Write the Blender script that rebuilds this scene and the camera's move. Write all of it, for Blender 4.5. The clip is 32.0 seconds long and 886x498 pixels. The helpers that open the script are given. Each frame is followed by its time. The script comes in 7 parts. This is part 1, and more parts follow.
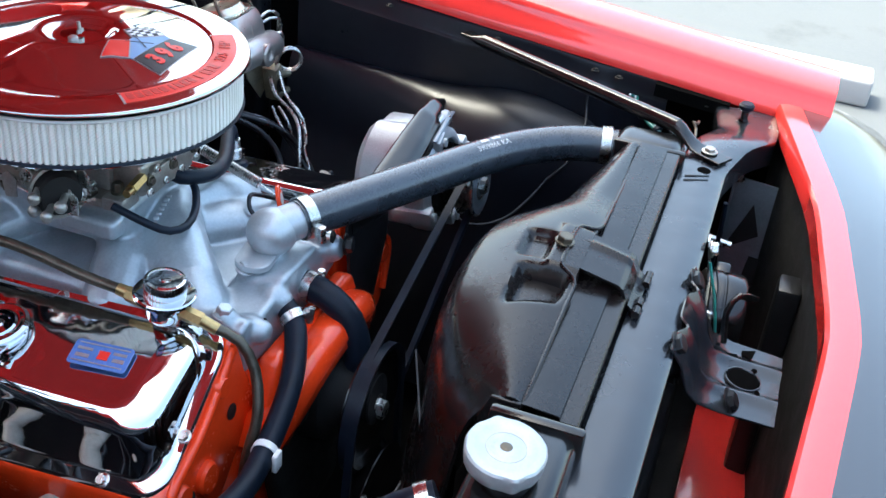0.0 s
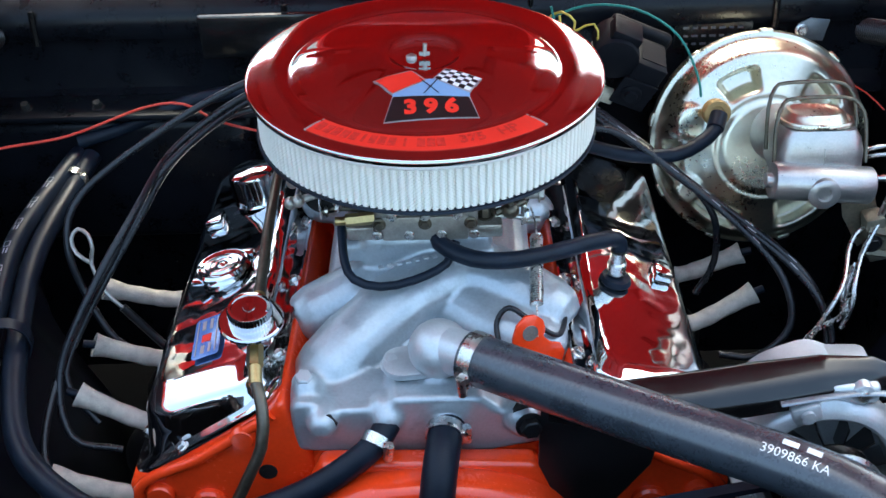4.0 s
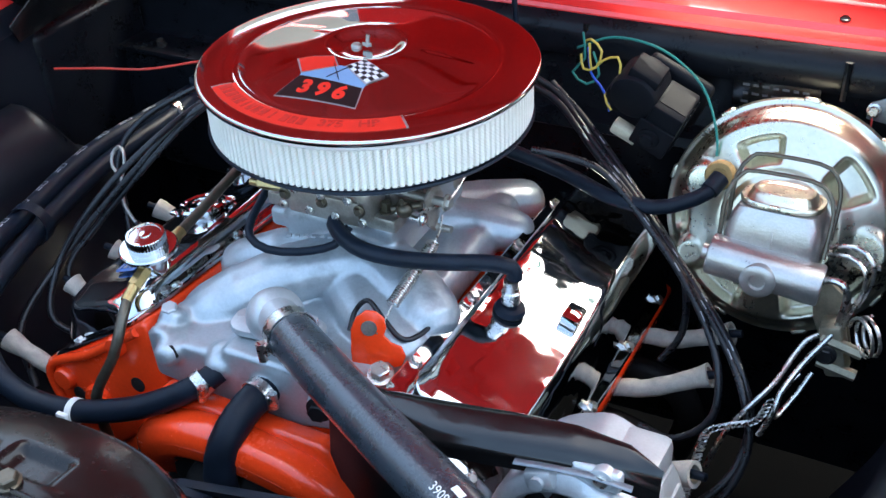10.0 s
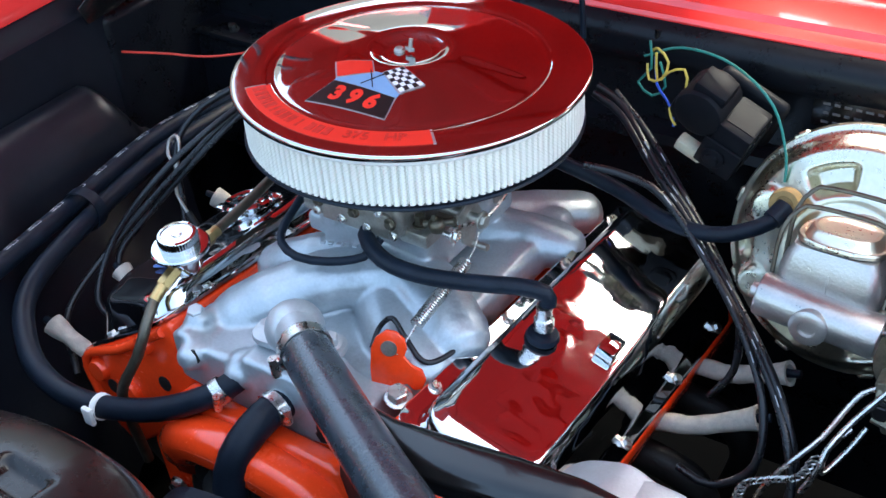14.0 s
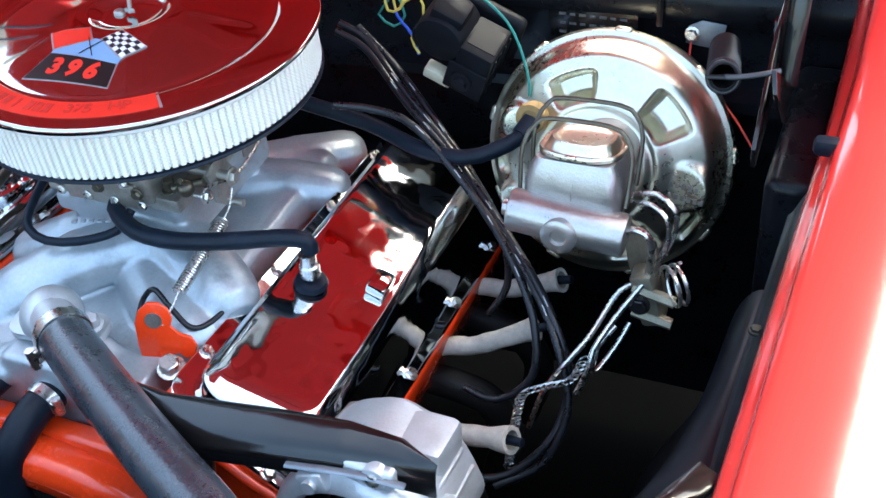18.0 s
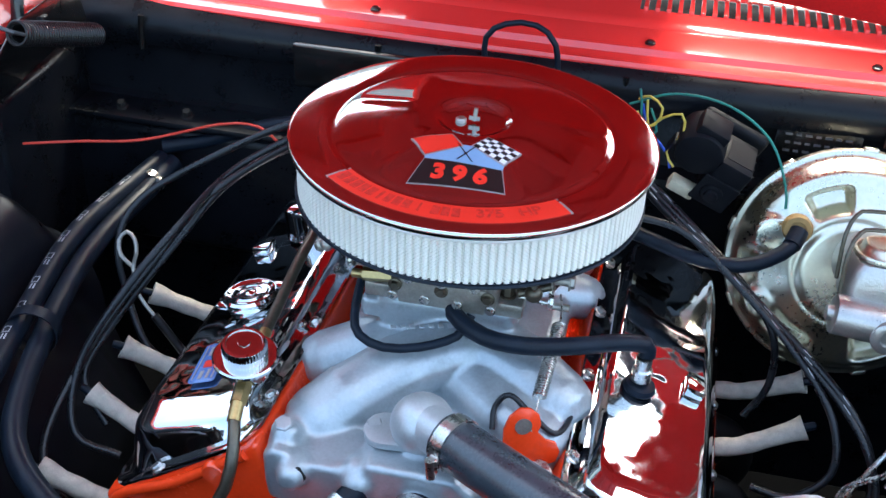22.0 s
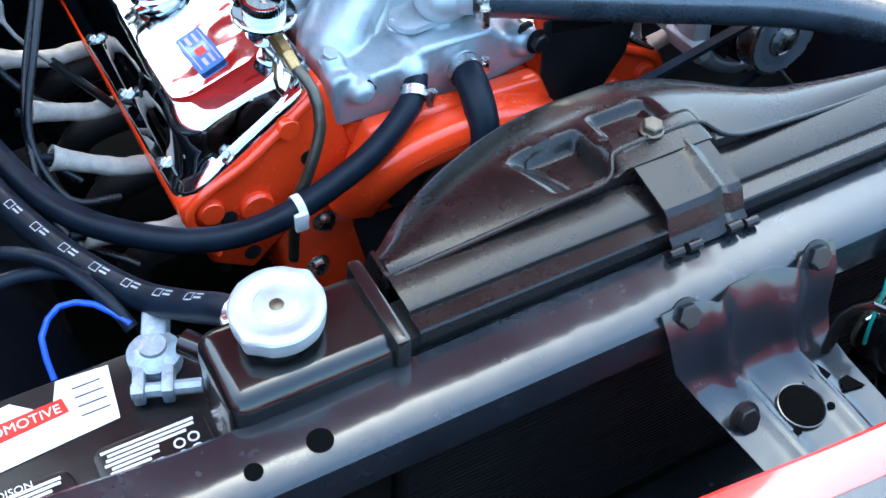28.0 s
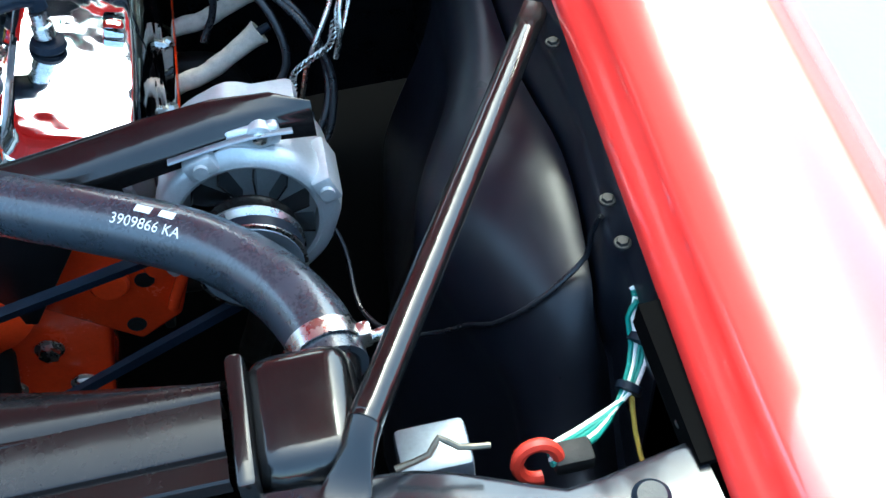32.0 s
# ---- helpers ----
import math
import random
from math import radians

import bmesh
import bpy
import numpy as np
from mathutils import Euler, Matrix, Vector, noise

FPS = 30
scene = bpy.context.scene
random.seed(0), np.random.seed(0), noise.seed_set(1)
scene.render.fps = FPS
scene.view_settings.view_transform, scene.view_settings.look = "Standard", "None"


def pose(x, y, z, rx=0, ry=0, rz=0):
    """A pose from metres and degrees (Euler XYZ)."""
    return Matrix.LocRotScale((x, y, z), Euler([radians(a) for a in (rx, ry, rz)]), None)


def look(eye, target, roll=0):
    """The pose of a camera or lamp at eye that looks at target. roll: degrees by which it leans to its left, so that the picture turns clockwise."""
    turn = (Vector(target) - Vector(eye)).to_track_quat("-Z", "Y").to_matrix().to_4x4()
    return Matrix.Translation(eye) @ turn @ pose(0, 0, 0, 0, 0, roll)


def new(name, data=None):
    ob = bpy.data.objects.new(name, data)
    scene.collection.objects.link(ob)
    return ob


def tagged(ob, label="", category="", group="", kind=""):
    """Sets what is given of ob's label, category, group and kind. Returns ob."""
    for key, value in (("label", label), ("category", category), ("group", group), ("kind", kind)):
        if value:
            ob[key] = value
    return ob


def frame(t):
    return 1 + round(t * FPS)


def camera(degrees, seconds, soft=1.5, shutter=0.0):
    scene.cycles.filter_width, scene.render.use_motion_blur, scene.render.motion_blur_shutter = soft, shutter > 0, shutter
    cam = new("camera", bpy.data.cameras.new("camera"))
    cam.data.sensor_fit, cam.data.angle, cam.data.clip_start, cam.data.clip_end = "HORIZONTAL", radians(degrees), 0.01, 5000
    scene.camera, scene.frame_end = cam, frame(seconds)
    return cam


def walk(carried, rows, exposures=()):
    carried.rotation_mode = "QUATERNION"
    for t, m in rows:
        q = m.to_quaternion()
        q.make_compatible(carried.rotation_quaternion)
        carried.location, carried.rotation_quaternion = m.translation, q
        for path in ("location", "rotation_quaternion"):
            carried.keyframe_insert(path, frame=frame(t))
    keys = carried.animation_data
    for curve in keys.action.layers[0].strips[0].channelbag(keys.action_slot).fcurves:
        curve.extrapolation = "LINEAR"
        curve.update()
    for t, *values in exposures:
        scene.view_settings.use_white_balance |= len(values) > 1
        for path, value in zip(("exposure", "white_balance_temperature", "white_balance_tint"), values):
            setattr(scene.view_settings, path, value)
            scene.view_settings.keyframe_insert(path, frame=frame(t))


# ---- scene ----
cam = camera(44.0, 32.0)
PATH = [
    (0, (-0.936, -0.692, 1.471), (0.701, -0.225, 0.422), 6.3),
    (0.5, (-0.776, -0.715, 1.486), (0.725, -0.048, 0.345), 5.0),
    (1, (-0.616, -0.872, 1.515), (0.751, 0.145, 0.468), 2.8),
    (1.5, (-0.497, -0.972, 1.527), (0.569, 0.353, 0.473), 2.2),
    (2, (-0.357, -0.936, 1.518), (0.424, 0.546, 0.425), 3.5),
    (2.5, (-0.157, -0.934, 1.508), (0.389, 0.611, 0.362), 0.2),
    (3, (0.04, -0.961, 1.508), (0.13, 0.668, 0.351), 0.0),
    (3.5, (0.044, -0.965, 1.506), (-0.056, 0.673, 0.363), -2.9),
    (4, (0.031, -0.989, 1.501), (0.005, 0.627, 0.323), -1.9),
    (4.5, (0.118, -1.013, 1.507), (0.009, 0.627, 0.367), -3.4),
    (6.5, (0.225, -0.982, 1.519), (-0.043, 0.617, 0.348), -4.3),
    (7, (0.246, -0.932, 1.514), (-0.063, 0.638, 0.314), -3.8),
    (7.5, (0.367, -0.881, 1.502), (-0.152, 0.623, 0.29), -3.8),
    (8, (0.444, -0.875, 1.483), (-0.322, 0.537, 0.292), -6.2),
    (8.5, (0.48, -0.879, 1.474), (-0.232, 0.567, 0.29), -7.0),
    (9, (0.495, -0.962, 1.474), (-0.208, 0.515, 0.324), -2.2),
    (9.5, (0.519, -0.994, 1.482), (-0.226, 0.493, 0.373), -2.2),
    (10, (0.567, -0.891, 1.473), (-0.227, 0.563, 0.352), -3.0),
    (10.5, (0.624, -0.804, 1.472), (-0.323, 0.54, 0.333), -3.3),
    (11, (0.614, -0.801, 1.472), (-0.384, 0.509, 0.337), -4.6),
    (11.5, (0.599, -0.805, 1.48), (-0.391, 0.505, 0.339), -4.0),
    (12, (0.595, -0.802, 1.483), (-0.382, 0.509, 0.33), -4.0),
    (12.5, (0.597, -0.805, 1.481), (-0.377, 0.51, 0.331), -3.3),
    (13, (0.607, -0.794, 1.479), (-0.371, 0.518, 0.329), -4.8),
    (13.5, (0.61, -0.783, 1.479), (-0.366, 0.527, 0.325), -4.5),
    (15.5, (0.623, -0.784, 1.473), (-0.333, 0.525, 0.302), -3.5),
    (16, (0.648, -0.792, 1.461), (-0.26, 0.499, 0.233), -4.2),
    (16.5, (0.669, -0.802, 1.452), (-0.197, 0.467, 0.171), -4.5),
    (17, (0.686, -0.796, 1.448), (-0.144, 0.447, 0.119), -5.8),
    (17.5, (0.687, -0.756, 1.459), (-0.061, 0.508, 0.102), -7.4),
    (18, (0.674, -0.739, 1.477), (-0.018, 0.642, 0.206), -6.6),
    (18.5, (0.619, -0.734, 1.477), (0.006, 0.714, 0.241), -4.4),
    (19, (0.563, -0.754, 1.491), (-0.019, 0.736, 0.29), -3.4),
    (19.5, (0.533, -0.796, 1.497), (-0.039, 0.727, 0.333), -2.5),
    (20, (0.543, -0.789, 1.498), (-0.099, 0.714, 0.346), -2.9),
    (20.5, (0.533, -0.796, 1.494), (-0.291, 0.649, 0.384), -3.8),
    (21, (0.423, -0.848, 1.511), (-0.3, 0.663, 0.419), -3.3),
    (21.5, (0.276, -0.934, 1.515), (-0.202, 0.677, 0.431), -0.6),
    (22, (0.172, -0.923, 1.503), (-0.169, 0.697, 0.381), 2.3),
    (22.5, (-0.012, -0.838, 1.488), (-0.216, 0.766, 0.311), 3.5),
    (23, (-0.145, -0.83, 1.484), (-0.058, 0.788, 0.31), 3.8),
    (23.5, (-0.272, -0.879, 1.487), (0.167, 0.674, 0.306), 6.1),
    (24, (-0.408, -0.88, 1.478), (0.09, 0.669, 0.315), 3.6),
    (24.5, (-0.504, -0.879, 1.476), (0.026, 0.665, 0.32), 5.8),
    (26.5, (-0.548, -0.917, 1.501), (-0.102, 0.612, 0.292), 3.5),
    (27, (-0.503, -0.971, 1.475), (-0.064, 0.452, 0.14), 1.8),
    (27.5, (-0.482, -1.007, 1.47), (0.084, 0.226, 0.0), 2.8),
    (28, (-0.449, -1.017, 1.465), (0.245, 0.135, -0.016), 3.2),
    (28.5, (-0.433, -1.016, 1.471), (0.393, 0.102, 0.033), 5.2),
    (29, (-0.393, -1.02, 1.478), (0.566, 0.077, 0.108), 4.4),
    (29.5, (-0.352, -1.023, 1.478), (0.649, 0.052, 0.121), 2.5),
    (30, (-0.26, -1.005, 1.463), (0.731, 0.073, 0.101), 1.1),
    (30.5, (-0.1, -1.009, 1.457), (0.672, 0.221, 0.082), -1.3),
    (31, (0.027, -1.026, 1.444), (0.749, 0.24, 0.075), -1.7),
    (31.5, (0.21, -0.967, 1.42), (0.594, 0.308, -0.073), -2.2),
    (32, (0.416, -0.941, 1.41), (0.609, 0.351, -0.104), -4.9),
]
EXPOSURES = [(0, 2.6, 6550, -1), (1, 2.75, 6600, 1), (2, 2.65, 6600, -1), (4, 2.6, 6550, -2), (10, 2.7, 6550, 0), (16, 2.7, 6550, 0), (17, 2.7, 6500, -4), (18, 2.9, 6500, -1), (19, 2.8, 6600, 3), (21, 2.72, 6650, 6), (22, 2.65, 6500, 0), (23, 2.65, 6500, -2), (24, 2.45, 6500, -1), (27, 2.95, 5850, -7), (28, 3.28, 5750, -8), (28.5, 3.3, 5750, -8), (29.5, 3.2, 5900, -6), (31, 3.1, 6050, -5), (32, 3.0, 5800, -12)]
walk(cam, [(t, look(eye, target, roll)) for t, eye, target, roll in PATH], EXPOSURES)

# ---- light: bright hazy day, the open hood shades the engine bay ----
world = bpy.data.worlds.new("sky")
scene.world = world
world.use_nodes = True
wn = world.node_tree.nodes
sky = wn.new("ShaderNodeTexSky")
sky.sky_type = "NISHITA"
sky.sun_disc = False
sky.sun_elevation = radians(60)
sky.sun_rotation = radians(14)
sky.altitude = 100
sky.air_density = 1.0
sky.dust_density = 4.5
wn["Background"].inputs["Strength"].default_value = 0.15
world.node_tree.links.new(sky.outputs["Color"], wn["Background"].inputs["Color"])
sun_data = bpy.data.lights.new("sun", "SUN")
sun_data.energy = 1.6
sun_data.angle = radians(24)
sun_data.color = (1.0, 0.95, 0.88)
sun = new("sun", sun_data)
sun.matrix_world = look((0.43, 1.74, 3.65), (0, 0.0, 0.6))

# ---- helpers of this scene ----
OFF = {}


def thing(name, at, label, category, group="", kind=""):
    """An Empty at the base of a thing that will carry its parts."""
    ob = new(name)
    ob.location = at
    ob.empty_display_size = 0.02
    OFF[ob.name] = Vector(at)
    return tagged(ob, label, category, group, kind)


def put_mesh(name, bm, material, sharp=38):
    bmesh.ops.recalc_face_normals(bm, faces=bm.faces)
    me = bpy.data.meshes.new(name)
    bm.to_mesh(me)
    bm.free()
    me.materials.append(material)
    me.shade_smooth()
    me.set_sharp_from_angle(angle=radians(sharp))
    return new(name, me)


def part(name, bm, material, parent, label="", sharp=38):
    """One mesh under a thing or under a part; bm is in world metres."""
    off = OFF[parent.name]
    bmesh.ops.translate(bm, verts=bm.verts, vec=-off)
    ob = put_mesh(name, bm, material, sharp)
    ob.parent = parent
    OFF[ob.name] = off
    return tagged(ob, label)


def solo(name, bm, material, label, category, group="", kind="", sharp=38):
    """A thing that is one mesh, with its origin at the middle of its base."""
    vs = [v.co for v in bm.verts]
    lo = Vector([min(v[i] for v in vs) for i in range(3)])
    hi = Vector([max(v[i] for v in vs) for i in range(3)])
    at = Vector(((lo.x + hi.x) / 2, (lo.y + hi.y) / 2, lo.z))
    bmesh.ops.translate(bm, verts=bm.verts, vec=-at)
    ob = put_mesh(name, bm, material, sharp)
    ob.location = at
    OFF[ob.name] = at
    return tagged(ob, label, category, group, kind)


def merge(*bms):
    """Joins bmeshes into the first."""
    first = bms[0]
    for other in bms[1:]:
        tmp = bpy.data.meshes.new("tmp")
        other.to_mesh(tmp)
        other.free()
        first.from_mesh(tmp)
        bpy.data.meshes.remove(tmp)
    return first


def moved(bm, m):
    bmesh.ops.transform(bm, matrix=m, verts=bm.verts)
    return bm


def from_lists(verts, faces):
    bm = bmesh.new()
    vs = [bm.verts.new(v) for v in verts]
    for f in faces:
        try:
            bm.faces.new([vs[i] for i in f])
        except ValueError:
            pass
    return bm


def box(c, s, bev=0.002, seg=2, m=None):
    """A box with its middle at c, of size s, with rounded edges."""
    bm = bmesh.new()
    bmesh.ops.create_cube(bm, size=1.0)
    bmesh.ops.scale(bm, vec=s, verts=bm.verts)
    if bev > 0:
        bmesh.ops.bevel(bm, geom=bm.edges[:], offset=min(bev, 0.45 * min(s)), segments=seg, affect="EDGES", profile=0.5)
    if m is not None:
        moved(bm, m)
    bmesh.ops.translate(bm, verts=bm.verts, vec=c)
    return bm


def frame_of(axis):
    a = Vector(axis).normalized()
    h = Vector((0, 0, 1)) if abs(a.z) < 0.9 else Vector((0, 1, 0))
    u = h.cross(a).normalized()
    return u, a.cross(u), a


def loft(rings, cap0=True, cap1=True, closed=True):
    """Skins rings of equal count."""
    n = len(rings[0])
    verts = [p for ring in rings for p in ring]
    faces = []
    for i in range(len(rings) - 1):
        for j in range(n if closed else n - 1):
            k = (j + 1) % n
            faces.append((i * n + j, i * n + k, (i + 1) * n + k, (i + 1) * n + j))
    if cap0:
        faces.append(tuple(range(n))[::-1])
    if cap1:
        faces.append(tuple(range((len(rings) - 1) * n, len(rings) * n)))
    return from_lists(verts, faces)


def lathe(profile, at=(0, 0, 0), axis=(0, 0, 1), seg=32, cap0=True, cap1=True, wave=None):
    """Turns (radius, height) pairs about an axis through at."""
    u, v, a = frame_of(axis)
    at = Vector(at)
    rings = []
    for r, h in profile:
        ring = []
        for k in range(seg):
            t = 2 * math.pi * k / seg
            rr = r * (1 if wave is None else wave(t, h))
            ring.append(at + a * h + u * (rr * math.cos(t)) + v * (rr * math.sin(t)))
        rings.append(ring)
    return loft(rings, cap0, cap1)


def cyl(p0, p1, r, r1=None, seg=18, bev=0.0):
    """A round bar from p0 to p1, with rounded ends if bev."""
    p0, p1 = Vector(p0), Vector(p1)
    h = (p1 - p0).length
    r1 = r if r1 is None else r1
    if bev > 0:
        prof = [(r - bev, 0), (r - 0.3 * bev, 0.3 * bev), (r, bev), (r1, h - bev), (r1 - 0.3 * bev, h - 0.3 * bev), (r1 - bev, h)]
    else:
        prof = [(r, 0), (r1, h)]
    return lathe(prof, p0, p1 - p0, seg)


def ball(c, r, s=(1, 1, 1), seg=20):
    bm = bmesh.new()
    bmesh.ops.create_uvsphere(bm, u_segments=seg, v_segments=seg // 2 + 1, radius=r)
    bmesh.ops.scale(bm, vec=s, verts=bm.verts)
    bmesh.ops.translate(bm, verts=bm.verts, vec=c)
    return bm


def smooth_path(pts, step=0.012):
    """A Catmull-Rom curve through the points, in even steps."""
    p = [Vector(q) for q in pts]
    if len(p) == 2:
        return p
    p = [p[0] * 2 - p[1]] + p + [p[-1] * 2 - p[-2]]
    out = []
    for i in range(1, len(p) - 2):
        n = max(2, int((p[i + 1] - p[i]).length / step))
        for k in range(n):
            t = k / n
            out.append(0.5 * (2 * p[i] + (p[i + 1] - p[i - 1]) * t + (2 * p[i - 1] - 5 * p[i] + 4 * p[i + 1] - p[i + 2]) * t * t
                              + (3 * p[i] - p[i - 1] - 3 * p[i + 1] + p[i + 2]) * t * t * t))
    out.append(p[-2])
    return out


def tube(pts, r, seg=10, step=0.012, raw=False, hollow=0.0, flat=None):
    """A hose or wire along a smooth path. r: a radius, or one for each end. flat: (a, b) stretches of the section."""
    path = pts if raw else smooth_path(pts, step)
    path = [Vector(q) for q in path]
    n = len(path)
    tans = [(path[min(i + 1, n - 1)] - path[max(i - 1, 0)]).normalized() for i in range(n)]
    u = frame_of(tans[0])[0]
    rings = []
    for i in range(n):
        u = (u - tans[i] * u.dot(tans[i])).normalized()
        v = tans[i].cross(u)
        f = i / max(1, n - 1)
        rad = r if not isinstance(r, tuple) else r[0] + (r[1] - r[0]) * f
        fa, fb = flat or (1, 1)
        rings.append([path[i] + u * (rad * fa * math.cos(2 * math.pi * k / seg)) + v * (rad * fb * math.sin(2 * math.pi * k / seg)) for k in range(seg)])
    if hollow > 0:
        ends = []
        for ring, c in ((rings[-1], path[-1]),):
            ends.append([c + (q - c) * hollow for q in ring])
            ends.append([c + (q - c) * hollow - tans[-1] * 0.085 for q in ring])
        rings = rings + ends
    return loft(rings)


def prism(pts, ext, bev=0.0, seg=2):
    """A flat outline pushed along ext."""
    e = Vector(ext)
    p = [Vector(q) for q in pts]
    bm = loft([p, [q + e for q in p]])
    if bev > 0:
        bmesh.ops.recalc_face_normals(bm, faces=bm.faces)
        bmesh.ops.bevel(bm, geom=[ed for ed in bm.edges if ed.calc_face_angle(0) > 0.5], offset=bev, segments=seg, affect="EDGES", profile=0.5)
    return bm


def rrect(u0, u1, v0, v1, r, n=5):
    """A rounded rectangle, as (u, v) pairs."""
    out = []
    for cu, cv, a0 in ((u1 - r, v1 - r, 0), (u0 + r, v1 - r, 90), (u0 + r, v0 + r, 180), (u1 - r, v0 + r, 270)):
        for k in range(n + 1):
            a = radians(a0 + 90 * k / n)
            out.append((cu + r * math.cos(a), cv + r * math.sin(a)))
    return out


def hexbolt(at, axis=(0, 0, 1), r=0.008, h=0.007, washer=1.35):
    """A hex head on its washer."""
    at = Vector(at)
    u, v, a = frame_of(axis)
    rings = []
    for rad, d, n in ((r, 0.0015, 6), (r, h - 0.001, 6), (r * 0.86, h, 6)):
        rings.append([at + a * d + u * (rad * math.cos(k * math.pi / 3)) + v * (rad * math.sin(k * math.pi / 3)) for k in range(6)])
    return merge(loft(rings), lathe([(r * washer, 0), (r * washer, 0.0015), (r * washer * 0.9, 0.002)], at, axis, 16))


def ring_clamp(c, axis, r, width=0.012):
    """A worm-drive band with its screw."""
    u, v, a = frame_of(axis)
    c = Vector(c)
    t = 0.0012
    band = lathe([(r, -width / 2), (r + t, -width / 2), (r + t, width / 2), (r, width / 2)], c, a, 28, False, False)
    return band


def grid(nu, nv, fn, thick=None):
    """A sheet of nu by nv points from fn(s, t), s and t in 0 to 1."""
    verts = [fn(i / (nu - 1), j / (nv - 1)) for i in range(nu) for j in range(nv)]
    faces = [(i * nv + j, (i + 1) * nv + j, (i + 1) * nv + j + 1, i * nv + j + 1) for i in range(nu - 1) for j in range(nv - 1)]
    bm = from_lists(verts, faces)
    if thick:
        bmesh.ops.recalc_face_normals(bm, faces=bm.faces)
        bmesh.ops.solidify(bm, geom=bm.faces[:], thickness=thick)
    return bm


def lettering(body, size, depth=0.0004, shear=0.0, bold=0.0):
    """Text as a mesh in the x, y plane, centred."""
    cu = bpy.data.curves.new("lettering", "FONT")
    cu.body, cu.size, cu.extrude, cu.align_x, cu.align_y = body, size, depth, "CENTER", "CENTER"
    cu.shear, cu.offset = shear, bold
    cu.resolution_u = 3
    ob = new("lettering", cu)
    me = bpy.data.meshes.new_from_object(ob.evaluated_get(bpy.context.evaluated_depsgraph_get()))
    bm = bmesh.new()
    bm.from_mesh(me)
    bpy.data.objects.remove(ob)
    bpy.data.meshes.remove(me)
    return bm


def lerp(a, b, t):
    return a + (b - a) * t


def table(x, rows):
    """Piecewise straight line through (x, y) rows."""
    for (x0, y0), (x1, y1) in zip(rows, rows[1:]):
        if x <= x1:
            return lerp(y0, y1, min(1, max(0, (x - x0) / (x1 - x0))))
    return rows[-1][1]


def sstep(t):
    t = min(1.0, max(0.0, t))
    return t * t * (3 - 2 * t)

# ---- materials ----
def mat(name, color, rough=0.5, metal=0.0, var=0.15, scale=30.0, grain=300.0, bump=0.0, wave=0.0, wave_scale=14.0, coat=0.0,
        rvar=0.12, stain=None, stain_at=0.62, stain_scale=18.0, trans=0.0, ior=1.45, coat_rough=0.06):
    """A surface with colour and gloss that vary at two scales, fine relief and slow waviness."""
    m = bpy.data.materials.new(name)
    m.use_nodes = True
    nt = m.node_tree
    n, link = nt.nodes, nt.links.new
    b = n["Principled BSDF"]
    tc = n.new("ShaderNodeTexCoord")
    big = n.new("ShaderNodeTexNoise")
    big.inputs["Scale"].default_value, big.inputs["Detail"].default_value = scale, 5
    fine = n.new("ShaderNodeTexNoise")
    fine.inputs["Scale"].default_value, fine.inputs["Detail"].default_value = grain, 3
    link(tc.outputs["Object"], big.inputs["Vector"])
    link(tc.outputs["Object"], fine.inputs["Vector"])
    mixn = n.new("ShaderNodeMath")
    mixn.operation = "MULTIPLY_ADD"
    mixn.inputs[1].default_value, mixn.inputs[2].default_value = 0.35, 0.0
    link(fine.outputs["Fac"], mixn.inputs[0])
    add = n.new("ShaderNodeMath")
    add.operation = "MULTIPLY_ADD"
    add.inputs[1].default_value = 0.65
    link(big.outputs["Fac"], add.inputs[0])
    link(mixn.outputs[0], add.inputs[2])
    ramp = n.new("ShaderNodeValToRGB")
    lo, hi = [max(0.0, c * (1 - var)) for c in color], [min(1.0, c * (1 + var)) for c in color]
    ramp.color_ramp.elements[0].position, ramp.color_ramp.elements[1].position = 0.32, 0.68
    ramp.color_ramp.elements[0].color, ramp.color_ramp.elements[1].color = (*lo, 1), (*hi, 1)
    link(add.outputs[0], ramp.inputs["Fac"])
    col = ramp.outputs["Color"]
    if stain:
        st = n.new("ShaderNodeTexNoise")
        st.inputs["Scale"].default_value, st.inputs["Detail"].default_value, st.inputs["Roughness"].default_value = stain_scale, 8, 0.65
        link(tc.outputs["Object"], st.inputs["Vector"])
        sr = n.new("ShaderNodeMapRange")
        sr.inputs["From Min"].default_value, sr.inputs["From Max"].default_value = stain_at - 0.04, stain_at + 0.1
        link(st.outputs["Fac"], sr.inputs["Value"])
        mx = n.new("ShaderNodeMix")
        mx.data_type = "RGBA"
        link(sr.outputs["Result"], mx.inputs["Factor"])
        link(col, mx.inputs["A"])
        mx.inputs["B"].default_value = (*stain, 1)
        col = mx.outputs["Result"]
    link(col, b.inputs["Base Color"])
    b.inputs["Metallic"].default_value = metal
    rr = n.new("ShaderNodeMapRange")
    rr.inputs["To Min"].default_value, rr.inputs["To Max"].default_value = max(0.0, rough - rvar * rough * 2), min(1.0, rough + rvar * rough * 2)
    rr.inputs["From Min"].default_value, rr.inputs["From Max"].default_value = 0.3, 0.7
    link(add.outputs[0], rr.inputs["Value"])
    link(rr.outputs["Result"], b.inputs["Roughness"])
    b.inputs["Coat Weight"].default_value = coat
    b.inputs["Coat Roughness"].default_value = coat_rough
    b.inputs["Transmission Weight"].default_value = trans
    b.inputs["IOR"].default_value = ior
    last = None
    if bump > 0:
        bp = n.new("ShaderNodeBump")
        bp.inputs["Strength"].default_value, bp.inputs["Distance"].default_value = bump, 0.001
        link(fine.outputs["Fac"], bp.inputs["Height"])
        last = bp
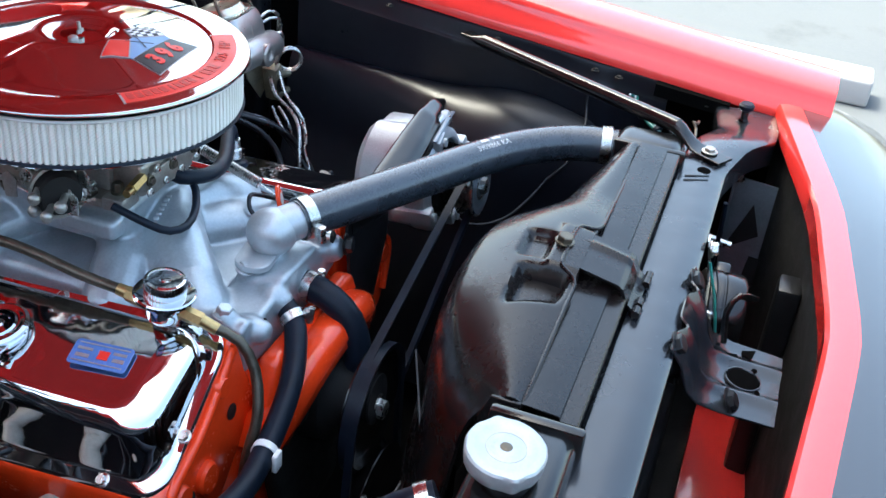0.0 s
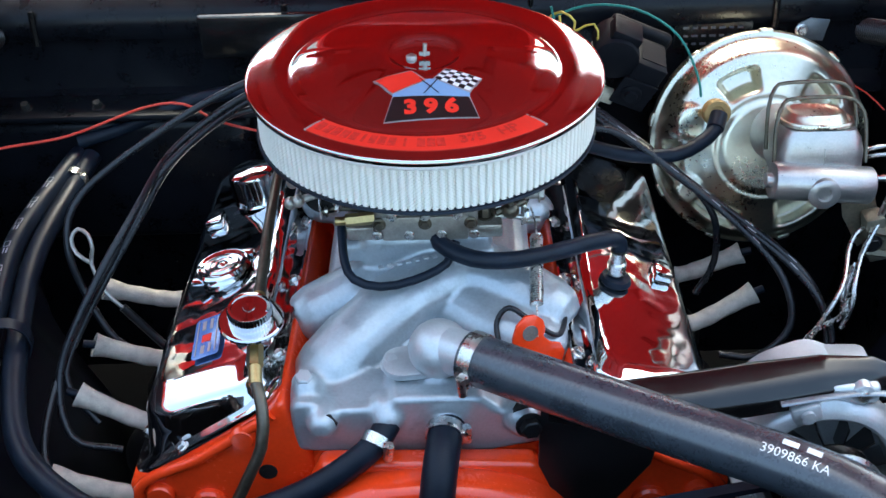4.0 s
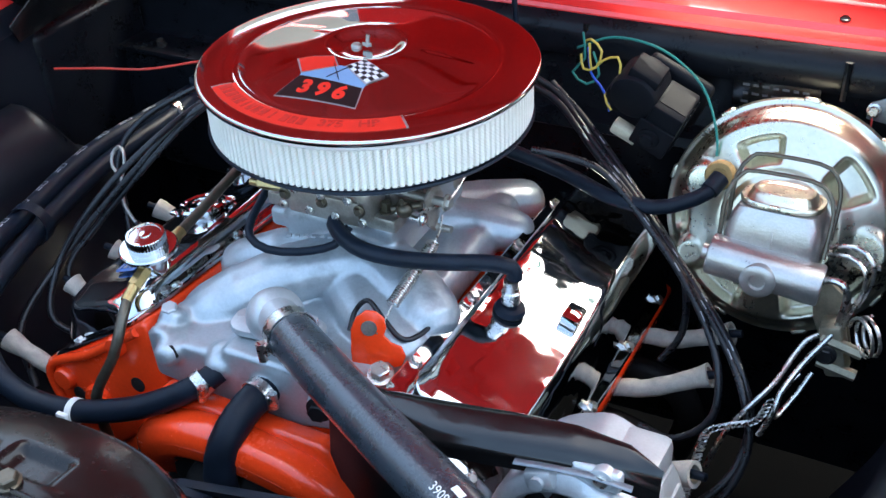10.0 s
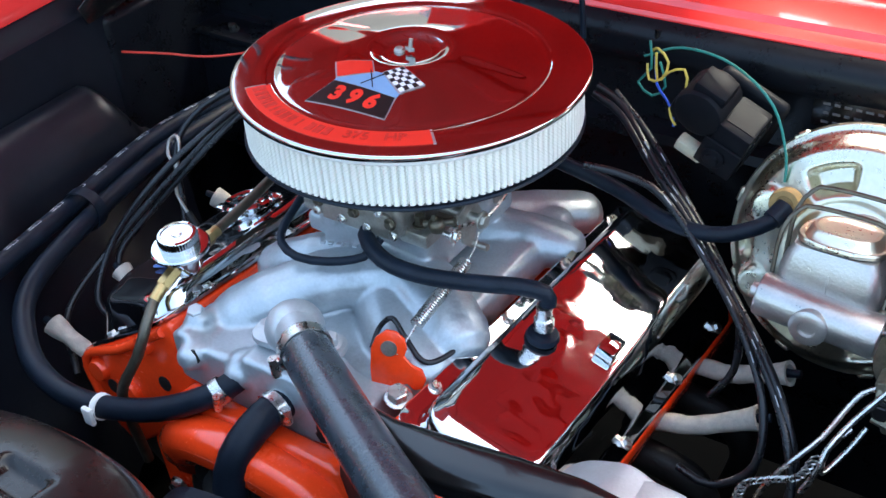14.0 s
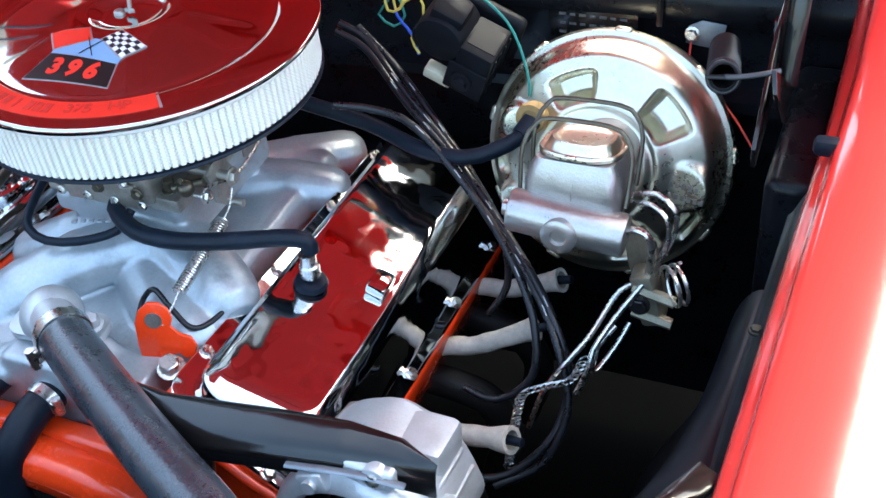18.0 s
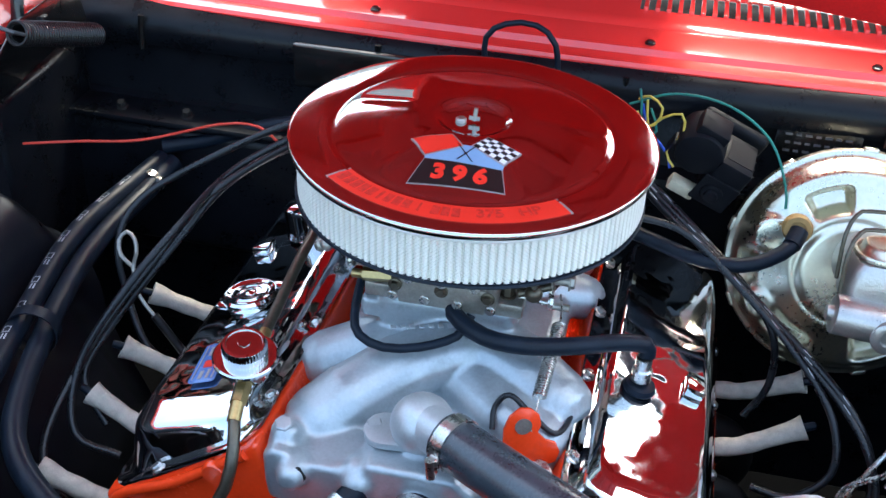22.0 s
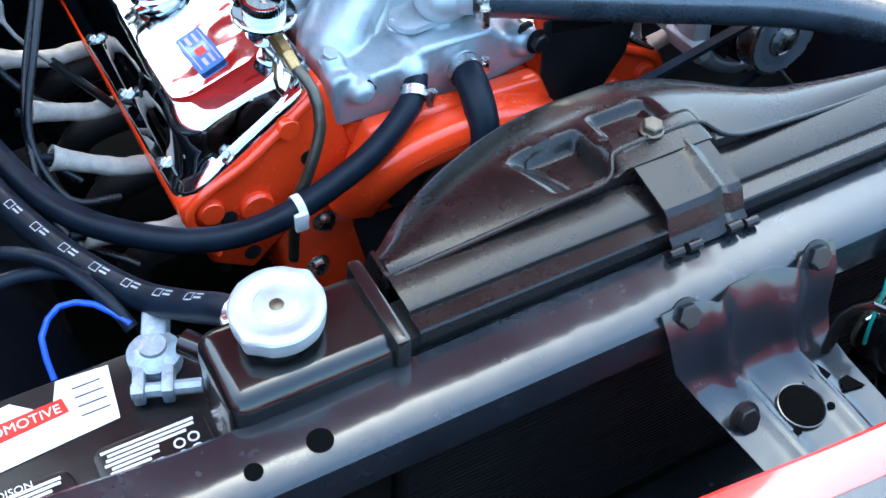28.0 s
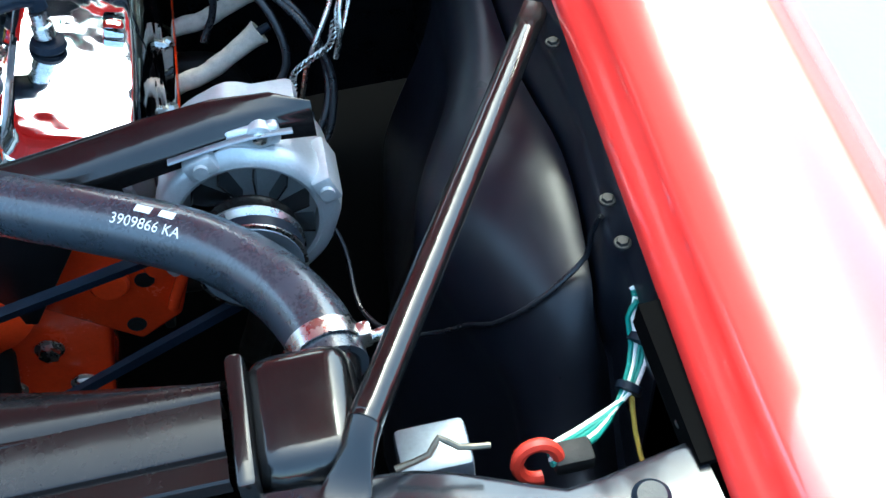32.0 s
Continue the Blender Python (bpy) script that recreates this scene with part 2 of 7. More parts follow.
    if wave > 0:
        wv = n.new("ShaderNodeTexNoise")
        wv.inputs["Scale"].default_value, wv.inputs["Detail"].default_value = wave_scale, 2
        link(tc.outputs["Object"], wv.inputs["Vector"])
        bw = n.new("ShaderNodeBump")
        bw.inputs["Strength"].default_value, bw.inputs["Distance"].default_value = wave, 0.02
        link(wv.outputs["Fac"], bw.inputs["Height"])
        if last:
            link(last.outputs["Normal"], bw.inputs["Normal"])
        last = bw
    if last:
        link(last.outputs["Normal"], b.inputs["Normal"])
        if coat:
            link(last.outputs["Normal"], b.inputs["Coat Normal"])
    return m


CHROME = mat("chrome", (0.66, 0.67, 0.68), 0.05, 1.0, 0.03, 20, wave=0.11, wave_scale=15, rvar=0.4)
CHROME_LID = mat("lid_chrome", (0.56, 0.55, 0.55), 0.07, 1.0, 0.05, 12, wave=0.035, wave_scale=7, rvar=0.6)
STEEL = mat("plated_steel", (0.62, 0.61, 0.58), 0.28, 1.0, 0.2, 90, bump=0.1)
CAST = mat("cast_aluminium", (0.41, 0.455, 0.48), 0.38, 0.52, 0.16, 30, 300, bump=0.22, stain=(0.27, 0.295, 0.31), stain_at=0.62, stain_scale=14, rvar=0.12)
ALU = mat("bare_aluminium", (0.50, 0.53, 0.545), 0.40, 0.55, 0.12, 40, 380, bump=0.28)
ORANGE = mat("engine_orange_paint", (0.90, 0.058, 0.011), 0.24, 0.0, 0.1, 24, 250, bump=0.12, coat=0.5, wave=0.05)
RED = mat("red_body_paint", (0.78, 0.040, 0.036), 0.20, 0.0, 0.03, 5, coat=1.0)
# Body red darkened and dulled to stand in for shade under the hood.
RED_UNDER = mat("red_paint_darkened_underside", (0.42, 0.008, 0.008), 0.5, 0.0, 0.25, 3, ior=1.25)
BLACK = mat("gloss_black_paint", (0.006, 0.0058, 0.006), 0.20, 0.0, 0.4, 30, 260, bump=0.06, coat=0.3, wave=0.06, wave_scale=20)
SATIN = mat("satin_black_paint", (0.007, 0.007, 0.008), 0.36, 0.0, 0.4, 22, 260, bump=0.12, wave=0.05)
# Brown in this black stands in for the red hood's reflection.
BROWNBLACK = mat("black_paint_hood_tinted", (0.008, 0.0062, 0.0062), 0.26, 0.0, 0.3, 16, 200, bump=0.02, coat=0.18, coat_rough=0.12, ior=1.34, wave=0.05, stain=(0.016, 0.012, 0.011), stain_at=0.62, stain_scale=30)
# Near black for black parts, and as painted shade on recessed ones.
DARK = mat("black_parts_and_shade", (0.006, 0.006, 0.006), 0.7, 0.0, 0.5, 30, bump=0.3)
RUBBER = mat("black_rubber", (0.007, 0.0115, 0.020), 0.40, 0.0, 0.35, 40, 500, bump=0.15, ior=1.27)
HOSE = mat("rubber_radiator_hose", (0.030, 0.038, 0.048), 0.28, coat=1.0, coat_rough=0.24, metal=0.0, var=0.4, scale=26, grain=400, bump=0.06, stain=(0.06, 0.072, 0.085), stain_at=0.66, stain_scale=40)
WIRE = mat("ignition_wire_black", (0.008, 0.009, 0.012), 0.30, 0.0, 0.2, 40)
PRINT = mat("white_print", (0.72, 0.72, 0.70), 0.6, 0.0, 0.08, 90)
PAPER = mat("filter_paper", (0.86, 0.85, 0.78), 0.8, 0.0, 0.05, 40, 900, bump=0.15)
WIREMESH = mat("filter_wire_mesh", (0.55, 0.54, 0.47), 0.5, 0.5, 0.1, 90)
ZINC = mat("gold_zinc_plating", (0.70, 0.66, 0.53), 0.30, 1.0, 0.12, 12, 200, wave=0.05, wave_scale=22, stain=(0.52, 0.55, 0.50), stain_at=0.6, stain_scale=9)
MCCAST = mat("master_cylinder_casting", (0.46, 0.44, 0.42), 0.34, 0.85, 0.15, 40, 420, bump=0.3)
BRASS = mat("brass", (0.42, 0.31, 0.14), 0.35, 1.0, 0.25, 60)
OCHRE = mat("ochre_rubber_valve", (0.33, 0.205, 0.075), 0.7, 0.0, 0.25, 60)
OLIVE = mat("olive_zinc_bracket", (0.25, 0.225, 0.165), 0.42, 0.6, 0.35, 50)
FUELPIPE = mat("dull_fuel_pipe", (0.12, 0.105, 0.08), 0.38, 0.8, 0.3, 60)
DECAL_RED = mat("red_decal", (0.85, 0.035, 0.02), 0.4, 0.0, 0.05, 30)
DECAL_BLUE = mat("blue_decal", (0.22, 0.36, 0.55), 0.4, 0.0, 0.06, 30)
DECAL_BLACK = mat("black_decal", (0.012, 0.012, 0.012), 0.35, 0.0, 0.2, 30)
DECAL_WHITE = mat("white_decal", (0.82, 0.82, 0.80), 0.4, 0.0, 0.04, 30)
DECAL_SILVER = mat("silver_decal_edge", (0.48, 0.44, 0.43), 0.35, 0.6, 0.06, 30)
BLUE = mat("blue_plastic", (0.02, 0.08, 0.55), 0.4, 0.0, 0.1, 40)
REDWIRE = mat("red_insulation", (0.50, 0.035, 0.02), 0.45, 0.0, 0.1, 40)
GREEN = mat("green_insulation", (0.025, 0.20, 0.16), 0.45, 0.0, 0.15, 40)
YELLOW = mat("yellow_insulation", (0.62, 0.45, 0.08), 0.45, 0.0, 0.15, 40)
CREAM = mat("cream_plastic", (0.62, 0.55, 0.40), 0.5, 0.0, 0.15, 40)
WHITE = mat("white_plastic", (0.75, 0.75, 0.72), 0.5, 0.0, 0.08, 40)
LEAD = mat("oxidised_lead", (0.36, 0.42, 0.47), 0.55, 0.6, 0.3, 90, bump=0.4, stain=(0.55, 0.6, 0.62), stain_at=0.58, stain_scale=60)
FIN = mat("radiator_fins", (0.014, 0.014, 0.015), 0.6, 0.2, 0.4, 60)
# Ground and kerb colours set below real values so the sun doesn't clip.
CONCRETE = mat("darkened_concrete", (0.088, 0.096, 0.101), 0.85, 0.0, 0.12, 3, 60, bump=0.4, stain=(0.068, 0.074, 0.077), stain_at=0.6, stain_scale=1.5)
JOINT = mat("concrete_joint", (0.025, 0.025, 0.024), 0.9, 0.0, 0.3, 10)
WALLPAINT = mat("white_kerb_paint", (0.34, 0.34, 0.335), 0.7, 0.0, 0.06, 2)
STRIPE = mat("black_stripe_paint", (0.02, 0.02, 0.022), 0.2, 0.0, 0.1, 8, coat=1.0)
SLEEVE = mat("woven_heat_sleeve", (0.50, 0.46, 0.39), 0.85, 0.0, 0.25, 90, 900, bump=0.7)
DARKPIPE = mat("dark_header_pipe", (0.012, 0.011, 0.011), 0.6, 0.3, 0.4, 40, bump=0.3)
CAPMETAL = mat("stamped_cap_metal", (0.43, 0.48, 0.50), 0.42, 0.55, 0.12, 60, 400, bump=0.15)
STAMP = mat("stamped_grey_marks", (0.09, 0.09, 0.095), 0.5, 0.3, 0.2, 60)
SUPPORT = mat("worn_black_support_paint", (0.012, 0.014, 0.018), 0.24, 0.0, 0.3, 20, 120, bump=0.04, coat=0.5, coat_rough=0.12, ior=1.45, stain=(0.035, 0.038, 0.042), stain_at=0.64, stain_scale=55, wave=0.06, wave_scale=22)
APRON = mat("satin_black_inner_fender", (0.008, 0.0095, 0.014), 0.34, 0.0, 0.3, 9, 60, bump=0.03, wave=0.06, wave_scale=7, coat=0.2, coat_rough=0.3, ior=1.30)
BLUEGREY = mat("grey_zinc_plate", (0.20, 0.23, 0.26), 0.42, 0.6, 0.2, 30, 300, bump=0.1)
SHADEWALL = mat("reflection_block_paint", (0.16, 0.15, 0.14), 0.8, 0.0, 0.15, 2)
CARB = mat("dull_zinc_casting", (0.40, 0.38, 0.34), 0.40, 0.8, 0.25, 60, 420, bump=0.3)
WIREPRINT = mat("grey_wire_print", (0.42, 0.43, 0.45), 0.5, 0.0, 0.1, 90)
FIREWALL = mat("low_gloss_black_firewall_paint", (0.005, 0.0058, 0.008), 0.30, 0.0, 0.4, 26, 240, bump=0.08, wave=0.10, wave_scale=16, ior=1.25, coat=0.05, coat_rough=0.2)
WMBLACK = mat("wiper_motor_black", (0.006, 0.0065, 0.009), 0.5, 0.0, 0.3, 40, 300, bump=0.1, ior=1.22)
BADGE = mat("blue_badge_enamel", (0.10, 0.20, 0.48), 0.25, 0.0, 0.12, 60, coat=0.5)
# Black without gloss, used as painted shade in cavities and holes.
VOID = mat("shade_black", (0.003, 0.003, 0.003), 0.9, 0.0, 0.3, 10, ior=1.05)

# ---- the setting: ground, car body round the engine bay ----
def lip_z(y):
    return 0.887 + 0.052 * y


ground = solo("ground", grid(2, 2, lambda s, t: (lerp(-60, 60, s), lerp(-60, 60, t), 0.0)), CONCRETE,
              "concrete driveway around the car, darkened against the bright sun", "driveway", kind="structure")

def crack(pts, w):
    """A dark crack in the concrete, a thin wavering strip."""
    path = smooth_path(pts, 0.03)
    rings = []
    for k, q in enumerate(path):
        d = (path[min(k + 1, len(path) - 1)] - path[max(k - 1, 0)]).normalized()
        sd = d.cross(Vector((0, 0, 1))) * w * (0.7 + 0.5 * math.sin(k * 2.3))
        off = d.cross(Vector((0, 0, 1))) * 0.006 * math.sin(k * 1.7)
        rings.append([q - sd + off, q + sd + off, q + sd + off + Vector((0, 0, 0.004)), q - sd + off + Vector((0, 0, 0.004))])
    solo("crack", loft(rings), JOINT, "dark crack between the concrete slabs", "crack", kind="structure")


crack([(3.036, 1.129, 0.0), (3.148, 1.123, 0.0), (3.302, 1.133, 0.0), (3.541, 1.127, 0.0), (3.837, 1.124, 0.0)], 0.010)
crack([(3.136, 1.116, -0.0), (3.132, 0.961, 0.0), (3.154, 0.709, -0.0), (3.179, 0.554, -0.0), (3.172, 0.351, 0.0)], 0.005)
crack([(3.234, 1.476, 0.0), (3.092, 1.29, 0.0), (3.012, 1.171, 0.0)], 0.005)
kerb = thing("parking_kerb", (3.05, -0.2, 0.0), "white painted concrete parking kerb on the driveway", "kerb")
part("block", box((3.05, -0.22, 0.05), (0.16, 1.7, 0.10), 0.014, 3, Matrix.Rotation(radians(-1.5), 4, "Z")), WALLPAINT, kerb)

solo("wall_far", box((4.6, 4.4, 1.2), (2.6, 0.25, 2.4), 0.01), WALLPAINT, "plain white wall beside the driveway", "wall", kind="structure")


def lip_x(side, y):
    """How far the fender's inner edge stands out from its foremost line."""
    if side > 0:
        return min(0.030, max(0.0, 0.003 + 0.037 * (y + 0.6)))
    return 0.006 * sstep((y + 0.2) / 0.5)


def lip_up(side, y):
    """Height of the fender edge over the even line of the body."""
    return 0.10 if side < 0 else 0.055 + 0.03 * (y + 0.4)


def fender(name, side, label):
    """Fender from the flange under its edge, up the sloping gutter, over the crown and down the flank."""
    secs = [(0.603, -0.046), (0.604, -0.036), (0.606, -0.033), (0.611, -0.020), (0.6125, -0.019), (0.618, -0.004), (0.6205, 0.002), (0.626, 0.006), (0.640, 0.009), (0.66, 0.013), (0.69, 0.013), (0.72, 0.006), (0.75, -0.010), (0.785, -0.045),
            (0.815, -0.10), (0.84, -0.2), (0.85, -0.35), (0.845, -0.5)]

    def fn(s, t):
        y = lerp(-0.80, 0.95, s)
        x, dz = secs[int(round(t * (len(secs) - 1)))]
        inset = -0.018 * sstep((-0.45 - y) / 0.35) * (0 if side > 0 else 1 if x < 0.70 else 0.5)
        return (side * (x + inset + lip_x(side, y)), y, lip_z(y) + dz + lip_up(side, y) * (1.0 if x < 0.8 else 0.5))

    return solo(name, grid(46, len(secs), fn, 0.0015), RED, label, "fender", kind="structure", sharp=50)


fender("fender_driver_side", 1, "glossy red painted fender beside the open engine bay")
fender("fender_passenger_side", -1, "glossy red painted fender beside the battery")


def nose_y(x):
    return table(x, [(-0.86, -0.735), (-0.02, -0.8125), (0.03, -0.8155), (0.08, -0.814), (0.30, -0.793), (0.37, -0.780), (0.55, -0.738), (0.86, -0.664)])


def apron(side):
    """Black inner fender: a sloping strip under the fender edge, a dark gutter, then a rounded shoulder and the wheelhouse wall."""
    def fn(s, t):
        y = lerp(-0.57 if side > 0 else -0.66, 0.035 if side > 0 else 0.10, s)
        top = lip_z(y) + lip_up(side, y) - 0.047
        lx = 0.603 + lip_x(side, y)
        wide = 0.075 if side < 0 else 0.036 + 0.085 * math.exp(-((y + 0.33) / 0.14) ** 2)
        notch = 0.034 * math.exp(-((y + 0.215) / 0.045) ** 2) if side < 0 else 0.0
        nose = sstep((-0.46 - y) / 0.11) + (sstep((y - 0.02) / 0.08) if side < 0 else 0.0)
        crest = (0.83 if side < 0 else 0.79) + 0.03 * y - 0.10 * nose - 1.2 * notch
        dome = math.exp(-((y + 0.36) / 0.10) ** 2) if side > 0 else 0.0
        slim = dome + (sstep((-0.47 - y) / 0.03) if side > 0 else 0.0)
        crest += 0.020 * dome
        sx = lx - 0.020 + 0.011 * dome - notch - 0.02 * nose
        if t < 0.12:
            q = t / 0.12
            x, z = lx + 0.003 - (0.017 - 0.010 * min(1.0, slim)) * q, top - 0.030 * sstep(q)
        elif t < 0.18:
            q = (t - 0.12) / 0.06
            x, z = lx - 0.014 + 0.010 * min(1.0, slim) - 0.002 * q, lerp(top - 0.030, crest - 0.040, q)
        elif t < 0.24:
            q = (t - 0.18) / 0.06
            x, z = lerp(lx - 0.016 + 0.010 * min(1.0, slim), sx, q), lerp(crest - 0.040, crest, sstep(q))
        elif t < 0.60:
            a = (t - 0.24) / 0.36 * math.pi / 2
            x, z = sx - wide * math.sin(a), crest - 0.105 * (1 - math.cos(a)) + 0.004 * math.sin(a * 2)
        else:
            q = (t - 0.60) / 0.40
            bulge = 0.06 * math.exp(-((y + 0.05) / 0.28) ** 2) * sstep(q * 1.6)
            x, z = sx - wide - 0.035 * q - bulge, crest - 0.105 - 0.36 * q
        return (side * x, y, z)
    return grid(80, 80, fn, 0.002)


solo("inner_fender_driver_side", apron(1), APRON, "black painted inner fender with a rounded wheelhouse", "inner fender", kind="structure")
solo("inner_fender_passenger_side", apron(-1), APRON, "black painted inner fender beside the battery", "inner fender", kind="structure")

# firewall with its ledge and seams
fw = [(0.330, 0.952), (0.322, 0.948), (0.308, 0.940), (0.301, 0.928), (0.300, 0.910), (0.305, 0.900), (0.315, 0.897), (0.317, 0.888), (0.308, 0.83), (0.285, 0.822), (0.283, 0.81), (0.300, 0.80), (0.300, 0.35)]
solo("firewall", grid(30, len(fw), lambda s, t: (lerp(-0.66, 0.66, s), fw[int(round(t * (len(fw) - 1)))][0] + 0.004 * math.sin(s * 9), fw[int(round(t * (len(fw) - 1)))][1]), 0.003),
     FIREWALL, "gloss black steel firewall with pressed ledges", "firewall", kind="structure")
for x in (-0.5, -0.18, 0.13, 0.44):
    solo("trim", cyl((x, 0.306, 0.942), (x, 0.300, 0.898), 0.0045, seg=8), BLACK, "pressed seam of the black firewall", "seam", kind="structure")
# Dark panels stand in for shade inside the fenders and beside the firewall.
for sx_, nm_ in ((1, "driver"), (-1, "passenger")):
    solo("liner_shade_" + nm_ + "_side", loft([[Vector((sx_ * x_, y_, 0.30 if low_ else lip_z(y_) + lip_up(sx_, y_) - 0.070)) for x_, low_ in ((0.636, 1), (0.648, 1), (0.648, 0), (0.636, 0))] for y_ in (-0.80, -0.4, 0.0, 0.40)]), VOID, "black sheet standing in for shade inside the fender", "fender liner", kind="structure")
    solo("gap_shade_panel_" + nm_ + "_side", box((sx_ * 0.612, 0.20, 0.64 if sx_ > 0 else 0.67), (0.05, 0.22, 0.46), 0.012, 3), FIREWALL, "added dark panel filling the shaded gap beside the firewall", "panel", kind="structure")
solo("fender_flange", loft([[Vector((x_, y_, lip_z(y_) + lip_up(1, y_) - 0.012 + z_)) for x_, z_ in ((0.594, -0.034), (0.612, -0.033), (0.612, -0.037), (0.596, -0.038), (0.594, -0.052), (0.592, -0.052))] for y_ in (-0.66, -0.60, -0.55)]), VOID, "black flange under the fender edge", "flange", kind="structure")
# Black boxes stand in for the shade inside the front fender.
solo("cavity_shade", merge(box((0.655, -0.57, 0.56), (0.02, 0.34, 0.52), 0.002), box((0.58, -0.57, 0.46), (0.17, 0.34, 0.02), 0.002), box((0.620, -0.415, 0.56), (0.07, 0.01, 0.40), 0.002)), VOID, "black sheets standing in for the shaded cavity inside the fender", "fender cavity", kind="structure")
# Dark sheets added behind the nose as shade, to hide the lit ground.
solo("ground_block_sheet", grid(21, 4, lambda s, t: (lerp(-0.64, 0.64, s), nose_y(lerp(-0.64, 0.64, s)) - 0.012, lerp(0.845, 0.42, t)), 0.003), DARK, "added dark sheet hiding the ground behind the header panel", "grille", kind="structure")
solo("ground_block_pan", box((0, -0.83, 0.42), (1.3, 0.36, 0.02), 0.0), DARK, "added dark sheet hiding the ground behind the grille", "splash pan", kind="structure")
for sx_ in (-1, 1):
    solo("ground_block_apron", box((sx_ * 0.60, -0.735, 0.60), (0.012, 0.16, 0.42), 0.003), VOID, "added black panel hiding the ground at the front corner", "apron", kind="structure")
# Black sheet added as the shade below the engine.
solo("underside_shade", box((0, -0.2, 0.28), (1.3, 1.2, 0.02), 0.0), VOID, "black sheet standing in for shade below the engine", "underside", kind="structure")

# red cowl with a folded front edge and louvre slots
cowl = thing("cowl", (0, 0.42, 0.95), "glossy red cowl panel with two louvred vents", "cowl", kind="structure")
cw = [(0.318, 0.938), (0.318, 0.950), (0.322, 0.954), (0.345, 0.955), (0.350, 0.962), (0.375, 0.966), (0.405, 0.966), (0.41, 0.970), (0.425, 0.971)]
part("front_edge", grid(40, len(cw), lambda s, t: (lerp(-0.58, 0.58, s), cw[int(round(t * (len(cw) - 1)))][0] + 0.03 * (2 * s - 1) ** 2 * 0.6, cw[int(round(t * (len(cw) - 1)))][1]), 0.0015), RED, cowl)


def cowl_pt(x, y):
    return Vector((x, y + 0.018 * (x / 0.58) ** 2, 0.971 + 0.05 * (y - 0.425)))


V0, V1 = 0.452, 0.508
for a, b, y0, y1 in ((-0.60, 0.60, 0.425, V0), (-0.60, 0.60, V1, 0.78), (-0.13, 0.13, V0, V1), (0.56, 0.60, V0, V1), (-0.60, -0.56, V0, V1)):
    part("panel", grid(24, 6, lambda s, t: cowl_pt(lerp(a, b, s), lerp(y0, y1, t)), 0.0015), RED, cowl)
for side in (-1, 1):
    for k in range(30):
        x = side * (0.138 + k * 0.0145)
        c = cowl_pt(x, (V0 + V1) / 2)
        part("slat", box(c, (0.0062, V1 - V0 + 0.006, 0.007), 0.0015, 2), RED, cowl)
part("plenum", box((0, 0.53, 0.90), (1.18, 0.25, 0.04), 0.0), DARK, cowl)
for x in (-0.2, 0.151, 0.42, -0.42):
    part("bolt", hexbolt((x, 0.362 + 0.018 * (x / 0.58) ** 2, 0.9645), (0, 0, 1), 0.005, 0.004), BLACK, cowl)

# open hood overhead, red inside; its unseen rear is shaped for the reflections
hood = thing("hood", (0, 0.60, 1.10), "open red hood raised over the engine bay", "hood")
HD = Vector((0, -math.cos(radians(60)), math.sin(radians(60))))
HN = Vector((0, -HD.z, HD.y))


def hood_pt(x, d, lift=0.0):
    a = min(abs(x), 0.58)
    f = max(0.0, 1 - d / 0.25) ** 1.5
    return Vector((x, 0.54 - 0.40 * a * a * f - 0.05 * (1 - f), 1.050 - 0.050 * sstep((a - 0.12) / 0.20) * f)) + HD * d + HN * (lift - 0.012 * (x / 0.62) ** 2)


def hood_start(x):
    """The rear edge is cut back on both sides of the middle so the valve covers mirror sky."""
    deep, edge = (0.19, 0.49) if x > 0 else (0.165, 0.535)
    return deep * sstep((abs(x) - 0.185) / 0.04) * (1 - sstep((abs(x) - edge) / 0.05))


def sky_block_pt(x, t):
    """Unseen strip added behind the hood to block sky from the reflections."""
    return Vector((x, 0.555 - 0.40 * x * x, lerp(0.978, 1.105, t)))


part("sky_block_edge", grid(60, 4, lambda s, t: sky_block_pt(lerp(-0.33, 0.54, s), t), 0.002), RED_UNDER, hood)
# Black strip added only to mirror dark in the driver side valve cover.
part("reflected_dark_strip", grid(12, 3, lambda s, t: sky_block_pt(lerp(0.25, 0.54, s), 1.0) + Vector((0, 0, 0.003 + 0.037 * t)), 0.002), SATIN, hood)
# Red flaps added to keep sun and sky off the cowl.
for x0, x1 in ((-0.76, -0.54), (0.54, 0.76)):
    part("sun_block_flange", grid(16, 4, lambda s, t: hood_pt(lerp(x0, x1, s), 0.0).lerp(Vector((lerp(x0, x1, s), hood_pt(lerp(x0, x1, s), 0.0).y + 0.035, 0.978)), t), 0.002), RED, hood)
part("rear_lip", tube([hood_pt(lerp(-0.76, 0.76, k / 60), hood_start(lerp(-0.76, 0.76, k / 60))) for k in range(61)], 0.006, 10), RED, hood)
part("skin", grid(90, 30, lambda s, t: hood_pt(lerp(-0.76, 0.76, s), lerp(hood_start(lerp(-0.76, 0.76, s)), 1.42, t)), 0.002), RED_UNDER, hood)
for x, w in ((-0.555, 0.065), (0.555, 0.065), (-0.24, 0.05), (0.2, 0.05)):
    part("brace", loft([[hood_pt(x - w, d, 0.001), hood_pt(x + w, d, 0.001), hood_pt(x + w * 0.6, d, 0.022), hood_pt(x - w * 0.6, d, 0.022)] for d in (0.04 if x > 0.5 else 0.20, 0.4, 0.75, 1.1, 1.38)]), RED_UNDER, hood)
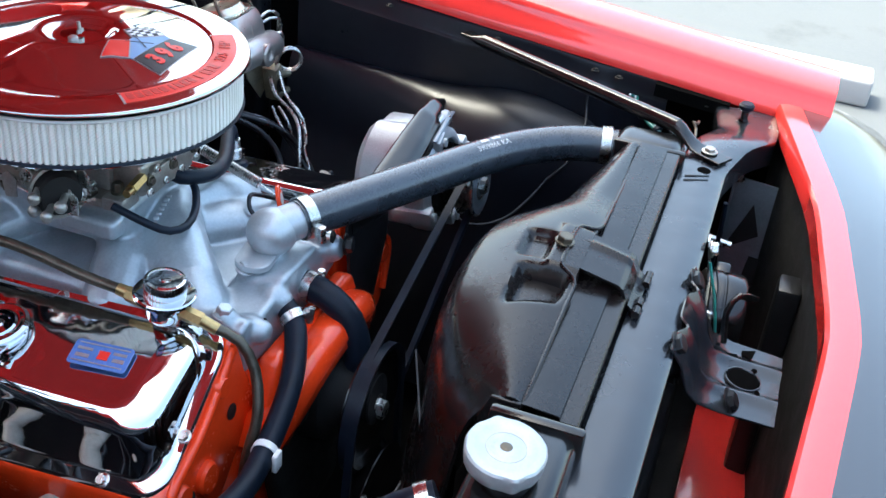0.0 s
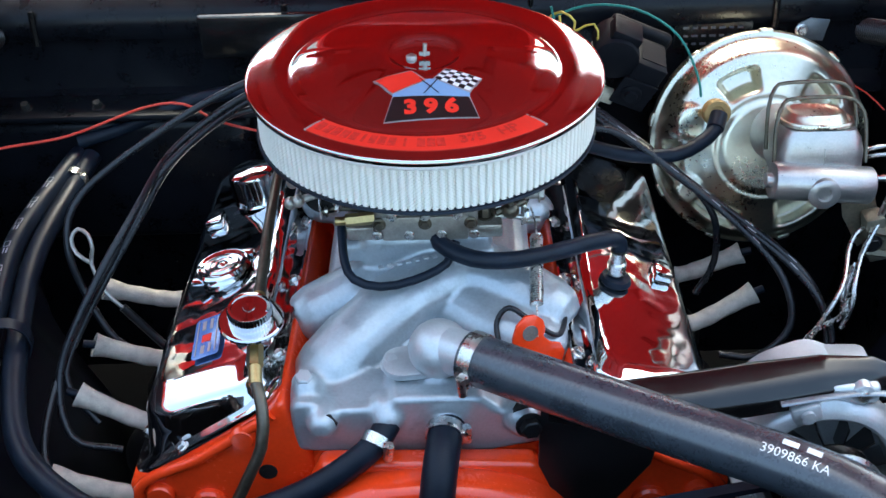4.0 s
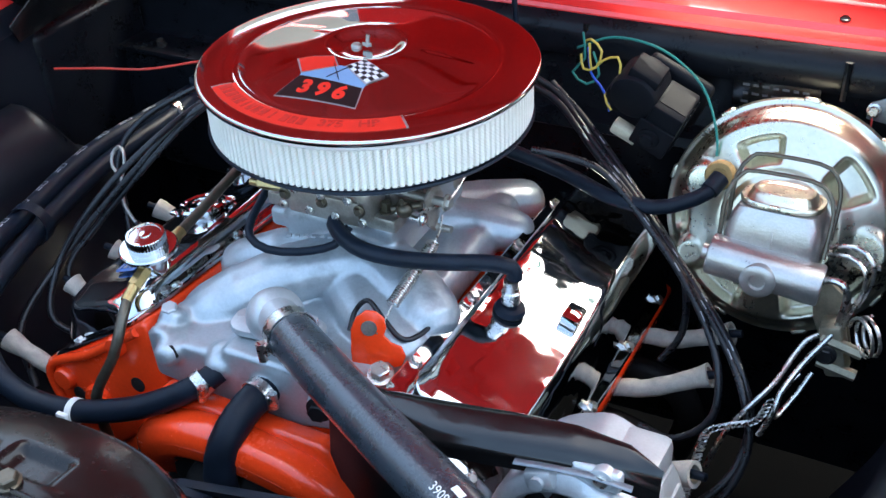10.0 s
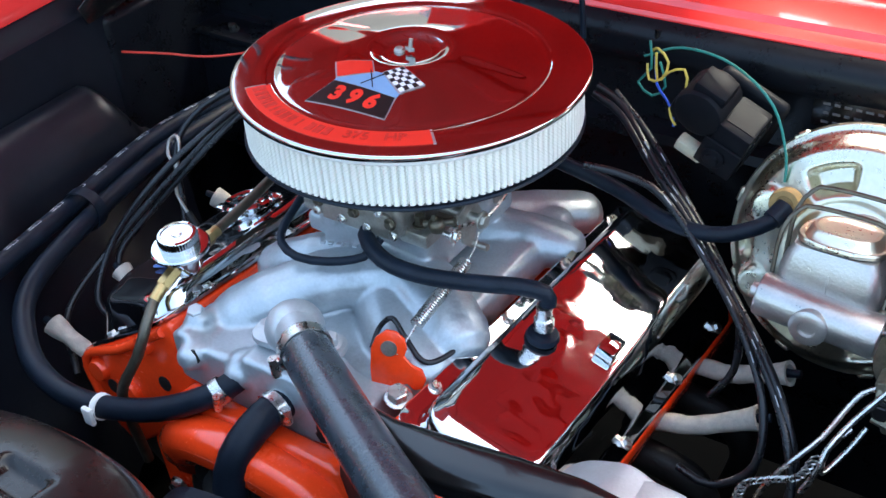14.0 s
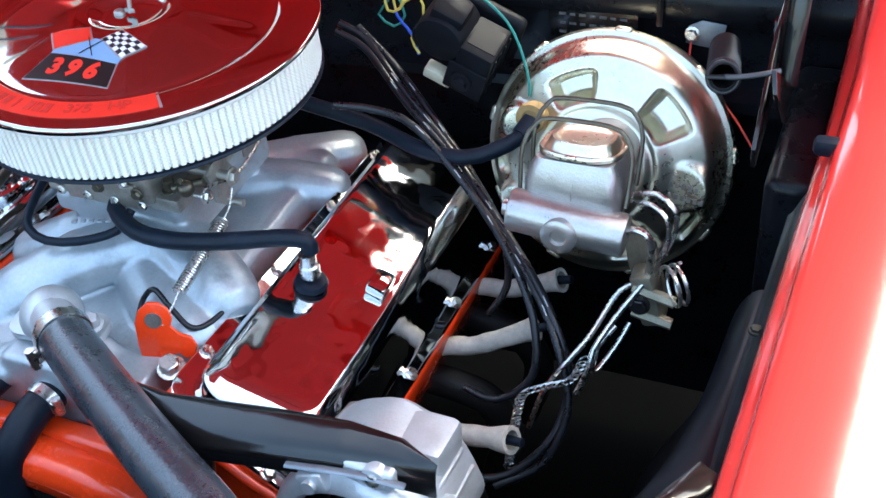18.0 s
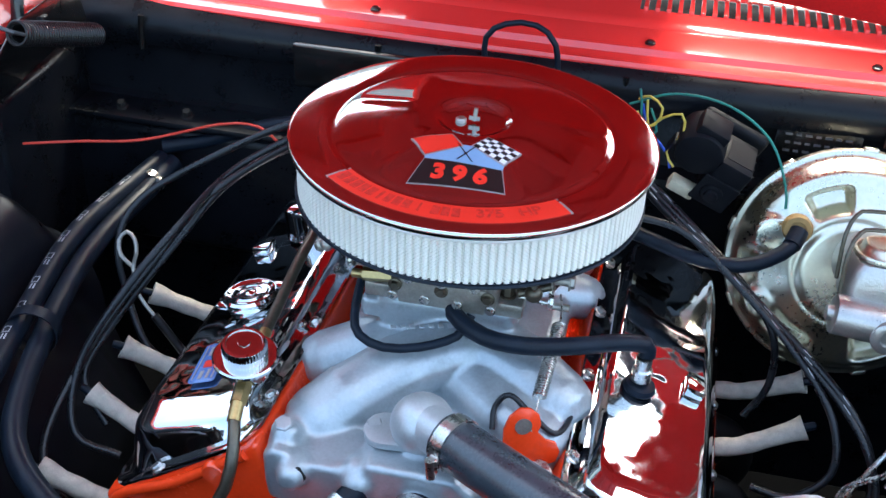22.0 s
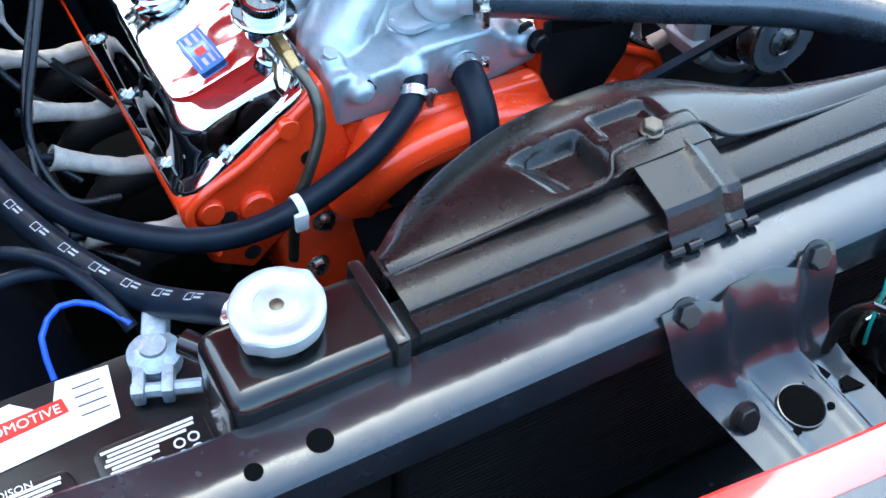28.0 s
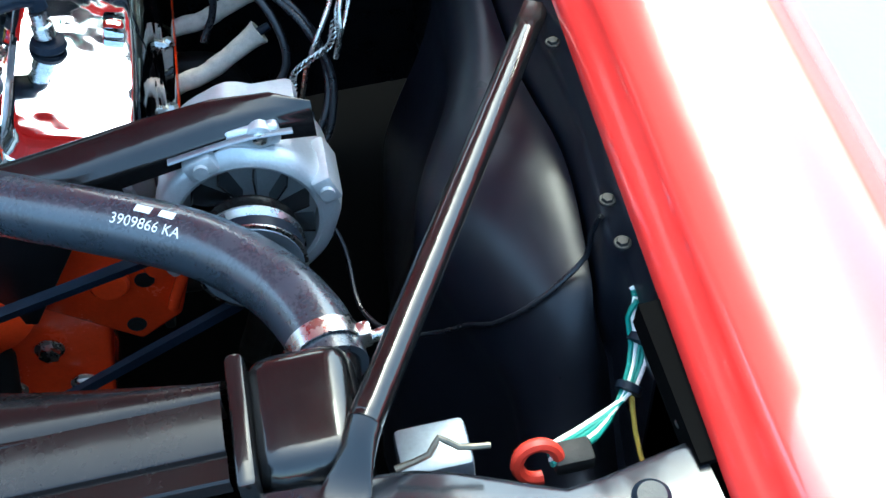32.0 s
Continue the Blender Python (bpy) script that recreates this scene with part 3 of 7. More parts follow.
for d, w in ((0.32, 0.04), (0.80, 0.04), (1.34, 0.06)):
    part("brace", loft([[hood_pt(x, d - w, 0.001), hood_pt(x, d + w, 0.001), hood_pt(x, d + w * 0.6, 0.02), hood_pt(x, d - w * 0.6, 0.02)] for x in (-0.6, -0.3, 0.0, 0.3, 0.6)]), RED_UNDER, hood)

# nose: red header strip in a shallow V, black band before it
nose = thing("nose_panel", (0, -0.85, 0.5), "red front header panel with a black painted band", "nose panel", kind="structure")
NS = [(0.0, 0.835), (0.0, 0.862), (-0.004, 0.867), (-0.014, 0.869), (-0.034, 0.868)]
part("header_strip", grid(41, len(NS), lambda s, t: (lerp(-0.62, 0.62, s), nose_y(lerp(-0.62, 0.62, s)) + NS[int(round(t * (len(NS) - 1)))][0], NS[int(round(t * (len(NS) - 1)))][1]), 0.0015), RED, nose)
NB = [(-0.034, 0.868), (-0.10, 0.862), (-0.16, 0.845), (-0.21, 0.81), (-0.235, 0.75), (-0.24, 0.45)]
part("front_band", grid(41, len(NB), lambda s, t: (lerp(-0.86, 0.86, s), nose_y(lerp(-0.86, 0.86, s)) + NB[int(round(t * (len(NB) - 1)))][0] + 0.06 * sstep((abs(lerp(-0.86, 0.86, s)) - 0.6) / 0.25), NB[int(round(t * (len(NB) - 1)))][1] - 0.001 - 0.04 * sstep((abs(lerp(-0.86, 0.86, s)) - 0.62) / 0.24)), 0.0015), STRIPE, nose)

# radiator core support: pressed channel with side panels
cs = thing("radiator_support", (0, -0.65, 0.4), "gloss black steel radiator support with bolt holes", "radiator support", kind="structure")


def sup_front(x):
    return table(x, [(-0.62, -0.66), (-0.40, -0.679), (0.36, -0.681), (0.44, -0.700), (0.52, -0.735), (0.60, -0.735)])


def sup_back(x):
    return table(x, [(-0.62, -0.60), (-0.40, -0.622), (0.36, -0.620), (0.44, -0.628), (0.52, -0.655), (0.60, -0.640)])


SP = [(1.0, -0.028), (1.0, -0.004), (0.93, 0.0), (0.5, 0.0015), (0.08, 0.0), (0.0, -0.004), (0.0, -0.040), (0.10, -0.044)]
part("top_rail", grid(60, len(SP), lambda s, t: (lambda x, q: (x, lerp(sup_front(x), sup_back(x), q[0]), 0.862 + q[1] - 0.012 * sstep((x - 0.44) / 0.1)))(lerp(-0.62, 0.60, s), SP[int(round(t * (len(SP) - 1)))]), 0.0018), SUPPORT, cs)
part("side_panel", box((0.46, -0.664, 0.66), (0.13, 0.006, 0.34), 0.002), SUPPORT, cs)
part("side_panel", box((-0.50, -0.655, 0.66), (0.24, 0.006, 0.34), 0.002), SUPPORT, cs)
part("lower_rail", box((0, -0.66, 0.46), (1.1, 0.06, 0.05), 0.006), SUPPORT, cs)
# Black discs on the rail stand in for the shade in its holes.
for x, y, r in ((-0.316, -0.658, 0.0090), (-0.362, -0.660, 0.0062), (0.344, -0.654, 0.0085)):
    part("hole", lathe([(r, 0), (r, 0.0006), (r - 0.0007, 0.0008)], (x, y, 0.8632), (0, 0, 1), 22), VOID, cs)
part("stud", merge(cyl((0.392, -0.668, 0.749), (0.392, -0.71, 0.742), 0.005, seg=12), hexbolt((0.392, -0.668, 0.749), (0, -1, 0), 0.009, 0.008)), STEEL, cs)
for x in (0.306, 0.318):
    part("crease", tube([(x, -0.634, 0.8632), (x + 0.006, -0.648, 0.8640), (x + 0.014, -0.662, 0.8632)], 0.0011, 8), SUPPORT, cs)
bump_stop = thing("hood_bumper", (0.555, -0.684, 0.846), "black rubber hood bumper on a threaded stem", "bumper")
part("stem", cyl((0.555, -0.684, 0.846), (0.555, -0.684, 0.872), 0.005, seg=12), BLACK, bump_stop)
part("nut", hexbolt((0.555, -0.684, 0.85), (0, 0, 1), 0.008, 0.006), BLACK, bump_stop)
part("pad", lathe([(0.007, 0), (0.0105, 0.003), (0.011, 0.008), (0.008, 0.011)], (0.555, -0.684, 0.868), (0, 0, 1), 20), RUBBER, bump_stop)

# unseen wall added across the driveway to block bright low sky from reflections
solo("reflection_blocker", box((-4.6, 2.0, 1.5), (0.25, 14.0, 3.0), 0.01), SHADEWALL, "added unseen wall that darkens reflections on the passenger side", "wall", kind="structure")

# windshield behind the hood, unseen; added and sloped for what lid and cowl mirror
glass = mat("windshield_glass", (0.02, 0.025, 0.03), 0.03, 0.0, 0.05, 3)
solo("windshield", grid(16, 8, lambda s, t: (lerp(-0.68, 0.68, s), 0.80 + 0.07 * (2 * s - 1) ** 2 + 0.55 * t, 0.985 + 0.47 * t), 0.005), glass, "dark reflective windshield behind the cowl", "windshield", kind="structure")

# plates between the radiator support and the nose
hp = thing("headlamp_plate", (0.51, -0.70, 0.6), "grey steel headlamp mounting plate with cut-outs", "bracket")
part("plate", prism([(0.515, -0.692, 0.786), (0.520, -0.790, 0.776), (0.526, -0.850, 0.60), (0.520, -0.700, 0.60)], (0.003, 0, 0), 0.0008), BLUEGREY, hp)
part("flange", box((0.505, -0.694, 0.70), (0.030, 0.003, 0.17), 0.001), BLUEGREY, hp)
# Dark patches on the plate stand in for its open cut-outs.
for a_ in (((-0.728, 0.748), (-0.700, 0.668), (-0.745, 0.700)), ((-0.79, 0.72), (-0.825, 0.66), (-0.776, 0.70)), ((-0.740, 0.665), (-0.79, 0.660), (-0.80, 0.62), (-0.735, 0.615))):
    part("cutout", prism([(0.5135, y_, z_) for y_, z_ in a_], (0.0012, 0, 0)), DARK, hp)
part("bolt", hexbolt((0.506, -0.695, 0.787), (0, -0.2, 1), 0.009, 0.008), STEEL, hp)
low = thing("lower_valance", (0.1, -0.82, 0.45), "red lower valance panel behind the grille", "valance", kind="structure")
part("panel", box((0.30, -0.80, 0.47), (0.5, 0.16, 0.012), 0.003, 2, Matrix.Rotation(radians(8), 4, "X")), RED, low)
part("brace", box((0.285, -0.79, 0.60), (0.045, 0.03, 0.34), 0.006, 2), SATIN, low)

# ---- engine ----
PIVOT = Vector((0, -0.15, 0.75))
EM = Matrix.Translation(PIVOT) @ Matrix.Rotation(radians(1.2), 4, "Y") @ Matrix.Rotation(radians(-4), 4, "X") @ Matrix.Translation(-PIVOT)

# block and heads
block = thing("engine_block", (0, 0, 0.3), "big V8 engine block and heads painted glossy orange", "engine")
part("block", moved(prism([(-0.10, -0.255, 0.73), (0.10, -0.255, 0.73), (0.20, -0.255, 0.60), (0.17, -0.255, 0.45), (-0.17, -0.255, 0.45), (-0.20, -0.255, 0.60)], (0, 0.46, 0), 0.008), EM), ORANGE, block)
for side in (-1, 1):
    hd = part("cylinder_head", moved(prism([(side * 0.136, -0.258, 0.786), (side * 0.2925, -0.258, 0.684), (side * 0.290, -0.258, 0.664), (side * 0.268, -0.258, 0.60), (side * 0.225, -0.258, 0.575), (side * 0.10, -0.258, 0.68)], (0, 0.475, 0), 0.006, 3), EM), ORANGE, block)
    # Dark discs stand in for the shade in the bolt holes.
    for u, w in ((0.245, 0.655), (0.225, 0.60), (0.155, 0.70)):
        part("bolt_hole", moved(lathe([(0.009, 0), (0.009, 0.001), (0.005, 0.0012), (0.005, 0.0016)], (side * u, -0.2585, w), (0, -1, 0), 18), EM), DARK, hd)
for side in (-1, 1):
    for u, w, r in ((0.262, 0.672, 0.014), (0.175, 0.745, 0.012), (0.215, 0.66, 0.018)):
        part("boss", moved(lathe([(r, -0.004), (r, 0.005), (r * 0.85, 0.008), (r * 0.5, 0.008)], (side * u, -0.258, w), (0, -1, 0), 22), EM), ORANGE, block)
    part("rim_bead", moved(tube([(side * 0.145, -0.259, 0.772), (side * 0.215, -0.261, 0.722), (side * 0.282, -0.260, 0.680), (side * 0.262, -0.260, 0.615)], 0.0055, 10), EM), ORANGE, block)
tc = [(0, 0.12), (0.035, 0.125), (0.075, 0.10), (0.105, 0.06), (0.115, 0.0), (0.10, -0.07), (0.05, -0.14), (-0.05, -0.14), (-0.10, -0.07), (-0.115, 0.0), (-0.105, 0.06), (-0.075, 0.10), (-0.035, 0.125)]
# Timing cover coloured near black for the shade below the passage.
part("timing_cover", moved(prism([(a, -0.262, 0.60 + b) for a, b in tc], (0, -0.02, 0), 0.008, 3), EM), DARK, block)
PASS = smooth_path([(-0.118, -0.275, 0.645), (-0.104, -0.288, 0.678), (-0.068, -0.302, 0.711), (0.0, -0.306, 0.724), (0.068, -0.302, 0.711), (0.104, -0.288, 0.678), (0.118, -0.275, 0.645)], 0.008)
rings = []
for k, q in enumerate(PASS):
    d = (PASS[min(k + 1, len(PASS) - 1)] - PASS[max(k - 1, 0)]).normalized()
    nrm = d.cross(Vector((0, -1, 0))).normalized() * -1
    rr_ = 0.0235 + 0.006 * sstep((abs(q.x) - 0.06) / 0.06)
    ring = []
    for j in range(28):
        a = 2 * math.pi * j / 28
        ca, sa = math.cos(a), math.sin(a)
        ring.append(q + nrm * (rr_ * math.copysign(abs(ca) ** 0.8, ca)) + Vector((0, -1, 0)) * (rr_ * 0.95 * math.copysign(abs(sa) ** 0.72, sa) + (0.0014 if j in (6, 8) else 0.0)))
    rings.append(ring)
part("pump_passage", loft(rings), ORANGE, block)
part("passage_web", moved(prism([(-0.10, -0.262, 0.735), (0.10, -0.262, 0.735), (0.135, -0.262, 0.66), (0.10, -0.262, 0.62), (-0.10, -0.262, 0.62), (-0.135, -0.262, 0.66)], (0, -0.026, 0), 0.008, 3), EM), ORANGE, block)
part("seam", tube([q + Vector((0, -0.0222 - 0.0055 * sstep((abs(q.x) - 0.06) / 0.06), 0.004)) for q in PASS[::3]], 0.0012, 6), ORANGE, block)
# Pump body coloured near black for the shade behind the fan.
part("water_pump", moved(merge(lathe([(0.062, 0), (0.060, 0.03), (0.04, 0.045), (0.03, 0.08)], (0, -0.28, 0.635), (0, -1, 0), 28), box((-0.06, -0.285, 0.66), (0.05, 0.03, 0.06), 0.01, 3), box((0.06, -0.285, 0.66), (0.05, 0.03, 0.06), 0.01, 3)), EM), DARK, block)
for x, z in ((-0.15, 0.63), (-0.16, 0.565), (0.14, 0.60), (0.155, 0.54), (0.09, 0.55)):
    part("bolt", hexbolt((x, -0.275, z), (0, -1, 0), 0.010, 0.010), STEEL, block)

# intake manifold: cast runners blended together
man = thing("intake_manifold", (0, -0.02, 0.72), "cast aluminium intake manifold with rounded runners", "intake manifold")


def capsule(p0, p1, r0, r1, flat=(1, 1)):
    p0, p1 = Vector(p0), Vector(p1)
    d = (p1 - p0).normalized()
    pts = [p0 - d * r0 * 0.85, p0 - d * r0 * 0.5, p0] + [p0.lerp(p1, k / 5) for k in range(1, 5)] + [p1, p1 + d * r1 * 0.5, p1 + d * r1 * 0.85]
    u, v, a = frame_of(d)
    rings = []
    for q in pts:
        f = min(1, max(0, (q - p0).dot(d) / (p1 - p0).length))
        over = max(0.0, (p0 - q).dot(d) / r0, (q - p1).dot(d) / r1)
        r = lerp(r0, r1, f) * math.sqrt(max(0.0, 1 - over * over))
        rings.append([q + u * (r * flat[0] * math.cos(k * math.pi / 8)) + v * (r * flat[1] * math.sin(k * math.pi / 8)) for k in range(16)])
    return loft(rings)


pieces = [box((0, 0.0, 0.832), (0.135, 0.172, 0.052), 0.008),
          box((-0.052, -0.05, 0.838), (0.07, 0.07, 0.022), 0.004),
          box((0, -0.03, 0.758), (0.225, 0.36, 0.050), 0.016, 3)]
for chain, r in ((((0.022, -0.085, 0.812), (-0.030, -0.125, 0.806), (-0.072, -0.165, 0.792), (-0.098, -0.190, 0.778)), 0.033),
                 (((-0.020, -0.06, 0.800), (-0.075, -0.085, 0.792), (-0.120, -0.100, 0.776)), 0.030),
                 (((0.020, -0.075, 0.812), (0.070, -0.088, 0.806), (0.122, -0.118, 0.788)), 0.034),
                 (((0.030, -0.105, 0.790), (0.070, -0.140, 0.784), (0.112, -0.160, 0.774)), 0.033),
                 (((0.03, 0.06, 0.782), (0.08, 0.085, 0.772), (0.122, 0.10, 0.760)), 0.028),
                 (((0.02, 0.09, 0.776), (0.06, 0.14, 0.764), (0.10, 0.18, 0.754)), 0.028),
                 (((-0.03, 0.06, 0.806), (-0.08, 0.085, 0.80), (-0.122, 0.10, 0.786)), 0.032),
                 (((-0.02, 0.09, 0.80), (-0.06, 0.14, 0.79), (-0.10, 0.18, 0.78)), 0.032)):
    for p, q in zip(chain, chain[1:]):
        pieces.append(capsule(p, q, r, r * 0.97, (1.12, 0.92)))
plate = [(-0.126, 0.735), (-0.128, 0.790), (-0.118, 0.797), (-0.104, 0.795), (-0.094, 0.786), (-0.040, 0.789), (-0.030, 0.800), (0.050, 0.800), (0.064, 0.786), (0.104, 0.780), (0.112, 0.742), (0.05, 0.728), (-0.06, 0.728)]
pieces += [prism([(x, -0.260, z) for x, z in plate], (0, 0.058, 0), 0.004),
           capsule((-0.114, -0.245, 0.770), (-0.114, -0.232, 0.792), 0.0165, 0.0150),
           capsule((-0.098, -0.250, 0.776), (-0.098, -0.264, 0.776), 0.016, 0.0145),
           capsule((0.088, -0.250, 0.772), (0.088, -0.262, 0.776), 0.020, 0.018),
           capsule((0.012, -0.225, 0.770), (0.012, -0.215, 0.790), 0.030, 0.028),
           capsule((-0.040, -0.248, 0.778), (-0.038, -0.258, 0.775), 0.0175, 0.0155),
           capsule((0.020, -0.242, 0.767), (0.017, -0.258, 0.766), 0.0190, 0.0172)]
mb = part("casting", merge(*pieces), CAST, man)
rm = mb.modifiers.new("blend", "REMESH")
rm.mode, rm.voxel_size = "VOXEL", 0.0030
rm.use_smooth_shade = True
sm = mb.modifiers.new("soften", "SMOOTH")
sm.factor, sm.iterations = 0.5, 2
for k in range(9):
    part("cast_mark", box((-0.046 + 0.009 * k, -0.108 + 0.0022 * k, 0.8405 - abs(k - 5) * 0.0006), (0.0055, 0.006, 0.0022), 0.0006, 1, Matrix.Rotation(radians(22), 4, "Z")), ALU, man)
for x, y, z, r in ((-0.116, -0.231, 0.797, 0.0085), (-0.035, -0.213, 0.800, 0.0075), (0.048, -0.213, 0.818, 0.0075), (0.118, -0.208, 0.778, 0.010), (0.095, -0.250, 0.782, 0.009), (0.132, -0.11, 0.790, 0.007)):
    part("bolt", hexbolt((x, y, z), (0.1, -0.2, 1), r, 0.012), ALU if x < 0.06 else STEEL, man)
part("plug", lathe([(0.012, 0), (0.012, 0.002), (0.006, 0.003)], (-0.095, -0.2655, 0.778), (0, -1, 0.1), 6), DARK, man)
part("plug", lathe([(0.013, 0), (0.013, 0.004), (0.008, 0.006)], (0.088, -0.262, 0.785), (0.3, -1, 0.1), 6), DARK, man)

bpl = thing("engine_bracket_plate", (0.15, -0.275, 0.66), "flat black steel bracket plate on the front of the engine", "bracket")
part("plate", prism([(0.103, -0.272, 0.800), (0.175, -0.276, 0.815), (0.215, -0.282, 0.80), (0.205, -0.285, 0.74), (0.150, -0.290, 0.66), (0.100, -0.285, 0.67)], (0, -0.005, 0), 0.0015), SATIN, bpl)
part("bolt", hexbolt((0.093, -0.278, 0.783), (0.2, -1, 0.1), 0.010, 0.010), SATIN, bpl)

# thermostat housing and its neck
th = thing("thermostat_housing", (0.012, -0.22, 0.80), "cast aluminium thermostat housing with a hose neck", "thermostat housing")
part("dome", ball((0.012, -0.222, 0.828), 0.029, (1, 1, 0.95), 24), ALU, th)
part("neck", cyl((0.016, -0.226, 0.832), (0.060, -0.255, 0.837), 0.022, 0.0215, 24), ALU, th)
part("flange", moved(prism([(a, b, 0) for a, b in rrect(-0.05, 0.05, -0.021, 0.021, 0.018)], (0, 0, 0.008), 0.002), Matrix.Translation((0.008, -0.215, 0.803)) @ Matrix.Rotation(radians(6), 4, "Z")), ALU, th)

# lifting eye
eye_b = thing("lifting_bracket", (0.105, -0.2, 0.79), "orange painted engine lifting bracket with two holes", "bracket")
lf = [(-0.012, -0.012), (-0.014, 0.020), (-0.013, 0.042), (-0.008, 0.054), (0.002, 0.062), (0.012, 0.061), (0.020, 0.054), (0.022, 0.044), (0.019, 0.036), (0.026, 0.028), (0.036, 0.024), (0.040, 0.014), (0.036, 0.004), (0.028, 0.002), (0.022, 0.008), (0.014, 0.006), (0.010, -0.012)]
part("plate", moved(prism([(a, 0, b) for a, b in lf], (0, 0.004, 0), 0.001), Matrix.Translation((0.098, -0.203, 0.775)) @ Matrix.Rotation(radians(22), 4, "Z") @ Matrix.Rotation(radians(-14), 4, "X")), ORANGE, eye_b)
part("hole", moved(lathe([(0.008, 0), (0.008, 0.0008)], (0.005, -0.0002, 0.044), (0, -1, 0), 18), Matrix.Translation((0.098, -0.203, 0.775)) @ Matrix.Rotation(radians(22), 4, "Z") @ Matrix.Rotation(radians(-14), 4, "X")), CARB, eye_b)


# valve covers
def cover_w(u, lvl, slope=0.28):
    """Height of the cover at u from the engine's middle: 0 is the flange, 1 the top."""
    flange = 0.784 + (u - 0.142) * (0.697 - 0.784) / 0.127
    top = 0.804 - (u - 0.168) * slope
    return lerp(flange, top, lvl)


def valve_cover(side, label):
    vc = thing("valve_cover", EM @ Vector((side * 0.21, -0.02, 0.74)), label, "valve cover", group="valve covers")
    spec = [(0.138, 0.290, -0.258, 0.222, 0.030, 0.0, 0.0), (0.138, 0.290, -0.258, 0.222, 0.030, 0.0, 0.004), (0.140, 0.2885, -0.2565, 0.220, 0.030, 0.0, 0.0062),
            (0.150, 0.281, -0.250, 0.211, 0.030, 0.0, 0.0062), (0.153, 0.2785, -0.246, 0.207, 0.03, 0.08, 0.004), (0.156, 0.2775, -0.243, 0.204, 0.032, 0.4, 0.002),
            (0.159, 0.2765, -0.240, 0.201, 0.032, 0.74, 0.0), (0.161, 0.2755, -0.2375, 0.199, 0.032, 0.82, 0.0), (0.164, 0.2725, -0.233, 0.196, 0.030, 0.875, 0.0), (0.1685, 0.2675, -0.213 if side < 0 else -0.223, 0.190, 0.022, 0.985, 0.0),
            (0.171, 0.2645, -0.209 if side < 0 else -0.220, 0.187, 0.020, 1.0, 0.0003), (0.175, 0.260, -0.204, 0.183, 0.016, 1.0, 0.0002), (0.180, 0.255, -0.199, 0.178, 0.013, 1.0, 0.0), (0.195, 0.240, -0.184, 0.163, 0.008, 1.0, -0.0004), (0.210, 0.224, -0.168, 0.148, 0.004, 1.0, -0.0006)]
    rings = []
    for u0, u1, v0, v1, r, lvl, up in spec:
        base = rrect(u0, u1, v0, v1, r, 7)
        wide = rrect(*spec[0][:5], 7)
        ring = []
        for i, (u, v) in enumerate(base):
            u2, v2 = base[(i + 1) % len(base)]
            far = (Vector(wide[(i + 1) % len(wide)]) - Vector(wide[i])).length
            n_in = 24 if far > 0.2 else (6 if far > 0.03 else 1)
            for k in range(n_in):
                ring.append((lerp(u, u2, k / n_in), lerp(v, v2, k / n_in)))
        rings.append([])
        for u, v in ring:
            w = cover_w(u, lvl, 0.28 if side > 0 else 0.35) + up + 0.045 * (v + 0.10) * lvl
            if lvl >= 1.0:
                w -= 0.0012 * math.sin((v + 0.2) * 16) * (u1 - u0) / 0.09
            rings[-1].append(EM @ Vector((side * u, v, w)))
    if len(set(len(r_) for r_ in rings)) > 1:
        raise ValueError("uneven cover rings")
    part("shell", loft(rings), CHROME, vc, sharp=50)
    for v in (-0.19, -0.06, 0.06, 0.17):
        for u in (0.285, 0.1445):
            n = Vector((side * 0.61, 0, 0.79)) if u > 0.2 else Vector((side * 0.5, 0, 0.85))
            part("bolt", moved(hexbolt((side * u, v, cover_w(u, 0) + 0.005), n, 0.0055, 0.006), EM), STEEL, vc)
    part("front_bolt", moved(hexbolt((side * 0.235, -0.253, cover_w(0.235, 0) + 0.005), (side * 0.61, 0, 0.79), 0.0055, 0.006), EM), STEEL, vc)
    part("clip", moved(box((0, 0, 0.006), (0.020, 0.030, 0.012), 0.003, 2, Matrix.Rotation(radians(side * 15), 4, "Y")), EM @ Matrix.Translation((side * 0.252, -0.045 if side > 0 else 0.07, 0.782))), CHROME, vc)
    return vc


valve_cover(1, "polished chrome valve cover with a PCV valve and hose")
vc_right = valve_cover(-1, "polished chrome valve cover with breather caps and a badge")
P = EM @ Vector((-0.221, -0.158, 0.7862))
bm = moved(prism([(a, b, 0) for a, b in rrect(-0.0145, 0.0145, -0.031, 0.031, 0.004)], (0, 0, 0.0015), 0.0004), Matrix.Translation(P) @ Matrix.Rotation(radians(-18.4), 4, "Y") @ Matrix.Rotation(radians(5), 4, "Z"))
badge = part("badge", bm, BADGE, vc_right, "small blue and red badge")
for dx, dy, sx, sy, m in ((-0.0105, 0.0, 0.0012, 0.054, DECAL_SILVER), (0.0105, 0.0, 0.0012, 0.054, DECAL_SILVER), (-0.004, 0.018, 0.004, 0.014, DECAL_SILVER), (0.004, 0.018, 0.003, 0.016, DECAL_SILVER), (0.0, -0.003, 0.010, 0.011, DECAL_RED), (-0.003, -0.020, 0.004, 0.012, DECAL_SILVER), (0.0045, -0.019, 0.003, 0.014, DECAL_SILVER)):
    part("bar", moved(box((dx, dy, 0.0018), (sx, sy, 0.0008), 0.0), Matrix.Translation(P) @ Matrix.Rotation(radians(-18.4), 4, "Y") @ Matrix.Rotation(radians(5), 4, "Z")), m, badge)

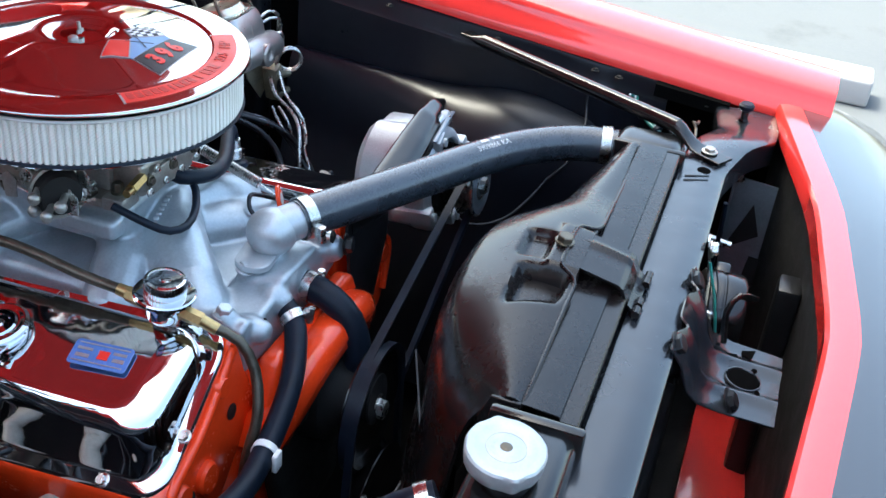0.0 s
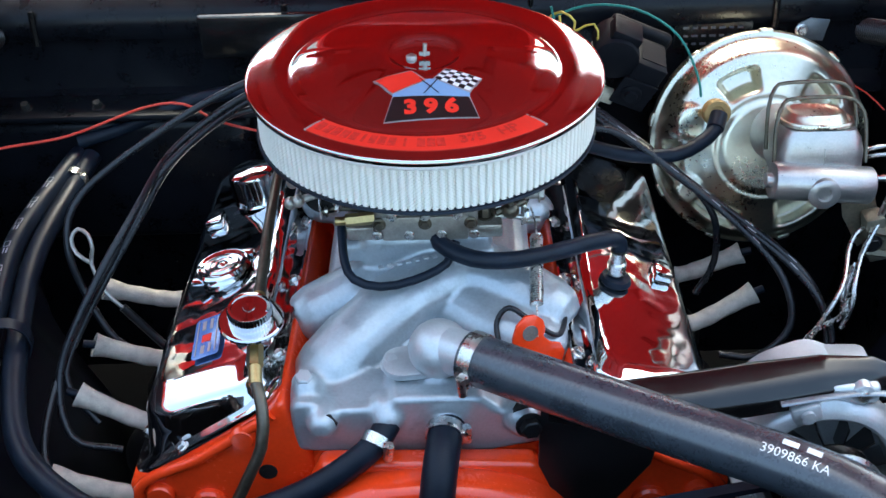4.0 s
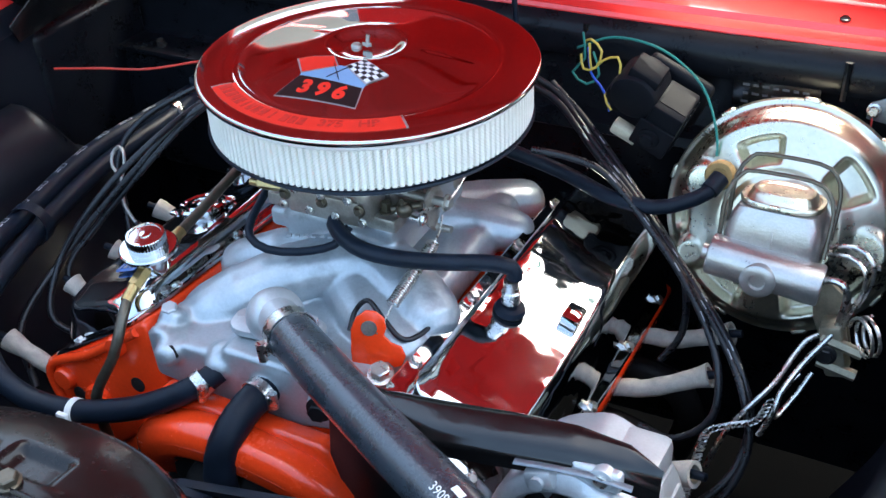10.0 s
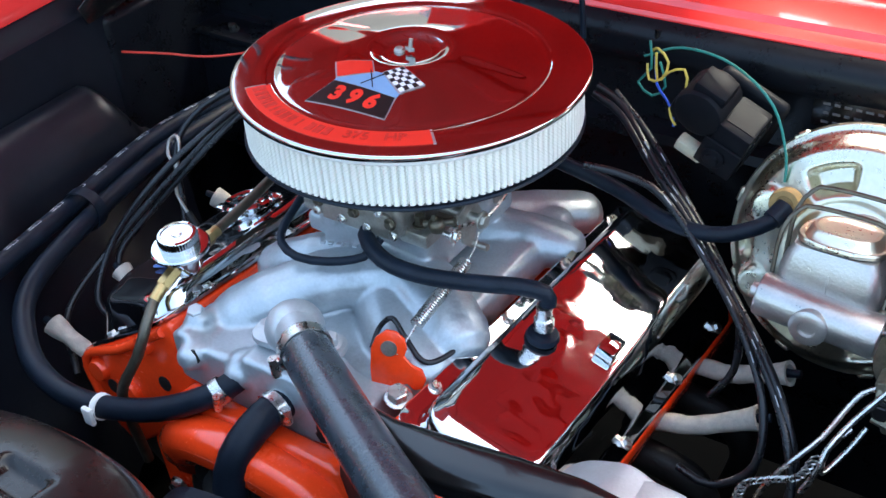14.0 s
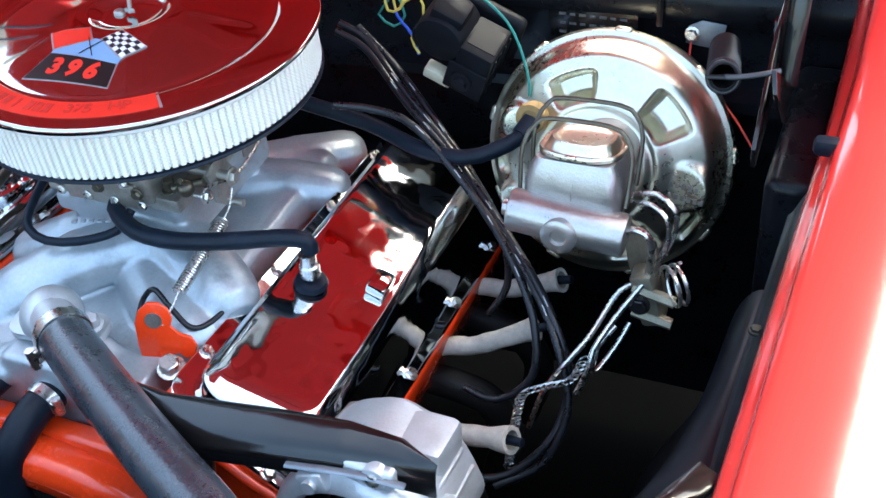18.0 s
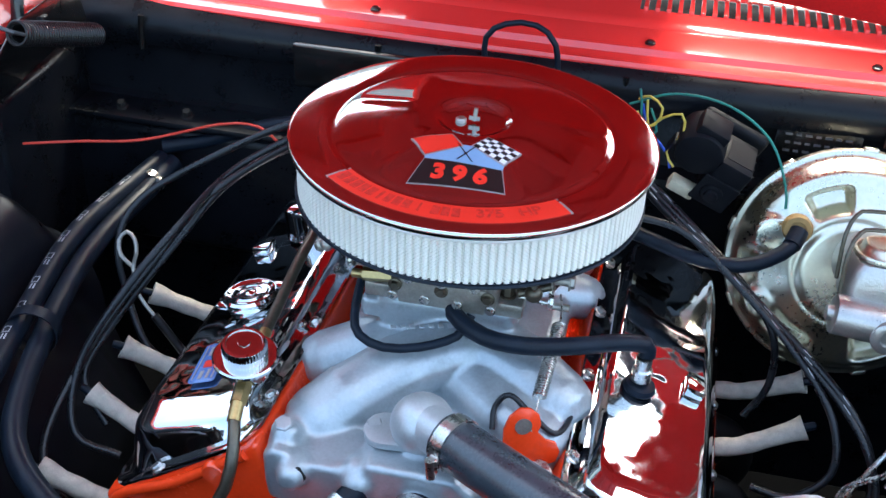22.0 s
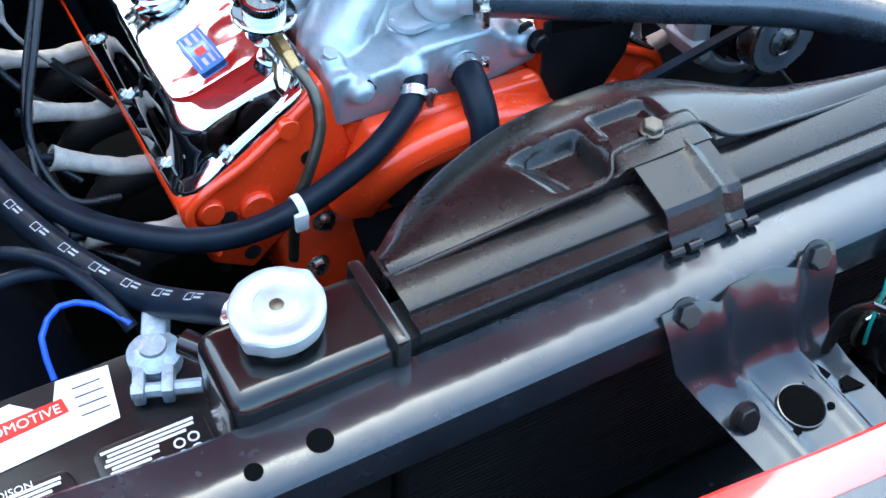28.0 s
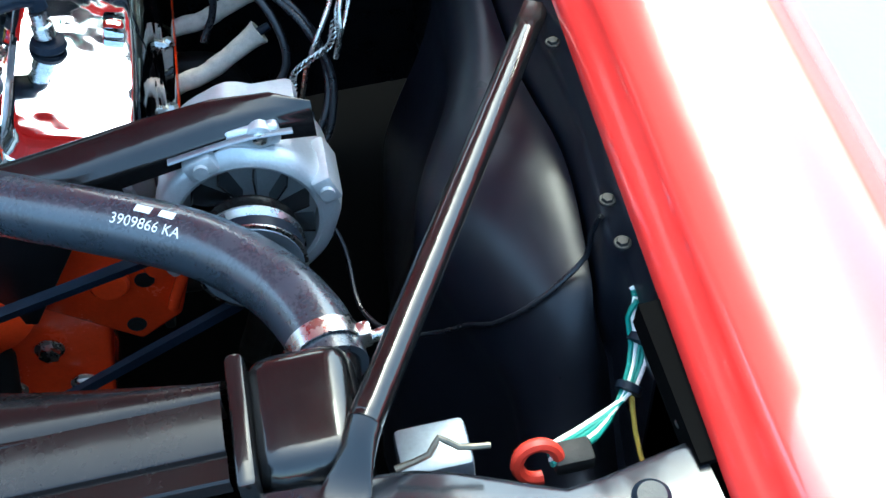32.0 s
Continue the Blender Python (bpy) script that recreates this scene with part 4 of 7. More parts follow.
# oil filler twist cap, tall breather, push-in breather with dial
N = (EM.to_3x3() @ Vector((-0.20, 0, 1))).normalized()
cap = thing("oil_filler_cap", EM @ Vector((-0.224, -0.05, 0.79)), "chrome twist-on oil filler cap with two ears", "cap")
C = EM @ Vector((-0.222, -0.042, 0.785))
part("collar", lathe([(0.028, 0), (0.028, 0.003), (0.026, 0.005), (0.025, 0.008)], C, N, 32), CHROME, cap)
part("lid", lathe([(0.029, 0.008), (0.031, 0.009), (0.031, 0.012), (0.028, 0.0145), (0.026, 0.0145), (0.024, 0.0130), (0.020, 0.0130), (0.018, 0.0150), (0.013, 0.0150), (0.012, 0.0138), (0.007, 0.0138), (0.005, 0.0155), (0.001, 0.016)], C, N, 36, True, True), CHROME, cap)
for s in (-1, 1):
    part("ear", moved(box((0, 0, 0), (0.014, 0.012, 0.005), 0.002), Matrix.Translation(C + N * 0.010 + Vector((s * 0.024, s * 0.020, s * 0.004)))), CHROME, cap)
tall = thing("breather_cap", EM @ Vector((-0.198, 0.085, 0.79)), "tall chrome push-in breather cap", "cap")
C = EM @ Vector((-0.201, 0.100, 0.793))
part("tube", lathe([(0.022, 0), (0.022, 0.010)], C, N, 24), CHROME, tall)
part("cap", lathe([(0.029, 0.008), (0.0305, 0.009), (0.0290, 0.012), (0.0285, 0.040), (0.0270, 0.045), (0.021, 0.0485), (0.001, 0.050)], C, N, 36), CHROME, tall)
reg = thing("fuel_pressure_regulator", (-0.163, -0.19, 0.815), "chrome fuel pressure regulator with a red dial and hose fittings", "fuel regulator")
C = Vector((-0.165, -0.192, 0.815))
Z = Vector((0.02, -0.08, 1)).normalized()
part("body", lathe([(0.016, 0), (0.018, 0.004), (0.018, 0.018), (0.024, 0.020), (0.025, 0.026)], C, Z, 28), CHROME, reg)
part("flange", lathe([(0.0295, 0.026), (0.031, 0.027), (0.031, 0.030), (0.0295, 0.0315), (0.024, 0.032)], C, Z, 36), CHROME, reg)
part("dial", lathe([(0.0205, 0.032), (0.0210, 0.034), (0.0210, 0.044), (0.0198, 0.0465), (0.017, 0.047), (0.0165, 0.0455)], C, Z, 264, wave=lambda t, h: 1 + (0.012 * math.cos(44 * t) if 0.033 < h < 0.0462 else 0)), CHROME, reg)
part("dial_face", lathe([(0.0165, 0.0450), (0.0165, 0.0458), (0.0060, 0.0459), (0.0055, 0.0470), (0.001, 0.0472)], C, Z, 30), CHROME_LID, reg, "mirror bright top of the dial")
part("fitting", merge(cyl(C + Vector((0.004, -0.018, 0.010)), C + Vector((0.006, -0.040, 0.004)), 0.008, seg=6), cyl(C + Vector((0.006, -0.038, 0.005)), C + Vector((0.008, -0.056, -0.003)), 0.0065, seg=14)), BRASS, reg, "brass fitting")
part("fitting", merge(cyl(C + Vector((0.0, 0.016, 0.012)), C + Vector((0.0, 0.040, 0.016)), 0.008, seg=6), cyl(C + Vector((0.0, 0.036, 0.016)), C + Vector((0.0, 0.050, 0.018)), 0.0065, seg=14)), BRASS, reg, "brass fitting")
solo("fuel_line", tube([(-0.157, -0.246, 0.813), (-0.150, -0.268, 0.800), (-0.152, -0.287, 0.77), (-0.172, -0.300, 0.73), (-0.186, -0.296, 0.69), (-0.19, -0.285, 0.60)], 0.0058, 10), FUELPIPE, "dull olive fuel line down the front of the engine", "fuel line")
solo("fuel_line", tube([(-0.165, -0.143, 0.833), (-0.166, -0.10, 0.838), (-0.166, -0.028, 0.85), (-0.166, 0.06, 0.852), (-0.152, 0.108, 0.862), (-0.122, 0.11, 0.87), (-0.09, 0.07, 0.87)], 0.0058, 10), FUELPIPE, "dull olive fuel line along the valve cover", "fuel line")

# air cleaner
ac = thing("air_cleaner", (0, 0, 0.935), "round chrome open-element air cleaner with a white pleated filter", "air cleaner")
A = Vector((0.003, 0.002, 0))
A0 = A - Vector((0.013, 0, 0))
AX = (0.013, 0.0, 1)
lid_prof = [(0.1765, 0.9965), (0.1786, 0.9972), (0.1791, 0.9998), (0.1785, 1.0022), (0.1770, 1.0033), (0.1735, 1.0039), (0.160, 1.0052), (0.1425, 1.0057), (0.1400, 1.0052), (0.1375, 1.0042), (0.1350, 1.0044), (0.131, 1.0060),
            (0.12, 1.0083), (0.105, 1.0112), (0.09, 1.0141), (0.075, 1.0169), (0.06, 1.0196), (0.052, 1.0207), (0.046, 1.0212), (0.041, 1.0210), (0.037, 1.0198), (0.033, 1.0172), (0.029, 1.0150), (0.024, 1.0140), (0.016, 1.0136), (0.004, 1.0135)]


def lid_h(x, y):
    """Height of the lid: turned profile with four soft pressed ribs."""
    r, a = math.hypot(x, y), math.atan2(y, x)
    h = table(r, [(r_, h_) for r_, h_ in lid_prof[:3:-1]])
    for a0 in (168, 12, 238, 302):
        off = (a - radians(a0) + math.pi) % (2 * math.pi) - math.pi
        h += 0.0011 * math.exp(-(off * r / 0.007) ** 2) * sstep((r - 0.048) / 0.02) * sstep((0.130 - r) / 0.012)
    return h


def lid_pt(s, t):
    k = s * (len(lid_prof) - 1)
    i = min(len(lid_prof) - 2, int(k))
    r, h = lerp(lid_prof[i][0], lid_prof[i + 1][0], k - i), lerp(lid_prof[i][1], lid_prof[i + 1][1], k - i)
    a = 2 * math.pi * t
    x, y = r * math.cos(a), r * math.sin(a)
    return Vector((A.x + x, A.y + y, (lid_h(x, y) if i > 4 else h) - 0.013 * x))


lid_bm = grid(2 * len(lid_prof) - 1, 193, lid_pt, None)
bmesh.ops.remove_doubles(lid_bm, verts=lid_bm.verts, dist=0.00003)
bmesh.ops.contextual_create(lid_bm, geom=[e for e in lid_bm.edges if e.is_boundary and (e.verts[0].co - A).xy.length < 0.006])
bmesh.ops.recalc_face_normals(lid_bm, faces=lid_bm.faces)
part("lid", lid_bm, CHROME_LID, ac, "chrome lid", 60)
part("base", lathe([(0.09, 0.928), (0.140, 0.931), (0.158, 0.934), (0.1665, 0.938), (0.1685, 0.942), (0.165, 0.944)], A0, AX, 96), CHROME, ac)
NP = 148
el = []
for k in range(NP):
    for f, r in ((0.0, 0.1708), (0.28, 0.1712), (0.56, 0.1708), (0.70, 0.1680), (0.86, 0.1680)):
        el.append((2 * math.pi * (k + f) / NP, r))
rings = [[A + Vector((r * math.cos(t), r * math.sin(t), z)) for t, r in el] for z in (0.946, 0.993)]
part("pleats", loft(rings, False, False), PAPER, ac, "white pleated filter paper", 20)
for z in (0.9435, 0.9915):
    part("rim", lathe([(0.160, z - 0.0015), (0.1725, z - 0.0015), (0.1735, z), (0.1725, z + 0.002), (0.160, z + 0.002)], A0, AX, 96, False, False), RUBBER if z < 0.96 else WHITE, ac)
mesh_bits = []
for k in range(240):
    t = 2 * math.pi * (k + 0.5) / 240
    for lean in (-1, 1):
        t2 = t + lean * 0.30
        pts = []
        for j in range(5):
            tt = lerp(t, t2, j / 4)
            pts.append((tt, lerp(0.946, 0.991, j / 4)))
        mesh_bits.append(pts)
vs, fs = [], []
for pts in mesh_bits:
    b0 = len(vs)
    for tt, z in pts:
        for dt in (-0.0009, 0.0009):
            vs.append((A.x + 0.1712 * math.cos(tt + dt), A.y + 0.1712 * math.sin(tt + dt), z))
    for j in range(len(pts) - 1):
        fs.append((b0 + 2 * j, b0 + 2 * j + 1, b0 + 2 * j + 3, b0 + 2 * j + 2))
tagged(part("wire_mesh", from_lists(vs, fs), WIREMESH, ac, "fine wire mesh round the filter"), kind="stuff")
part("nut", merge(lathe([(0.0055, 0), (0.0055, 0.0025), (0.0040, 0.0040)], A0 + Vector((0, 0, 1.0135)), AX, 16), box((0.003, 0.002, 1.0185), (0.011, 0.0020, 0.0045), 0.0008), cyl(A + Vector((0, 0, 1.016)), A + Vector((0.001, 0.002, 1.0285)), 0.0021, seg=10)), CARB, ac, "small plated nut on the stud")


def decal(name, pts, material, parent, lift, n=10):
    """A thin sheet laid on the lid, cut to the outline of four corners."""
    a, b, c, d = [Vector((*p, 0)) for p in pts]

    def fn(s, t):
        q = a.lerp(b, s).lerp(d.lerp(c, s), t)
        return Vector((q.x, q.y, lid_h(q.x - A.x, q.y - A.y) + lift - 0.013 * q.x))
    return part(name, grid(n, n, fn, 0.0003), material, parent)


LB = 0.0004
em = decal("emblem_plate", [(-0.0335, -0.1170), (0.0545, -0.1100), (0.0462, -0.0800), (-0.0262, -0.0802)], DECAL_SILVER, ac, LB)
decal("field", [(-0.0322, -0.1159), (0.0532, -0.1091), (0.0452, -0.0812), (-0.0254, -0.0814)], DECAL_BLACK, em, LB + 0.0005)


def arch_pt(s, t):
    x, y = lerp(-0.0262, 0.0462, s), lerp(-0.0805, -0.0555 - 0.0185 * (2 * s - 1) ** 2, t)
    return Vector((x, y, lid_h(x - A.x, y - A.y) + LB + 0.0002 - 0.013 * x))


part("blue_arch", grid(14, 6, arch_pt, 0.0003), DECAL_BLUE, em)
decal("flag_edge", [(-0.0265, -0.0778), (0.0060, -0.0580), (-0.0090, -0.0410), (-0.0455, -0.0550)], DECAL_SILVER, em, LB + 0.0005)
decal("red_flag", [(-0.0262, -0.0757), (0.0038, -0.0580), (-0.0092, -0.0428), (-0.0428, -0.0552)], DECAL_RED, em, LB + 0.0009)
decal("flag_edge", [(0.0120, -0.0552), (0.0464, -0.0755), (0.0588, -0.0510), (0.0240, -0.0372)], DECAL_SILVER, em, LB + 0.0005)
fa, fb, fc, fd = [Vector((*p, 0)) for p in ((0.0140, -0.0552), (0.0460, -0.0733), (0.0570, -0.0512), (0.0244, -0.0390))]
for i in range(6):
    for j in range(5):
        q = [fa.lerp(fb, s).lerp(fd.lerp(fc, s), t) for s, t in ((i / 6, j / 5), ((i + 1) / 6, j / 5), ((i + 1) / 6, (j + 1) / 5), (i / 6, (j + 1) / 5))]
        decal("check", [(p.x, p.y) for p in q], DECAL_WHITE if (i + j) % 2 else DECAL_BLACK, em, LB + 0.0009, 3)
for p0, p1 in (((0.0030, -0.0780), (0.0180, -0.0530)), ((0.0170, -0.0780), (-0.0010, -0.0560))):
    decal("staff", [p0, (p0[0] + 0.0012, p0[1]), (p1[0] + 0.0012, p1[1]), p1], DECAL_BLACK, em, LB + 0.0012, 4)
for n_, ch in enumerate("396"):
    bm = lettering(ch, 0.029, 0.0002, bold=0.0014)
    bmesh.ops.scale(bm, vec=(0.86, 0.92, 1), verts=bm.verts)
    ca, sa = math.cos(radians(3)), math.sin(radians(3))
    for v in bm.verts:
        x, y = v.co.x + 0.0190 * (n_ - 1), v.co.y
        qx, qy = 0.0100 + x * ca - y * sa, -0.0970 + x * sa + y * ca
        v.co = Vector((qx, qy, lid_h(qx - A.x, qy - A.y) + LB + 0.0010 + v.co.z - 0.013 * qx))
    part("numeral", bm, DECAL_RED, em)


def arc_decal(name, r0, r1, a0, a1, material, parent, lift, n=40):
    def fn(s, t):
        r, a = lerp(r0, r1, t), radians(lerp(a0, a1, s))
        x, y = r * math.cos(a), r * math.sin(a)
        return Vector((A.x + x, A.y + y, lid_h(x, y) + lift - 0.013 * x))
    return part(name, grid(n, 3, fn, 0.0003), material, parent)


band = arc_decal("red_band", 0.1395, 0.1640, 229.5, 312.5, DECAL_RED, ac, 0.0006)
for e0, e1 in ((228.6, 229.5), (312.5, 313.4)):
    arc_decal("band_edge", 0.139, 0.1645, e0, e1, DECAL_SILVER, band, 0.0006, 3)
bars = [(231, 233.6), (234.4, 237), (237.8, 240.4), (241.2, 243.8), (244.6, 247.2), (249, 250), (251.6, 254), (254.8, 257.4), (258.2, 260.8), (263.5, 264.3), (268, 270.6), (271.4, 274), (274.8, 277.4)]
DULLRED = mat("worn_red_print", (0.64, 0.032, 0.022), 0.45, 0.0, 0.3, 200)
for e0, e1 in bars:
    arc_decal("bar", 0.1450, 0.1580, e0, e1, DULLRED, band, 0.0010, 3)
for word_, mid_ in (("375", 287.0), ("HP", 300.5)):
    bm = lettering(word_, 0.0165, 0.0002, bold=0.0004)
    for v in bm.verts:
        a, r = radians(mid_) + v.co.x / 0.1515, 0.1515 - v.co.y
        v.co = Vector((A.x + r * math.cos(a), A.y + r * math.sin(a), lid_h(r * math.cos(a), r * math.sin(a)) + 0.0012 + v.co.z - 0.013 * r * math.cos(a)))
    part("lettering", bm, DULLRED, band)

# carburettor
carb = thing("carburetor", (0, 0, 0.855), "four barrel carburetor of dull zinc with linkages", "carburetor")
part("base_plate", box((0, 0, 0.862), (0.145, 0.165, 0.012), 0.003), CARB, carb)
part("main_body", box((0, 0, 0.893), (0.115, 0.13, 0.05), 0.006), CARB, carb)
for s in (-1, 1):
    part("fuel_bowl", merge(box((0, s * 0.082, 0.888), (0.105, 0.04, 0.042), 0.008, 3), box((0, s * 0.103, 0.882), (0.085, 0.006, 0.028), 0.002)), CARB, carb)
for x in (-0.045, 0.0, 0.045):
    part("screw", hexbolt((x, -0.106, 0.889), (0, -1, 0), 0.005, 0.005), FUELPIPE, carb)
for x in (-0.063, 0.060):
    part("foot", box((x, -0.080, 0.868), (0.034, 0.026, 0.016), 0.003), CARB, carb)
    part("stud_nut", hexbolt((x, -0.078, 0.876), (0, 0, 1), 0.006, 0.012), FUELPIPE, carb)
part("throat", lathe([(0.062, 0.915), (0.064, 0.918), (0.064, 0.930)], (0, 0, 0), (0, 0, 1), 36), CARB, carb)
part("choke_housing", merge(lathe([(0.026, 0), (0.027, 0.004), (0.027, 0.012), (0.022, 0.02)], (-0.098, -0.025, 0.885), (-0.6, -0.75, 0.1), 28), lathe([(0.023, 0.02), (0.021, 0.026), (0.006, 0.027)], (-0.098, -0.025, 0.885), (-0.6, -0.75, 0.1), 28)), DARK, carb)
part("choke_ring", lathe([(0.027, 0.010), (0.030, 0.010), (0.030, 0.015), (0.027, 0.015)], (-0.098, -0.025, 0.885), (-0.6, -0.75, 0.1), 28, False, False), CARB, carb)
for k, (x, y, z) in enumerate(((-0.138, -0.03, 0.892), (-0.140, -0.045, 0.876), (-0.13, -0.055, 0.885), (-0.128, -0.02, 0.87))):
    part("linkage", merge(cyl((x, y, z), (x + 0.03, y + 0.012, z + 0.004), 0.004, seg=10), ball((x, y, z), 0.007, seg=10)), CARB, carb)
part("throttle_lever", merge(prism([(0.098, -0.07, 0.895), (0.098, -0.045, 0.905), (0.098, -0.03, 0.88), (0.098, -0.05, 0.845), (0.098, -0.065, 0.86)], (0.003, 0, 0), 0.0006), cyl((0.06, -0.052, 0.885), (0.115, -0.052, 0.885), 0.005, seg=12), hexbolt((0.115, -0.052, 0.885), (1, 0, 0), 0.007, 0.006), cyl((0.10, -0.048, 0.85), (0.118, -0.048, 0.85), 0.004, seg=10)), CARB, carb)
part("linkage", merge(cyl((0.07, -0.085, 0.885), (0.10, -0.075, 0.892), 0.004, seg=10), ball((0.085, -0.085, 0.888), 0.009, seg=12), cyl((0.085, -0.09, 0.90), (0.088, -0.06, 0.875), 0.003, seg=8)), FUELPIPE, carb)
rng_c = random.Random(11)
for side_x in (-1, 1):
    for k in range(9):
        x0 = side_x * rng_c.uniform(0.060, 0.082)
        y0, z0 = rng_c.uniform(-0.085, 0.06), rng_c.uniform(0.868, 0.915)
        x1 = side_x * rng_c.uniform(0.088, 0.118)
        part("shaft", merge(cyl((x0, y0, z0), (x1, y0 + rng_c.uniform(-0.012, 0.012), z0 + rng_c.uniform(-0.006, 0.006)), rng_c.uniform(0.0022, 0.004), seg=10), hexbolt((x1, y0, z0), (side_x, 0, 0), rng_c.uniform(0.004, 0.0065), 0.005)), STEEL if k % 3 else FUELPIPE, carb)
    for k in range(4):
        y0, z0 = rng_c.uniform(-0.08, 0.05), rng_c.uniform(0.865, 0.90)
        x0 = side_x * rng_c.uniform(0.085, 0.108)
        part("lever", prism([(x0, y0 - 0.007, z0 - 0.010), (x0, y0 + 0.007, z0 - 0.012), (x0, y0 + 0.010, z0 + 0.012), (x0, y0 + 0.002, z0 + 0.020), (x0, y0 - 0.008, z0 + 0.010)], (side_x * 0.002, 0, 0), 0.0004), CARB if k % 2 else STEEL, carb)
    part("link_rod", tube([(side_x * 0.10, -0.075, 0.885), (side_x * 0.106, -0.03, 0.872), (side_x * 0.102, 0.03, 0.880), (side_x * 0.098, 0.06, 0.895)], 0.0018, 7), STEEL, carb)
for k in range(7):
    x0 = -0.048 + 0.016 * k
    part("bowl_screw", hexbolt((x0, -0.1065, 0.876 + 0.022 * (k % 2)), (0, -1, 0), 0.0038, 0.004), STEEL, carb)
part("fuel_inlet", merge(cyl((-0.05, -0.10, 0.893), (-0.078, -0.104, 0.893), 0.0065, seg=6), cyl((-0.07, -0.104, 0.893), (-0.088, -0.105, 0.893), 0.0045, seg=12)), BRASS, carb)
spring = thing("throttle_return_spring", (0.108, -0.15, 0.82), "bright coiled throttle return spring", "spring")
s0, s1 = Vector((0.112, -0.078, 0.850)), Vector((0.107, -0.158, 0.826))
u, v, a = frame_of(s1 - s0)
part("coil", tube([s0 + (s1 - s0) * (k / 300) + u * (0.0062 * math.cos(k * 0.62)) + v * (0.0062 * math.sin(k * 0.62)) for k in range(301)], 0.0010, 5, raw=True), STEEL, spring)
part("hook", tube([s0, s0 + Vector((0, 0.015, 0.006)), s0 + Vector((-0.004, 0.03, 0.016))], 0.001, 6), STEEL, spring)
part("hook", tube([s1, s1 + Vector((0.0, -0.012, -0.006)), (0.106, -0.19, 0.812)], 0.001, 6), STEEL, spring)

# ---- radiator, shroud, fan, belts, front brackets ----
rad = thing("radiator", (0, -0.59, 0.45), "black painted crossflow radiator with side tanks", "radiator")
part("core", box((0.03, -0.600, 0.66), (0.56, 0.035, 0.42), 0.0), FIN, rad)
for k in range(60):
    part("fin", box((0.03, -0.6185, 0.475 + 0.0064 * k), (0.555, 0.004, 0.0022), 0.0), FIN, rad)
tank = part("left_tank", merge(box((-0.300, -0.590, 0.675), (0.125, 0.075, 0.42), 0.014, 4), cyl((-0.312, -0.584, 0.87), (-0.312, -0.584, 0.897), 0.021, seg=24)), BLACK, rad)
part("band", box((-0.241, -0.590, 0.69), (0.012, 0.082, 0.40), 0.004, 2), BLACK, tank)
part("right_tank", merge(box((0.380, -0.578, 0.672), (0.068, 0.090, 0.41), 0.018, 4), cyl((0.396, -0.545, 0.838), (0.400, -0.520, 0.841), 0.0205, seg=24)), BLACK, rad)
part("tank_seam", box((0.344, -0.582, 0.69), (0.012, 0.092, 0.382), 0.004), BLACK, rad)
tp = [(-0.622, 0.868), (-0.622, 0.8785), (-0.6205, 0.880), (-0.6060, 0.8803), (-0.6052, 0.884), (-0.6040, 0.8848), (-0.572, 0.887), (-0.5705, 0.885)]
part("top_channel", grid(30, len(tp), lambda s, t: (lerp(-0.225, 0.335, s), *tp[int(round(t * (len(tp) - 1)))]), 0.0016), BROWNBLACK, rad)
part("filler_neck", cyl((-0.345, -0.545, 0.835), (-0.362, -0.522, 0.835), 0.010, seg=14), BLACK, rad)


def ears(t, h):
    return 1 + 0.085 * abs(math.cos(t - 0.5)) ** 70 + 0.012 * max(0.0, math.cos(6 * t)) ** 6


rc = part("radiator_cap", lathe([(0.0290, -0.014), (0.0310, -0.012), (0.0320, -0.004), (0.0322, 0.0015), (0.0308, 0.0034), (0.027, 0.0040), (0.0235, 0.0036), (0.0215, 0.0028), (0.012, 0.0026), (0.010, 0.0034), (0.007, 0.0034)], (-0.309, -0.580, 0.908), (-0.05, -0.05, 1), 96, wave=ears), CAPMETAL, rad, "silver cap with two ears and a centre rivet")
part("rivet", lathe([(0.0055, 0.002), (0.005, 0.0035), (0.002, 0.0042)], (-0.309, -0.580, 0.908), (-0.05, -0.05, 1), 18), FUELPIPE, rc)
part("groove", lathe([(0.0163, 0.0024), (0.0161, 0.0030), (0.0157, 0.0030), (0.0155, 0.0024)], (-0.309, -0.580, 0.908), (-0.05, -0.05, 1), 40, False, False), CARB, rc)
part("overflow_clamp", ring_clamp((-0.341, -0.549, 0.838), (-0.6, 0.75, 0.0), 0.011, 0.010), STEEL, rad)

# fan shroud
sh = thing("fan_shroud", (0.05, -0.52, 0.5), "dark brown-black fan shroud with a rounded rear bulge", "fan shroud")


def sh_back(x):
    return table(x, [(-0.222, -0.540), (-0.19, -0.508), (-0.14, -0.481), (-0.08, -0.461), (-0.02, -0.455), (0.04, -0.456), (0.085, -0.466), (0.125, -0.490), (0.16, -0.508), (0.22, -0.521), (0.335, -0.540)])


def sh_top(x):
    return table(x, [(-0.222, 0.884), (-0.15, 0.890), (-0.05, 0.898), (0.04, 0.900), (0.10, 0.895), (0.16, 0.886), (0.335, 0.880)])


